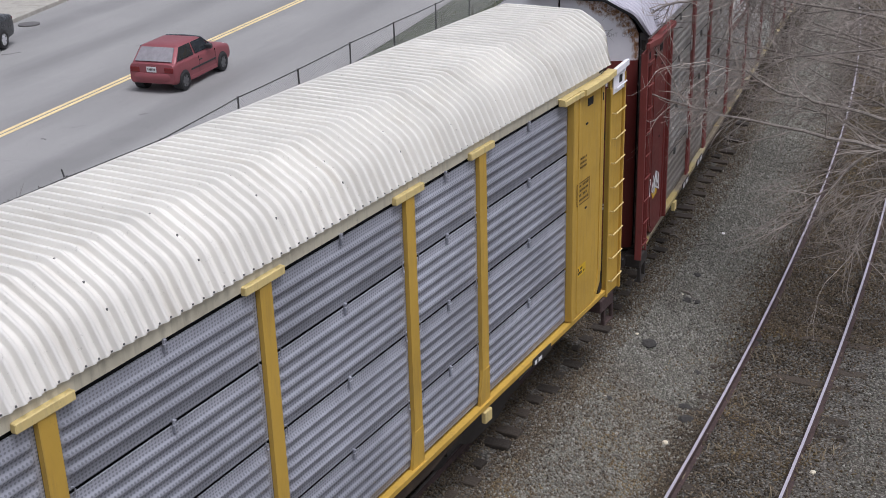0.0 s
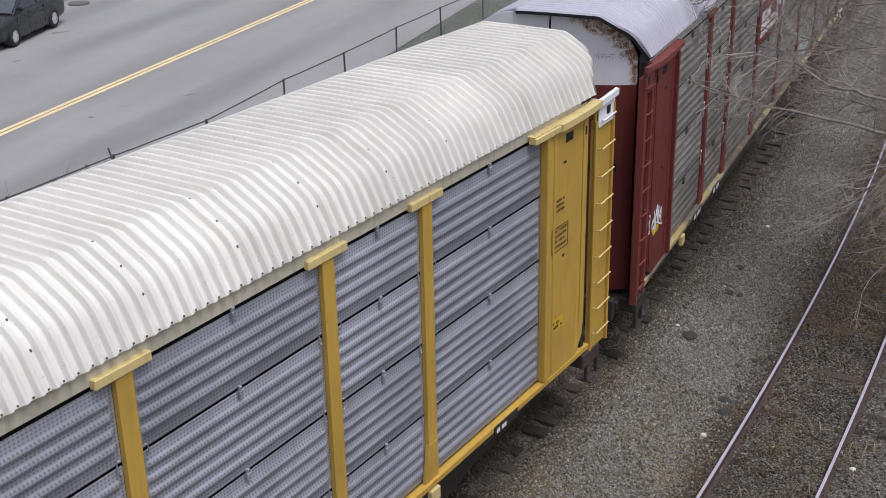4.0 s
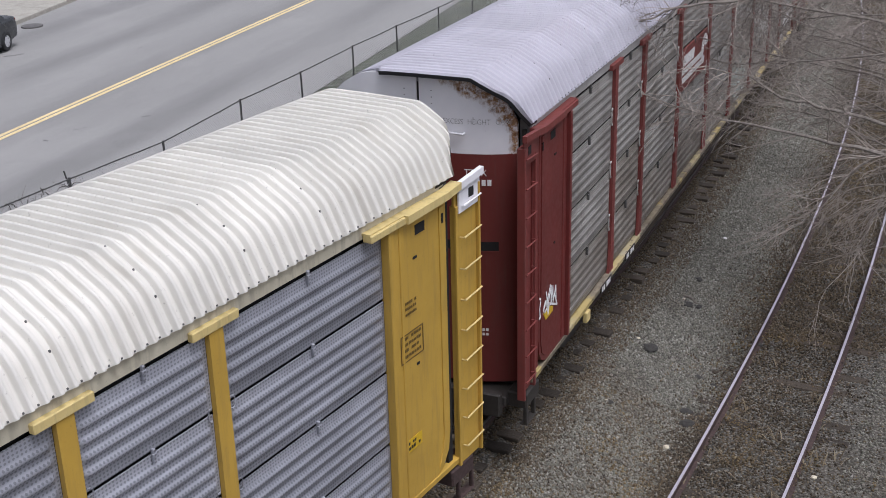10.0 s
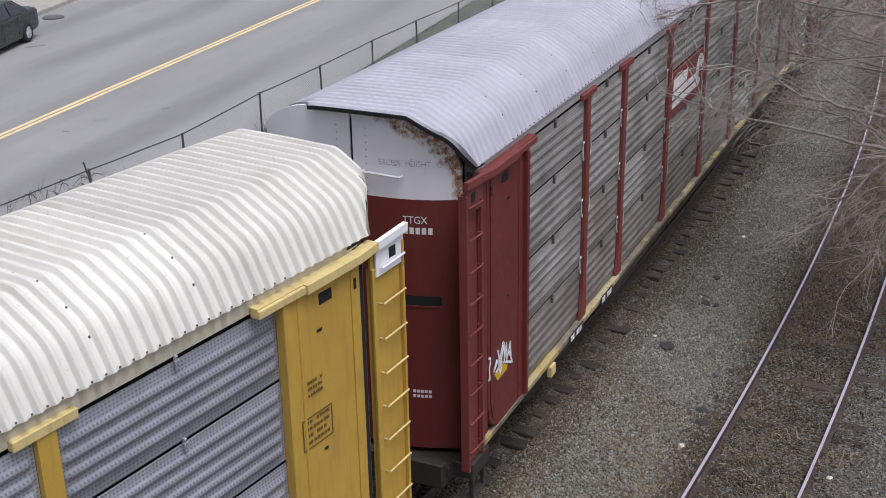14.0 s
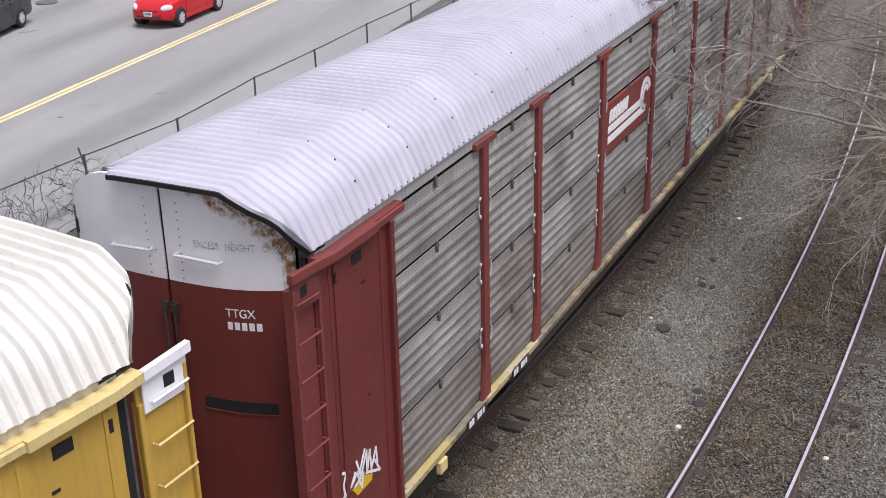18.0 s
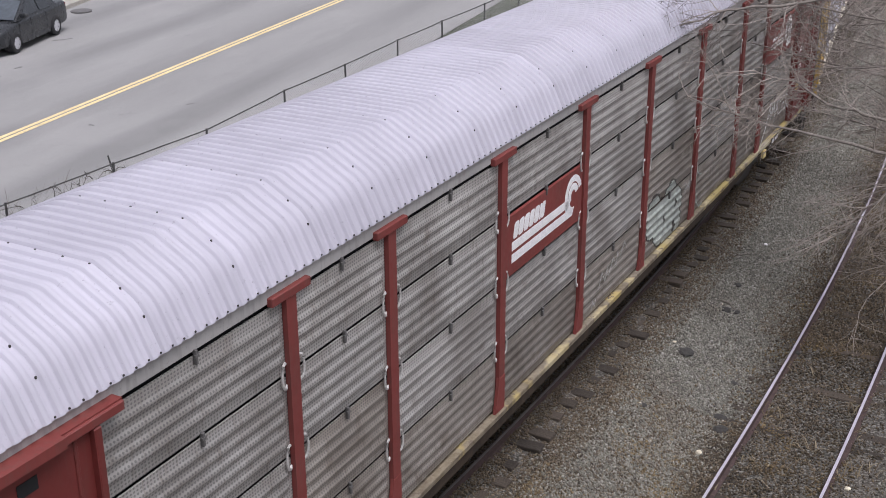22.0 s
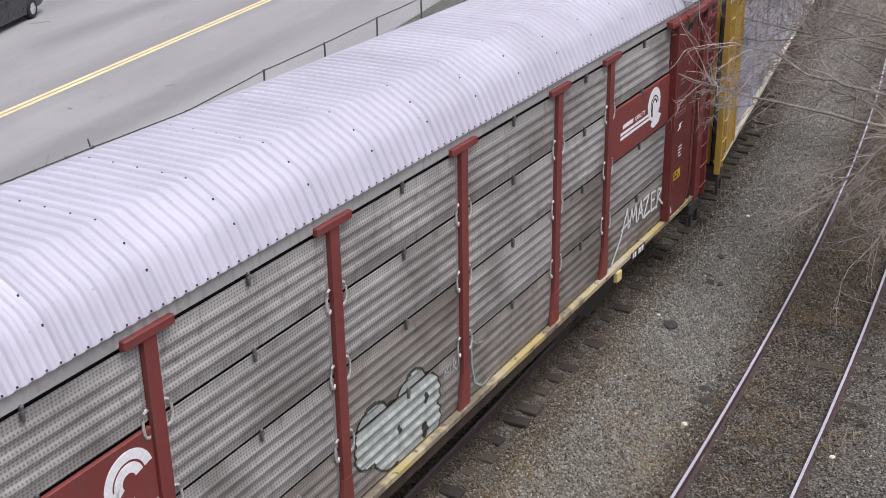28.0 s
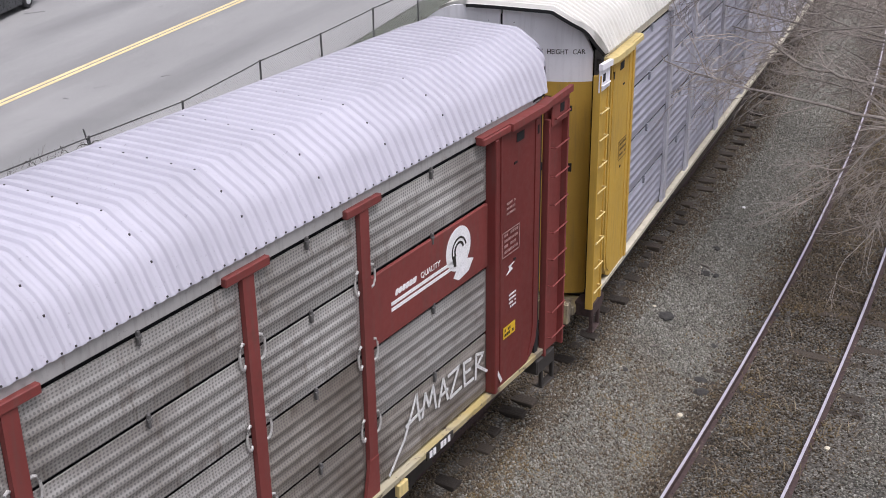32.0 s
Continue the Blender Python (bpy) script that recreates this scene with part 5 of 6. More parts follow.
def vehicle(name, label, v):
    """v: wheelbase, width, lower-body stations, cabin corners, wheel radius, paint and fittings."""
    car = thing(name, label, v.get("category", "car"))
    paint, W = v["paint"], v["width"] / 2
    b = Bits()
    rings = []
    for x, k, z0, z1 in eased(v["stations"]):
        h = W * k
        rings.append([(x, -h * 0.90, z0), (x, h * 0.90, z0), (x, h * 0.97, z0 + 0.04), (x, h * 0.99, z0 + 0.1), (x, h, (z0 + z1) * 0.5), (x, h * 0.985, z1 - 0.14), (x, h * 0.965, z1 - 0.07), (x, h * 0.92, z1 - 0.025), (x, h * 0.82, z1), (x, h * 0.5, z1 + 0.014),
                      (x, -h * 0.5, z1 + 0.014), (x, -h * 0.82, z1), (x, -h * 0.92, z1 - 0.025), (x, -h * 0.965, z1 - 0.07), (x, -h * 0.985, z1 - 0.14), (x, -h, (z0 + z1) * 0.5), (x, -h * 0.99, z0 + 0.1), (x, -h * 0.97, z0 + 0.04)])
    b.loft(rings)
    part("body", b, paint, car, smooth=True)
    xr, xf, zb, tr, tf, zt = v["cabin"]
    hb, ht = W * 0.93, W * v.get("roof_width", 0.74)
    belt = [(xr, -hb, zb), (xf, -hb, zb), (xf, hb, zb), (xr, hb, zb)]
    top = [(tr, -ht, zt), (tf, -ht, zt), (tf, ht, zt), (tr, ht, zt)]
    b = Bits()

    def ring(c, z, inset, cut):
        (x0, y0), (x1, y1) = (c[0][0] + inset, c[0][1] + inset), (c[2][0] - inset, c[2][1] - inset)
        return [(x0 + cut, y0, z), (x1 - cut, y0, z), (x1, y0 + cut, z), (x1, y1 - cut, z), (x1 - cut, y1, z), (x0 + cut, y1, z), (x0, y1 - cut, z), (x0, y0 + cut, z)]

    b.loft([ring(belt, zb - 0.03, 0.0, 0.05), ring(top, zt - 0.05, -0.012, 0.05), ring(top, zt - 0.015, 0.03, 0.07), ring(top, zt + 0.012, 0.12, 0.1), ring(top, zt + 0.02, 0.3, 0.1)])
    cabin = part("cabin", b, paint, car, smooth=True)
    # panes
    for s in (-1, 1):
        a, p = (belt[0], belt[1]) if s < 0 else (belt[3], belt[2])
        r, q = (top[0], top[1]) if s < 0 else (top[3], top[2])
        nrm = Vector((0, s, 0.35))
        for u0, u1 in v["panes"]:
            g = Bits()
            quad_patch(g, a, p, q, r, u0, u1, 0.07, 0.91, 0.012, nrm)
            part("side_window", g, M["glass"], cabin)
        g = Bits()
        mx = xf - v.get("mirror_back", 0.45)
        g.box(mx - 0.07, mx + 0.07, s * hb - 0.02 if s > 0 else -hb - 0.18, s * hb + 0.18 if s > 0 else -hb + 0.02, zb + 0.03, zb + 0.17, 0.03)
        part("mirror", g, v.get("mirror", paint), car)
        for hx in v["handles"]:
            g = Bits()
            g.box(hx - 0.09, hx + 0.09, s * (W - 0.012) - 0.016, s * (W - 0.012) + 0.016, zb - 0.19, zb - 0.155, 0.008)
            part("door_handle", g, v.get("handle", M["trim"]), car)
        for sx in v["seams"]:
            g = Bits()
            g.box(sx - 0.0018, sx + 0.0018, s * (W - 0.008) - 0.010, s * (W - 0.008) + 0.010, v["stations"][2][2] + 0.12, zb - 0.05)
            part("door_seam", g, M["black"], car)
        g = Bits()
        g.box(-v["base"] / 2 + v["r"] * 1.2, v["base"] / 2 - v["r"] * 1.2, s * (W - 0.02) - 0.02, s * (W - 0.02) + 0.02, v["stations"][2][2] - 0.02, v["stations"][2][2] + 0.1, 0.01)
        part("rocker_panel", g, v.get("rocker", paint), car)
        if v.get("moulding"):
            g = Bits()
            g.box(-v["base"] / 2 + 0.4, v["base"] / 2 - 0.4, s * W - 0.012, s * W + 0.012, zb - 0.36, zb - 0.31, 0.006)
            part("side_moulding", g, v["moulding"], car)
    g = Bits()
    quad_patch(g, belt[1], belt[2], top[2], top[1], 0.03, 0.97, 0.03, 0.95, 0.012, Vector((0.8, 0, 1)), 0.03)
    part("windscreen", g, M["windscreen"], cabin)
    g = Bits()
    quad_patch(g, belt[3], belt[0], top[0], top[3], 0.07, 0.93, v.get("rear_low", 0.1), 0.9, 0.012, Vector((-1, 0, 0.5)), 0.02)
    part("rear_window", g, v.get("rear_glass", M["glass"]), cabin)
    # ends
    xa, xz = v["stations"][0][0], v["stations"][-1][0]
    for s in (-1, 1):
        g = Bits()
        lx = xz - 0.17
        lens(g, (lx, s * W * 0.725, bonnet(v, lx) - 0.075), (0.21, 0.085, v.get("lamp_deep", 0.10) * 0.85), -s * 0.62)
        part("headlamp", g, M["lamp_clear"], car, smooth=True)
        g = Bits()
        z0, z1 = v["tail_z"]
        g.box(xa - 0.012, xa + 0.18, min(s * W * v.get("tail_in", 0.7), s * W * v.get("tail_out", 0.93)), max(s * W * v.get("tail_in", 0.7), s * W * v.get("tail_out", 0.93)), z0, z1, 0.02)
        part("tail_lamp", g, M["lamp_red"], car)
    zf = v["stations"][-1][2]
    g = Bits()
    bowed_bar(g, xz + 0.06, 0.30, W * 0.95, zf + 0.01, zf + 0.23)
    part("front_bumper", g, v.get("bumper", paint), car, smooth=True)
    g = Bits()
    bowed_bar(g, xa - 0.08, -0.15, W * 0.95, v["stations"][0][2] + 0.01, v["stations"][0][2] + 0.23)
    part("rear_bumper", g, v.get("bumper", paint), car, smooth=True)
    g = Bits()
    g.box(xz - 0.06, xz + 0.03, -W * 0.42, W * 0.42, v["stations"][-1][3] - 0.15, v["stations"][-1][3] + 0.0, 0.03)
    grille = part("grille", g, M["trim"], car)
    g = Bits()
    g.disc((0.0, v["stations"][-1][3] - 0.07), 0.045, xz + 0.03, xz + 0.04, "x", 14)
    part("badge", g, M["chrome"], grille)
    g = Bits()
    g.box(xz + 0.03, xz + 0.066, -W * 0.55, W * 0.55, zf + 0.045, zf + 0.10, 0.012)
    part("air_intake", g, M["trim"], car)
    for x, z, side in ((xz + 0.062, zf + 0.08, 1), (xa - v.get("plate_in", 0.085), v["plate_z"], -1)):
        g = Bits()
        g.box(x - 0.008, x + 0.008, -0.15, 0.15, z, z + 0.15)
        pl = part("licence_plate", g, M["plate"], car)
        g = Bits()
        for k in range(6):
            g.box(x + side * 0.009 - 0.002, x + side * 0.009 + 0.002, -0.11 + 0.04 * k, -0.085 + 0.04 * k, z + 0.05, z + 0.11)
        part("plate_bars", g, M["ink"], pl)
    if v.get("roof_rails"):
        for s in (-1, 1):
            g = Bits()
            g.tube([(tr + 0.2, s * ht * 0.88, zt), (tr + 0.3, s * ht * 0.88, zt + 0.035), (tf - 0.25, s * ht * 0.88, zt + 0.035), (tf - 0.15, s * ht * 0.88, zt)], 0.018, 6)
            part("roof_rail", g, M["trim"], car)
    if v.get("steps"):
        for s in (-1, 1):
            g = Bits()
            g.tube([(-0.95, s * (W + 0.03), 0.36), (1.0, s * (W + 0.03), 0.36)], 0.04, 8)
            part("running_board", g, M["chrome"], car, "chromed running board")
    if v.get("hood_guard"):
        g = Bits()
        g.box(xz - 0.24, xz - 0.06, -W * 0.72, W * 0.72, bonnet(v, xz - 0.2) - 0.01, bonnet(v, xz - 0.2) + 0.06, 0.03)
        part("hood_guard", g, M["trim"], car, "dark hood deflector")
    r = v["r"]
    wheels = []
    for x in (-v["base"] / 2, v["base"] / 2):
        for s in (-1, 1):
            # black disc put in for the wheel well's shade, unless an arch colour is given
            g = Bits()
            y0, y1 = sorted((s * (W - 0.26), s * (W + 0.004)))
            g.disc((x, r + 0.02), r * 1.05, y0, y1, "y", 26)
            part("wheel_arch", g, v.get("arch", M["trim"]), car)
            wheels.append(wheel(car, x, s * (W - 0.068), r, v["rim"]))
    return car, wheels


HATCH_OLD = dict(base=2.25, width=1.46, r=0.275, paint=M["paint_maroon"], rim=M["rim_dark"], mirror=M["trim"], moulding=M["trim"],
                 stations=[(-1.62, 0.93, 0.34, 0.80), (-1.56, 0.98, 0.26, 0.83), (-1.1, 1.0, 0.22, 0.87), (0.45, 1.0, 0.22, 0.86), (0.95, 0.99, 0.22, 0.83), (1.6, 0.95, 0.26, 0.73), (1.76, 0.88, 0.32, 0.67)],
                 cabin=(-1.54, 0.78, 0.83, -1.14, 0.2, 1.24), roof_width=0.80, panes=((0.06, 0.47), (0.52, 0.93)), handles=(-0.15,), seams=(-0.25, 0.72), head_z=0.60, tail_z=(0.58, 0.74),
                 tail_in=0.52, plate_z=0.60, plate_in=0.02, rear_glass=M["hazy_glass"], rear_low=0.1)
HATCH_NEW = dict(base=2.46, width=1.58, r=0.295, paint=M["paint_red"], rim=M["rim"],
                 stations=[(-1.80, 0.78, 0.36, 0.92), (-1.70, 0.93, 0.26, 0.98), (-1.2, 1.0, 0.22, 1.0), (0.4, 1.0, 0.22, 0.97), (0.95, 0.99, 0.22, 0.92), (1.45, 0.94, 0.24, 0.84), (1.74, 0.82, 0.28, 0.72), (1.86, 0.62, 0.34, 0.60)],
                 cabin=(-1.70, 1.12, 0.96, -1.30, 0.18, 1.37), roof_width=0.72, panes=((0.05, 0.40), (0.44, 0.86)), handles=(-0.35,), seams=(-0.5, 0.85), head_z=0.70, tail_z=(0.76, 0.96), tail_in=0.62, tail_out=0.83, plate_z=0.62, lamp_deep=0.13, mirror=M["trim"])
MINIVAN = dict(base=3.0, width=1.74, r=0.33, paint=M["paint_silver"], rim=M["rim"], category="minivan", roof_rails=True, hood_guard=True,
               stations=[(-2.40, 0.92, 0.40, 1.02), (-2.34, 0.98, 0.28, 1.08), (-1.5, 1.0, 0.24, 1.08), (0.9, 1.0, 0.24, 1.04), (1.5, 0.99, 0.24, 0.98), (2.02, 0.95, 0.26, 0.88), (2.28, 0.84, 0.28, 0.76), (2.38, 0.66, 0.34, 0.64)],
               cabin=(-2.34, 1.52, 1.05, -2.02, 0.55, 1.72), roof_width=0.72, panes=((0.035, 0.345), (0.352, 0.63), (0.645, 0.93)), handles=(-0.35, 0.55), seams=(-0.45, 0.35, 1.2), head_z=0.74, tail_z=(0.92, 1.25), tail_in=0.84, plate_z=0.82, lamp_deep=0.075, handle=M["paint_silver"])
SUV_GREY = dict(base=2.70, width=1.88, r=0.36, paint=M["paint_grey"], rim=M["rim"], category="SUV", roof_rails=True, steps=True, rocker=M["trim"],
                stations=[(-2.06, 0.86, 0.46, 1.02), (-1.96, 0.96, 0.36, 1.06), (-1.4, 1.0, 0.32, 1.07), (0.9, 1.0, 0.32, 1.05), (1.35, 0.99, 0.32, 1.02), (2.0, 0.95, 0.34, 0.94), (2.2, 0.84, 0.36, 0.84), (2.32, 0.66, 0.42, 0.72)],
                cabin=(-1.98, 1.25, 1.04, -1.74, 0.50, 1.59), roof_width=0.72, panes=((0.05, 0.31), (0.35, 0.62), (0.65, 0.90)), handles=(-0.3, 0.55), seams=(-0.42, 0.42, 1.1), head_z=0.86, tail_z=(0.76, 0.99), tail_in=0.68, tail_out=0.87, plate_z=0.76, plate_in=0.02)
SUV_BLACK = dict(SUV_GREY, paint=M["paint_black"], arch=M["galv"], bumper=M["galv"], base=2.58, width=1.82, r=0.38, roof_rails=True)
SEDAN = dict(base=2.62, width=1.60, r=0.31, paint=M["paint_sedan"], rim=M["rim"], category="car",
             stations=[(-2.22, 0.88, 0.38, 0.92), (-2.14, 0.96, 0.28, 0.97), (-1.2, 1.0, 0.22, 0.97), (0.6, 1.0, 0.22, 0.94), (1.2, 0.99, 0.22, 0.90), (1.82, 0.94, 0.25, 0.80), (2.04, 0.82, 0.28, 0.72), (2.13, 0.66, 0.32, 0.64)],
             cabin=(-1.75, 1.15, 0.95, -0.95, 0.25, 1.43), roof_width=0.72, panes=((0.17, 0.44), (0.48, 0.86)), handles=(-0.6, 0.35), seams=(-0.75, 0.25, 1.0), head_z=0.70, tail_z=(0.74, 0.90), tail_in=0.6, plate_z=0.62)

DRIVES = []


def drive(name, label, spec, lane, ahead, t0, place, speed, seen):
    """A vehicle in its lane: at t0 its middle is at the given place along the road. seen: when its wheels are worth turning."""
    car, wheels = vehicle(name, label, spec)

    def at(t):
        y = place + (speed if ahead else -speed) * (t - t0)
        return ROAD @ pose(lane, y, 0.05, 0, 0, 90 if ahead else -90)

    DRIVES.append((car, [(t, at(t)) for t in sorted({0.0, 8.0, 16.0, 24.0, 32.0, max(0, seen[0]), min(32, seen[1])})]))
    first = max(1, frame(seen[0]))
    last = min(frame(32.0), frame(seen[1]))
    for w in wheels:
        home = w.matrix_basis.copy()
        rows = [(0.0, home)] if first > 1 else []
        for k in range(first, last + 1):
            rows.append(((k - 1) / FPS, home @ pose(0, 0, 0, 0, math.degrees((k - first) / FPS * speed / spec["r"]), 0)))
        if last < frame(32.0):
            rows.append((32.0, rows[-1][1]))
        DRIVES.append((w, rows))


drive("hatchback", "sun-faded red old hatchback driving away on the road", HATCH_OLD, 1.86, True, 0.0, 4.43, 13.8, (0.0, 1.2))
drive("suv", "black SUV with grey wheel arches driving on the road", SUV_BLACK, 2.04, True, 14.5, -6.06, 13.0, (14.3, 16.2))
drive("hatchback", "bright red small hatchback coming down the road", HATCH_NEW, -1.57, False, 18.2, 6.93, 11.5, (17.4, 19.2))
drive("minivan", "silver minivan with a dark hood deflector on the road", MINIVAN, -1.59, False, 20.0, 5.74, 11.2, (19.2, 21.2))
drive("suv", "charcoal SUV with chrome running boards on the road", SUV_GREY, 2.20, True, 28.4, -2.90, 16.4, (27.8, 29.4))
sedan, _ = vehicle("sedan", "dark grey sedan parked by the kerb", SEDAN)
sedan.matrix_basis = pose(-15.12, 38.47, ROAD_Z + 0.03, 0, 0, -98.3)


# ---- the tracks ----
def rail_mesh(off, z_top, s0, s1, step):
    prof = [(-0.07, -0.17), (0.07, -0.17), (0.07, -0.155), (0.012, -0.135), (0.010, -0.045), (0.035, -0.035), (0.035, -0.008), (0.022, 0.0), (-0.022, 0.0), (-0.035, -0.008), (-0.035, -0.035), (-0.010, -0.045), (-0.012, -0.135), (-0.07, -0.155)]
    rings = []
    s = s0
    while s <= s1 + 1e-6:
        rings.append([on_track(s, off + a, z_top + b) for a, b in prof])
        s += step
    b = Bits()
    b.loft(rings)
    return b


def rail(track, off, z_top, head, s0=-70, s1=190):
    me = rail_mesh(off, z_top, s0, s1, 1.0).mesh("rail", False)
    me.materials.append(M["rust"])
    me.materials.append(head)
    for p in me.polygons:
        c = p.center
        if p.normal.z > 0.5 and c.z > z_top - 0.002:
            p.material_index = 1
    return part("rail", me, None, track, "rail with a bright worn head")


main_track = thing("railway_track", "railway track on grey ballast with dark wooden ties", "railway track", kind="structure")
siding = thing("railway_track", "old siding half sunk in brown dirt", "railway track", kind="structure")
for track, mid, top in ((main_track, 0.0, RISE), (siding, SIDING, 0.0)):
    for q in (-1, 1):
        # main track heads take the steel darkened for the train's shade
        rail(track, mid + q * GAUGE / 2, top, M["steel"] if track is siding else M["shaded_steel"])


def tie_mesh():
    b = Bits()
    b.box(-0.115, 0.115, -1.3, 1.3, -0.17, 0.0, 0.012)
    me = b.mesh("tie")
    me.materials.append(M["tie"])
    return me


TIE = tie_mesh()
rnd = random.Random(4)
for k in range(136):
    s = -4 + 0.5 * k
    p = on_track(s, rnd.uniform(-0.16, 0.12), RISE - 0.145 + rnd.uniform(-0.035, 0.012))
    part("tie", TIE, None, main_track, at=pose(p.x, p.y, p.z, 0, 0, math.degrees(heading(s)) + rnd.uniform(-3, 3)))
for k in range(96):
    s = 2 + 0.56 * k
    p = on_track(s, SIDING + rnd.uniform(-0.05, 0.05), -0.168 + rnd.uniform(-0.03, 0.012))
    part("tie", TIE, None, siding, at=pose(p.x, p.y, p.z, 0, 0, math.degrees(heading(s)) + rnd.uniform(-2, 2)))

# ---- loose stones ----
def lay_many(x, y):
    off = np.hypot(x - BEND[0], y - BEND[1]) - RADIUS
    st = lambda a, b, v: (lambda t: t * t * (3 - 2 * t))(np.clip((v - a) / (b - a), 0, 1))
    z = -0.17 + (RISE - 0.04) * (1 - st(1.75, 3.2, off))
    z = z + 0.9 * st(7.2, 13.0, off) + 0.078 * (1 - st(0.93, 1.13, np.abs(off) + 0.05 * np.sin(3.1 * x + 2.3 * y)))
    return z + (1 - st(20, 60, np.abs(off))) * relief(x, y)


def stones(name, count, off_of, s_of, size, seed, material, label, sink=0.25):
    rng = np.random.default_rng(seed)
    s, off = s_of(rng, count), off_of(rng, count)
    a = START - s / RADIUS
    x, y = BEND[0] + (RADIUS + off) * np.cos(a), BEND[1] - (RADIUS + off) * np.sin(a)
    r = size[0] + (size[1] - size[0]) * rng.random(count) ** 2
    z = lay_many(x, y) + r * sink
    dirs = np.array([(1, 0, 0), (-0.5, 0.8, 0), (-0.5, -0.8, 0), (0.25, 0.2, 0.8), (0.1, -0.1, -0.8), (-0.4, 0.1, 0.65)])
    v = dirs[None] * (0.65 + 0.6 * rng.random((count, 6, 3)))
    t = rng.random(count) * 2 * np.pi
    c, sn = np.cos(t)[:, None], np.sin(t)[:, None]
    v = np.stack([v[..., 0] * c - v[..., 1] * sn, v[..., 0] * sn + v[..., 1] * c, v[..., 2]], -1) * r[:, None, None]
    v += np.stack([x, y, z], -1)[:, None]
    tri = np.array([(0, 1, 3), (1, 5, 3), (1, 2, 5), (2, 3, 5), (2, 0, 3), (1, 0, 4), (2, 1, 4), (0, 2, 4)])
    f = (tri[None] + 6 * np.arange(count)[:, None, None]).reshape(-1, 3)
    me = bpy.data.meshes.new(name)
    me.vertices.add(count * 6)
    me.vertices.foreach_set("co", v.astype(np.float32).ravel())
    me.loops.add(len(f) * 3)
    me.loops.foreach_set("vertex_index", f.ravel().astype(np.int32))
    me.polygons.add(len(f))
    me.polygons.foreach_set("loop_start", np.arange(0, len(f) * 3, 3, dtype=np.int32))
    me.update(calc_edges=True)
    me.materials.append(material)
    return tagged(new(name, me), label, "ballast", kind="stuff")


near_far = lambda rng, n: 4 + 50 * rng.random(n) ** 1.35
stones("ballast_stones", 150000, lambda rng, n: np.clip(1.75 + 1.5 * rng.random(n) + 0.25 * rng.normal(size=n), 1.3, 4.2), near_far, (0.017, 0.038), 3, M["stone"], "loose grey crushed ballast between the tracks")
stones("ballast_stones", 40000, lambda rng, n: 5.9 + 2.6 * rng.random(n), near_far, (0.018, 0.040), 5, M["stone"], "loose grey gravel beside the siding")
stones("siding_stones", 70000, lambda rng, n: np.clip(4.35 + 0.85 * rng.normal(size=n), 2.6, 6.4), near_far, (0.016, 0.036), 8, M["stone_brown"], "brown dirty gravel in the siding")
stones("siding_stones", 66000, lambda rng, n: 0.35 + 1.5 * rng.random(n), near_far, (0.016, 0.034), 13, M["stone_tan"], "brown dusty gravel between the tie ends")
stones("siding_stones", 34000, lambda rng, n: 1.5 + 2.2 * rng.random(n), lambda rng, n: 3 + 8.5 * rng.random(n), (0.016, 0.034), 17, M["stone_brown"], "brown dirty gravel strewn over the ballast")
stones("siding_stones", 34000, lambda rng, n: 2.9 + 3.6 * rng.random(n), lambda rng, n: 15 + 37 * rng.random(n) ** 1.4, (0.018, 0.040), 19, M["stone_tan"], "dusty tan gravel along the siding")
stones("ballast_stones", 6000, lambda rng, n: -1.0 - 2.2 * rng.random(n), near_far, (0.03, 0.06), 11, M["stone"], "loose grey ballast behind the train")


def boulder(name, label, x, y, r, material, flat=0.6, seed=1):
    rnd = random.Random(seed)
    bm = bmesh.new()
    bmesh.ops.create_icosphere(bm, subdivisions=2, radius=r)
    for v in bm.verts:
        v.co *= 0.8 + 0.4 * rnd.random()
        v.co.z *= flat
    me = bpy.data.meshes.new(name)
    bm.to_mesh(me)
    bm.free()
    me.materials.append(material)
    ob = new(name, me)
    ob.location = (x, y, lay(x, y) + r * flat * 0.35)
    return tagged(ob, label, "stone")


M["pale_stone"] = plain("pale_limestone", (0.66, 0.60, 0.46), 0.8, 0.0, 0.15, 20)
M["dark_lump"] = plain("black_oily_lump", (0.045, 0.042, 0.038), 0.95, 0.0, 0.4, 30)
boulder("pale_stone", "pale yellowish stone lying on the ballast", 3.43, 16.86, 0.055, M["pale_stone"], 0.8, 2)
boulder("pale_stone", "small pale stone on the gravel", 5.50, 15.88, 0.045, M["pale_stone"], 0.8, 3)
boulder("pale_stone", "small white stone on the ballast", 6.10, 24.84, 0.045, M["chalk"], 0.8, 4)
for k, (x, y) in enumerate(((3.45, 19.92), (2.58, 17.74), (1.62, 18.0), (2.88, 20.3), (4.62, 21.75))):
    boulder("pale_stone", "small pale chip on the grey ballast", x, y, 0.035, M["pale_stone"], 0.5, 50 + k)
for k, (x, y, r) in enumerate(((5.07, 22.68, 0.10), (4.61, 18.88, 0.08), (3.97, 18.02, 0.10), (3.60, 19.67, 0.16), (3.90, 17.6, 0.14), (4.66, 21.6, 0.12), (4.86, 21.63, 0.09), (2.61, 17.72, 0.08), (4.4, 19.2, 0.09), (5.75, 20.4, 0.11))):
    boulder("dirt_clump", "dark oily clump of dirt on the ballast", x, y, r, M["dark_lump"], 0.28, 20 + k)

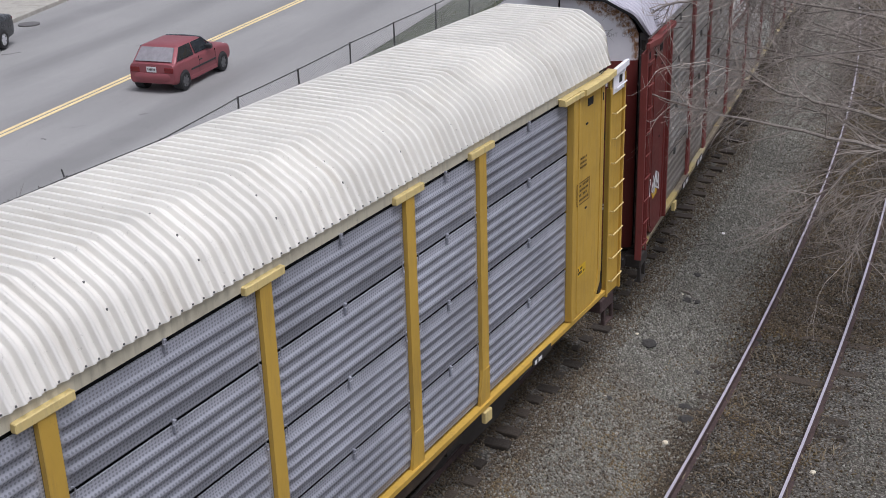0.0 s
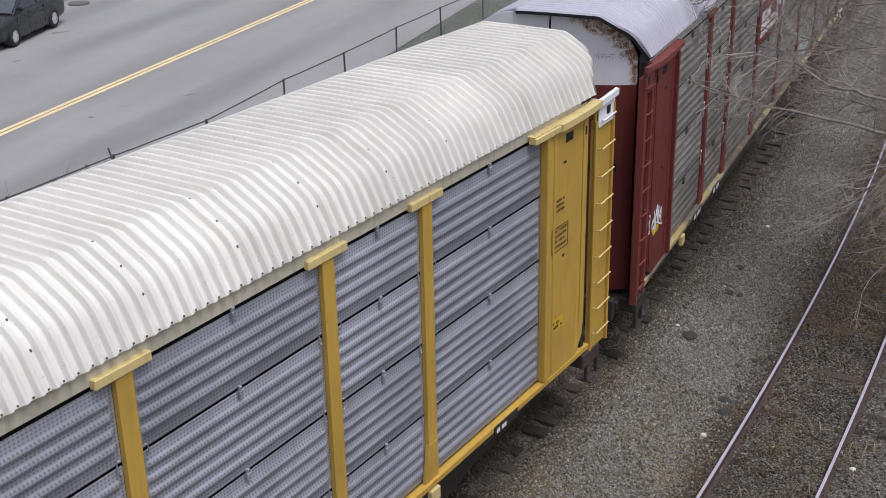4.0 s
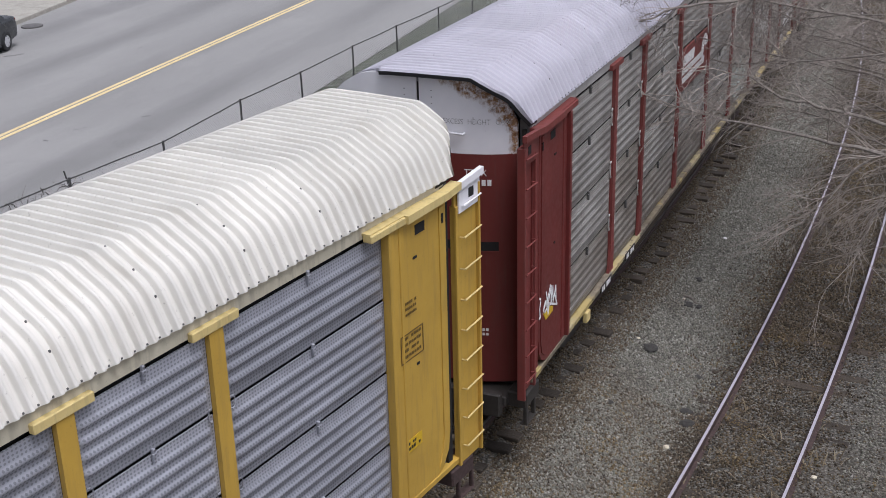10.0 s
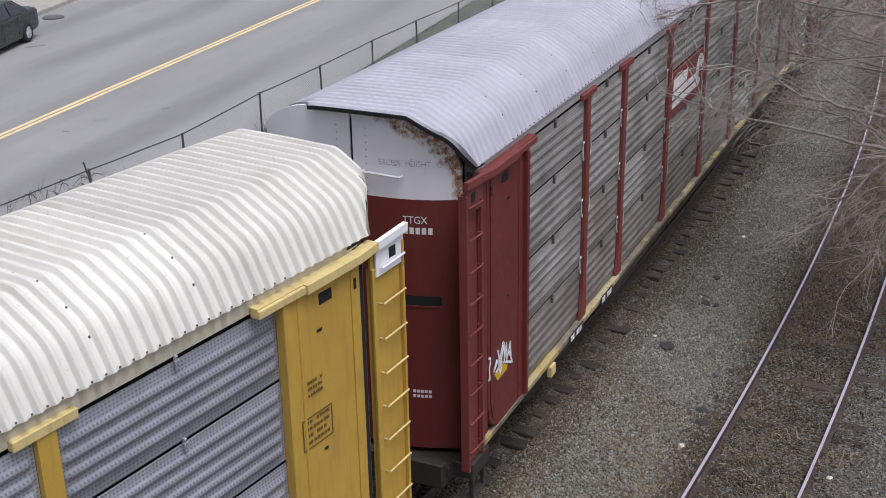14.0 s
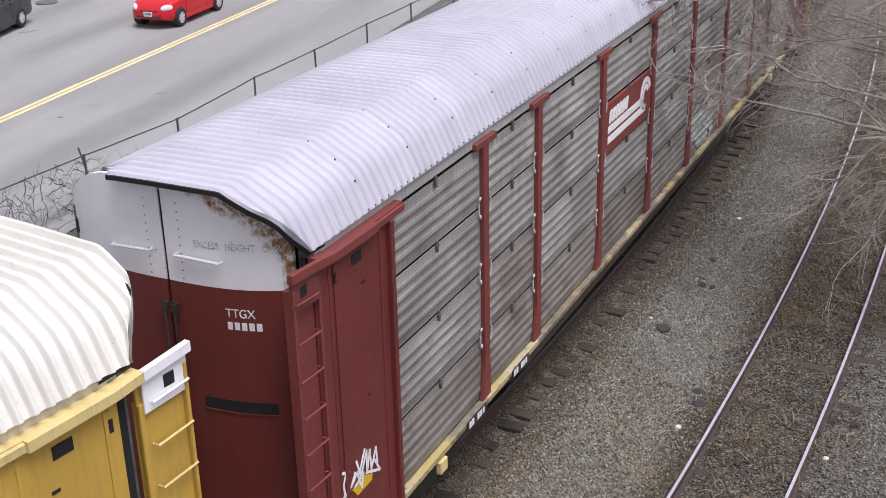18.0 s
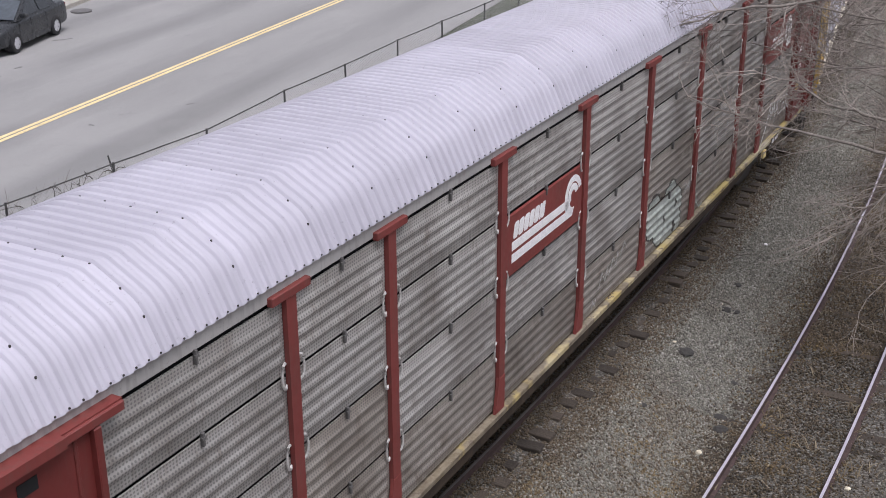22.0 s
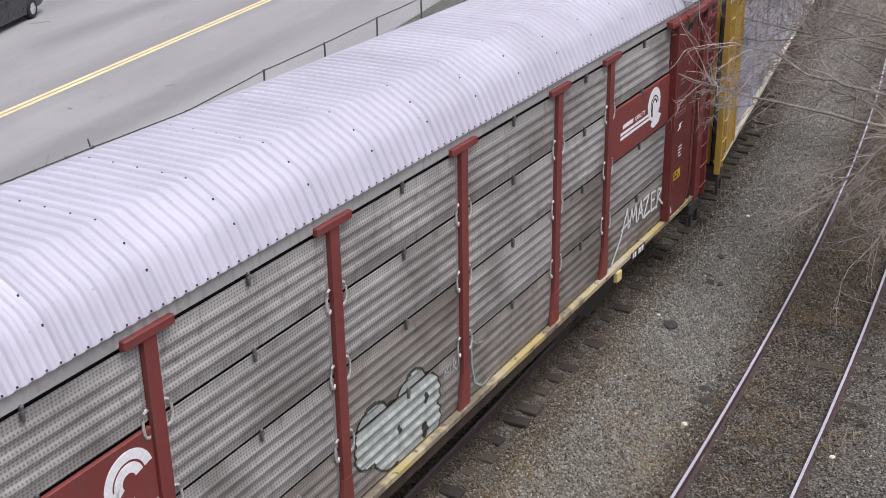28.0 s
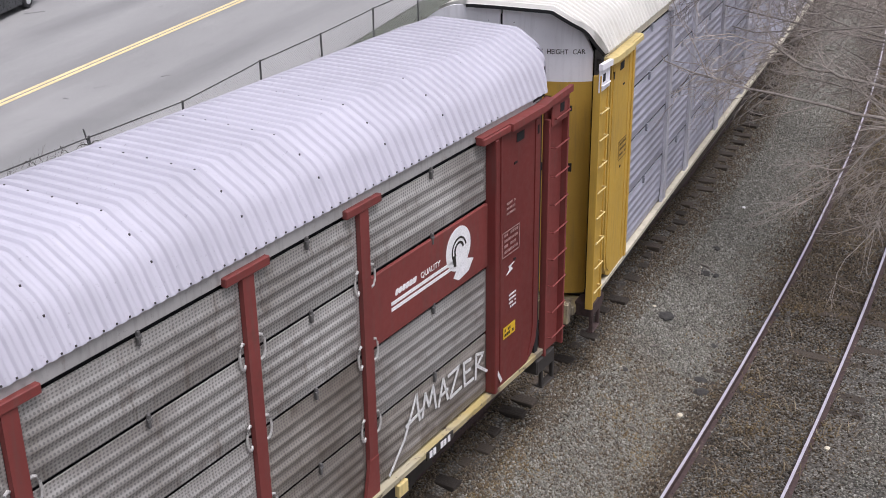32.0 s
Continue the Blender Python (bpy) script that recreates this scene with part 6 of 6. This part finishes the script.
def fallen_stick(a, b, r):
    """A crooked dead stick lying on the stones."""
    ob = thing("fallen_stick", "dark dead stick lying on the ballast", "stick", pose(*a, lay(*a) + 0.03))
    d = Vector((b[0] - a[0], b[1] - a[1], lay(*b) - lay(*a)))
    g = Bits()
    g.tube([(0, 0, 0), d * 0.35 + Vector((0.03, 0.02, 0.02)), d * 0.7 + Vector((-0.02, 0.03, 0.01)), d], [r, r * 0.9, r * 0.75, r * 0.4], 6)
    part("stem", g, M["twig_dark"], ob, smooth=True)
    g = Bits()
    g.tube([d * 0.4, d * 0.6 + Vector((0.06, 0.09, 0.03))], [r * 0.6, r * 0.3], 5)
    part("side_shoot", g, M["twig_dark"], ob)


for a, b, r in (((4.62, 21.84), (4.93, 21.64), 0.028), ((5.3, 23.9), (5.6, 24.1), 0.02), ((4.9, 24.6), (5.1, 24.3), 0.018), ((3.2, 18.6), (3.45, 18.75), 0.016), ((2.5, 16.3), (2.75, 16.2), 0.014)):
    fallen_stick(a, b, r)

# ---- the chain-link fence between track and road ----
FENCE = [(-14.9, 10.0), (-13.4, 12.6), (-11.8, 15.2), (-10.3, 17.9), (-8.78, 20.8), (-7.46, 23.27), (-6.08, 25.54), (-4.90, 28.86), (-3.67, 31.5), (-2.53, 34.5), (-1.33, 37.1), (-0.07, 39.7), (1.1, 42.5), (2.2, 45.3), (3.3, 48.2), (4.3, 51.2), (5.2, 54.3), (6.0, 57.4)]
FENCE_TOP = 2.44
fence = thing("chain_link_fence", "sagging grey chain-link fence along the road", "fence")
tops = []
rnd = random.Random(9)
for k, (x, y) in enumerate(FENCE):
    lean = (rnd.uniform(-0.03, 0.03), rnd.uniform(-0.03, 0.03))
    top = Vector((x + lean[0], y + lean[1], FENCE_TOP + 0.03 + rnd.uniform(-0.02, 0.02)))
    tops.append(top)
    b = Bits()
    b.tube([(x, y, lay(x, y) - 0.2), top + Vector((0, 0, 0.03))], 0.026, 8)
    part("fence_post", b, M["fence"], fence)
b = Bits()
b.tube([tops[5] + Vector((0.06, -0.02, -0.5)), tops[5] + Vector((-0.10, 0.03, 0.16))], [0.024, 0.018], 7)
part("broken_stake", b, M["fence"], fence, "broken stake leaning on a post")
for p, q in zip(tops, tops[1:]):
    b = Bits()
    mids = [p.lerp(q, t) - Vector((0, 0, 0.014 * 4 * t * (1 - t) * rnd.uniform(0.1, 1.0))) for t in (0, 0.25, 0.5, 0.75, 1)]
    b.tube(mids, 0.0145, 6)
    part("top_rail", b, M["fence"], fence)
    b = Bits()
    width = (q - p).length
    n = int(width / 0.075)
    low, high = ROAD_Z + 0.02, p.z
    for k in range(-int((high - low) / 0.075), n + 1):
        for s in (-1, 1):
            x0, x1 = k * 0.075, k * 0.075 + (high - low)
            t0, t1 = max(0.0, x0), min(width, x1)
            if t1 <= t0:
                continue
            za, zb = (t0 - x0), (t1 - x0)
            if s < 0:
                za, zb = (high - low) - za, (high - low) - zb
            a, c = p.lerp(q, t0 / width), p.lerp(q, t1 / width)
            b.tube([(a.x, a.y, low + za), (c.x, c.y, low + zb)], 0.0021, 3, False)
    part("wire_mesh", mesh_of("wire_mesh", b.v, b.f), M["wire"], fence)

# ---- bare trees, vines and weeds ----
def wander(rnd, start, d, length, bend, sag=0.0, steps=5):
    pts, p, d = [Vector(start)], Vector(start), Vector(d).normalized()
    for k in range(steps):
        d = (d + Vector((rnd.uniform(-bend, bend), rnd.uniform(-bend, bend), rnd.uniform(-bend, bend) - sag))).normalized()
        p = p + d * (length / steps)
        pts.append(p.copy())
    return pts


def twigs(b, rnd, pts, r, length, count, level, spread=0.9, sag=0.03):
    """Side shoots along a stem, each with shoots of its own."""
    for _ in range(count):
        t = rnd.uniform(0.15, 1.0) * (len(pts) - 1)
        i = min(int(t), len(pts) - 2)
        base = pts[i].lerp(pts[i + 1], t - i)
        along = (pts[i + 1] - pts[i]).normalized()
        d = along + Vector((rnd.uniform(-spread, spread), rnd.uniform(-spread, spread), rnd.uniform(-spread, spread)))
        ln = length * rnd.uniform(0.5, 1.2)
        q = wander(rnd, base, d, ln, 0.28, sag, 5)
        b.tube(q, [r, r * 0.85, r * 0.7, r * 0.55, r * 0.4, r * 0.25], 4 if level else 3, False)
        if level:
            twigs(b, rnd, q, r * 0.55, length * 0.55, rnd.randint(2, 4), level - 1, spread, sag)


def bare_tree(label, base, top, limbs, seed, shoots, shoot_len):
    rnd = random.Random(seed)
    tree = thing("bare_tree", label, "tree", pose(*base))
    home = Matrix.Translation(-Vector(base))
    b = Bits()
    base, top = Vector(base), Vector(top)
    trunk = [base + Vector((0, 0, -0.3)), base.lerp(top, 0.3) + Vector((0.1, -0.1, 0)), base.lerp(top, 0.65) + Vector((-0.1, 0.1, 0)), top]
    b.tube(trunk, [0.20, 0.16, 0.12, 0.05], 10)
    b.v = [tuple(home @ Vector(v)) for v in b.v]
    part("trunk", b, M["bark"], tree, smooth=True)
    small = Bits()
    for pts, r in limbs:
        pts = [Vector(p) for p in pts]
        fine = []
        for a, c in zip(pts, pts[1:]):
            for t in (0, 0.33, 0.66):
                fine.append(a.lerp(c, t) + Vector((rnd.uniform(-0.04, 0.04), rnd.uniform(-0.04, 0.04), rnd.uniform(-0.04, 0.04))))
        fine.append(pts[-1])
        b = Bits()
        b.tube(fine, [r * (1 - 0.78 * k / (len(fine) - 1)) for k in range(len(fine))], 6)
        b.v = [tuple(home @ Vector(v)) for v in b.v]
        part("limb", b, M["bark"], tree, smooth=True)
        twigs(small, rnd, fine, max(0.009, r * 0.26), shoot_len, shoots, 2)
    small.v = [tuple(home @ Vector(v)) for v in small.v]
    tagged(part("twig_spray", mesh_of("twig_spray", small.v, small.f), M["twig"], tree), kind="stuff")
    return tree


canopy_rnd = random.Random(5)
CANOPY = []
for k in range(20):
    a = Vector((canopy_rnd.uniform(4.4, 8.6), canopy_rnd.uniform(21.5, 30.0), canopy_rnd.uniform(3.4, 6.6)))
    root = Vector((10.3, 18.9, canopy_rnd.uniform(2.6, 6.8)))
    CANOPY.append(([root, root.lerp(a, 0.4) + Vector((0, 0, canopy_rnd.uniform(-0.3, 0.5))), root.lerp(a, 0.7) + Vector((0, 0, canopy_rnd.uniform(-0.2, 0.4))), a], 0.03))


pale_tree = bare_tree("leafless tree with long pale limbs over the siding", (10.6, 18.6, 0.3), (10.2, 19.0, 8.2),
          [([(10.4, 18.8, 3.2), (8.8, 19.3, 3.5), (7.42, 19.67, 3.74), (6.22, 20.13, 3.91), (4.85, 20.58, 4.16), (3.52, 20.96, 4.54)], 0.050),
           ([(10.4, 18.8, 3.9), (8.8, 19.5, 4.05), (7.42, 19.82, 4.22), (6.4, 20.23, 4.42), (5.86, 20.44, 4.58), (5.31, 20.67, 4.88), (4.57, 20.88, 5.04)], 0.042),
           ([(8.6, 19.3, 3.6), (7.42, 19.69, 3.8), (6.84, 19.73, 3.31), (6.31, 19.69, 2.72), (5.76, 19.67, 2.23)], 0.034),
           ([(10.3, 18.9, 2.6), (8.4, 19.3, 3.3), (7.42, 19.44, 3.1), (7.08, 19.28, 2.35), (6.99, 19.16, 1.99)], 0.026),
           ([(10.3, 18.9, 6.6), (8.0, 19.9, 6.5), (5.9, 20.8, 6.3), (4.55, 21.12, 6.07), (3.9, 21.22, 5.95), (3.23, 21.27, 5.63), (2.69, 21.34, 5.6)], 0.040),
           ([(10.3, 18.9, 5.6), (8.4, 20.4, 5.6), (7.0, 21.6, 5.7), (5.7, 22.6, 5.9), (4.7, 23.4, 6.2)], 0.036)] + CANOPY, 31, 20, 1.35)
bare_tree("tangled leafless tree beside the far rails", (12.6, 28.5, 0.5), (11.8, 28.6, 9.0),
          [([(12.0, 28.5, 3.0), (10.4, 28.7, 4.0), (9.0, 28.8, 4.8), (7.9, 29.0, 5.2)], 0.05),
           ([(12.0, 28.5, 4.0), (10.6, 29.4, 4.6), (9.3, 30.1, 5.2), (8.2, 30.6, 5.4)], 0.05),
           ([(12.0, 28.5, 2.2), (10.8, 29.0, 2.8), (9.6, 29.4, 3.3), (8.6, 29.8, 3.6)], 0.04),
           ([(12.0, 28.5, 5.2), (10.3, 28.2, 5.8), (8.9, 27.8, 6.3), (7.4, 27.6, 6.4)], 0.045),
           ([(12.0, 28.5, 3.4), (10.9, 27.2, 3.9), (9.7, 26.2, 4.3), (8.5, 25.4, 4.6)], 0.045)], 47, 30, 1.6)


def shoots(tree, rnd, origins, way, jitter, length, r, count, level, material, sag=0.02):
    """Thin shoots from given origins, all leaning one way, with side twigs of their own."""
    home = Matrix.Translation(-tree.location)
    b = Bits()
    for _ in range(count):
        lo, hi = rnd.choice(origins)
        base = Vector([rnd.uniform(p, q) for p, q in zip(lo, hi)])
        d = Vector(way) + Vector([rnd.uniform(-jitter, jitter) for _ in range(3)])
        pts = wander(rnd, base, d, length * rnd.uniform(0.5, 1.2), 0.22, sag, 6)
        b.tube(pts, [r, r * 0.9, r * 0.8, r * 0.65, r * 0.5, r * 0.4, r * 0.25], 3, False)
        twigs(b, rnd, pts, r * 0.6, length * 0.38, 5, level, 0.8, sag)
    b.v = [tuple(home @ Vector(v)) for v in b.v]
    return tagged(part("twig_spray", mesh_of("twig_spray", b.v, b.f), material, tree), kind="stuff")


rnd = random.Random(61)
shoots(pale_tree, rnd, [((4.9, 20.4, 4.0), (5.6, 20.7, 4.3)), ((5.1, 20.5, 4.6), (5.8, 20.8, 4.9)), ((4.6, 20.6, 4.1), (5.0, 20.8, 4.3))], (-0.9, 0.1, -0.1), 0.85, 0.8, 0.008, 40, 1, M["twig"])
shoots(pale_tree, rnd, [((6.2, 19.6, 2.6), (7.2, 19.9, 3.9)), ((6.8, 19.2, 2.2), (7.6, 19.6, 3.3))], (-0.7, 0.1, -0.7), 0.6, 1.0, 0.007, 24, 1, M["twig"])
shoots(pale_tree, rnd, [((2.8, 21.2, 5.5), (4.6, 21.4, 6.2))], (-0.6, 0.0, -0.15), 0.6, 0.9, 0.006, 26, 1, M["twig_dark"])
dark_tree = bare_tree("dark thin tree with drooping shoots over the rails", (11.4, 24.4, 0.5), (9.8, 23.8, 9.2),
                      [([(10.2, 23.9, 7.0), (8.6, 23.4, 7.3), (7.2, 22.8, 7.2), (6.0, 22.3, 6.9)], 0.045),
                       ([(10.0, 23.9, 7.9), (8.4, 24.4, 7.9), (6.9, 24.9, 7.4), (5.6, 25.3, 6.6)], 0.045),
                       ([(10.6, 24.1, 4.6), (9.4, 23.6, 4.7), (8.3, 23.0, 4.6), (7.4, 22.6, 4.2)], 0.03)], 53, 6, 1.3)
shoots(dark_tree, rnd, [((6.0, 21.8, 6.0), (7.6, 23.2, 7.1)), ((6.6, 24.6, 6.0), (8.0, 25.4, 7.2))], (-0.62, -0.1, -0.8), 0.38, 2.0, 0.007, 60, 1, M["twig_dark"], -0.03)
shoots(dark_tree, rnd, [((7.0, 22.2, 2.4), (8.6, 23.4, 4.7))], (-0.9, 0.0, -0.35), 0.5, 1.4, 0.005, 24, 1, M["twig_dark"], 0.04)


def brush(name, label, spots, seed, material, height, stems, category="shrub"):
    rnd = random.Random(seed)
    b = Bits()
    for x, y, z in spots:
        for _ in range(stems):
            d = Vector((rnd.uniform(-0.7, 0.7), rnd.uniform(-0.7, 0.7), 1))
            pts = wander(rnd, (x + rnd.uniform(-0.4, 0.4), y + rnd.uniform(-0.4, 0.4), z - 0.05), d, height * rnd.uniform(0.5, 1.2), 0.3, 0.02, 5)
            b.tube(pts, [0.009, 0.008, 0.006, 0.005, 0.004, 0.002], 3, False)
            twigs(b, rnd, pts, 0.004, height * 0.4, 3, 0, 1.1, 0.0)
    ob = new(name, mesh_of(name, b.v, b.f))
    ob.data.materials.append(material)
    return tagged(ob, label, category, kind="stuff")


rnd = random.Random(77)
spots = []
for k in range(34):
    t = k / 33 * 5.6
    i = int(t)
    p = Vector((*FENCE[i], 0)).lerp(Vector((*FENCE[i + 1], 0)), t - i)
    spots.append((p.x + rnd.uniform(-0.1, 0.35), p.y + rnd.uniform(-0.2, 0.1), ROAD_Z))
brush("fence_vines", "dark leafless vines tangled in the fence", spots, 5, M["twig_dark"], 1.15, 5, "vine")
b = Bits()
for _ in range(190):
    t = 2.6 + 2.5 * rnd.random() ** 1.1
    i = int(t)
    a, c = Vector((*FENCE[i], 0)), Vector((*FENCE[i + 1], 0))
    p, along = a.lerp(c, t - i), (c - a).normalized()
    p.z = FENCE_TOP - abs(rnd.gauss(0.0, 0.55)) - 0.1
    d = along * rnd.choice((-1, 1)) + Vector((0, 0, rnd.uniform(-0.3, 1.6)))
    stem = wander(rnd, p, d, rnd.uniform(0.25, 0.75), 0.55, 0.03, 6)
    for q in stem:
        off = (q - p) - along * (q - p).dot(along)
        q -= Vector((off.x, off.y, 0)) * 0.8
        q.z = min(q.z, FENCE_TOP + rnd.uniform(-0.06, 0.08))
    r = rnd.uniform(0.004, 0.009)
    b.tube(stem, [r, r, r * 0.9, r * 0.8, r * 0.65, r * 0.5, r * 0.3], 4, False)
    twigs(b, rnd, stem, r * 0.5, 0.11, 5, 0, 1.2, 0.0)
vine = new("fence_vines", mesh_of("fence_vines", b.v, b.f))
vine.data.materials.append(M["vine"])
tagged(vine, "dry black vine stems woven through the fence wires", "vine", kind="stuff")
brush("fence_weeds", "dry weed stalks at the fence", [(x + rnd.uniform(-0.2, 0.2), y, ROAD_Z) for x, y in FENCE[5:14] for _ in range(2)], 6, M["twig_dark"], 0.7, 2, "weed")
brush("trackside_brush", "low leafless brush beside the siding", [tuple(on_track(s, 7.2 + rnd.uniform(0, 2.0), 0.0)) for s in [14 + 1.3 * k for k in range(26)]], 8, M["twig"], 1.3, 5)


def tufts(name, label, spots, seed, material, size, blades):
    rng = random.Random(seed)
    v, f = [], []
    for x, y, z in spots:
        for _ in range(blades):
            a, ln = rng.uniform(0, 6.283), size * rng.uniform(0.5, 1.3)
            bx, by = x + rng.uniform(-0.16, 0.16), y + rng.uniform(-0.16, 0.16)
            dx, dy, w = math.cos(a), math.sin(a), 0.006 + 0.006 * rng.random()
            up = rng.uniform(0.3, 1.0)
            k = len(v)
            v += [(bx - dy * w, by + dx * w, z - 0.02), (bx + dy * w, by - dx * w, z - 0.02), (bx + dx * ln * 0.5 + dy * w, by + dy * ln * 0.5 - dx * w, z + ln * up * 0.6), (bx + dx * ln * 0.5 - dy * w, by + dy * ln * 0.5 + dx * w, z + ln * up * 0.6), (bx + dx * ln, by + dy * ln, z + ln * up * 0.75)]
            f += [(k, k + 1, k + 2, k + 3), (k + 3, k + 2, k + 4)]
    ob = new(name, mesh_of(name, v, f))
    ob.data.materials.append(material)
    return tagged(ob, label, "grass", kind="stuff")


spots = []
for _ in range(190):
    p = on_track(rnd.uniform(4, 50), rnd.choice((SIDING, SIDING, SIDING + 2.6)) + rnd.gauss(0, 0.5))
    spots.append((p.x, p.y, lay(p.x, p.y)))
tufts("dead_grass", "flattened dead straw among the siding rails", spots, 3, M["straw"], 0.22, 9)
spots = []
for _ in range(1100):
    p = on_track(rnd.uniform(6, 60), rnd.uniform(-8.9, -3.2))
    spots.append((p.x, p.y, lay(p.x, p.y)))
tufts("bank_weeds", "grey-green winter weeds on the bank", spots, 4, M["weed"], 0.32, 16)
spots = []
for _ in range(900):
    p = on_track(rnd.uniform(16, 58), 6.5 + abs(rnd.gauss(0, 1.6)))
    spots.append((p.x, p.y, lay(p.x, p.y)))
tufts("leaf_litter", "dark fallen twigs and leaves beside the siding", spots, 14, M["twig"], 0.45, 10)
brush("bank_brush", "dark leafless thicket on the bank", [tuple(on_track(s, 7.8 + rnd.uniform(0, 3.5), 0.1)) for s in [24 + 0.8 * k for k in range(44)]], 18, M["twig_dark"], 2.0, 6)


# ---- what moves ----
TRAVEL = (26.70, 26.09, 25.48, 24.87, 24.26, 23.69, 23.18, 22.70, 22.23, 21.77, 21.33, 20.87, 20.36, 19.79, 19.16, 18.44, 17.62, 16.74, 15.79, 14.73,
          13.59, 12.41, 11.18, 9.86, 8.51, 7.00, 5.48, 3.87, 2.17, 0.42, -1.35, -3.16, -4.97)   # the maroon car's middle along the track, second by second
COUPLED = 28.30


def railcar_pose(s):
    a, b = on_track(s - 9.75), on_track(s + 9.75)
    d = b - a
    mid = (a + b) / 2
    return pose(mid.x, mid.y, RISE, 0, 0, math.degrees(math.atan2(d.y, d.x)))


def roll_rows(start):
    """Turns of a wheelset of 0.455 m radius; it rolls towards -x."""
    rows, quarter = [], 4
    for k in range(32 * quarter + 1):
        t = k / quarter
        i = min(31, int(t))
        s = TRAVEL[i] + (TRAVEL[i + 1] - TRAVEL[i]) * (t - i)
        rows.append((t, start @ pose(0, 0, 0, 0, math.degrees((s - TRAVEL[0]) / 0.455), 0)))
    return rows


def motions():
    for car, ahead in ((red_car, 0.0), (last_car, COUPLED)):
        walk(car, [(t, railcar_pose(s + 0.17 + ahead)) for t, s in enumerate(TRAVEL)])
    # the slack in the couplings opens as the train gathers speed
    walk(front_car, [(t, railcar_pose(s + 0.15 - COUPLED - 0.018 * min(t, 18))) for t, s in enumerate(TRAVEL)])
    for car, ws in WHEELS:
        walk(ws, roll_rows(ws.matrix_basis.copy()))
    for vehicle, rows in DRIVES:
        walk(vehicle, rows)


motions()
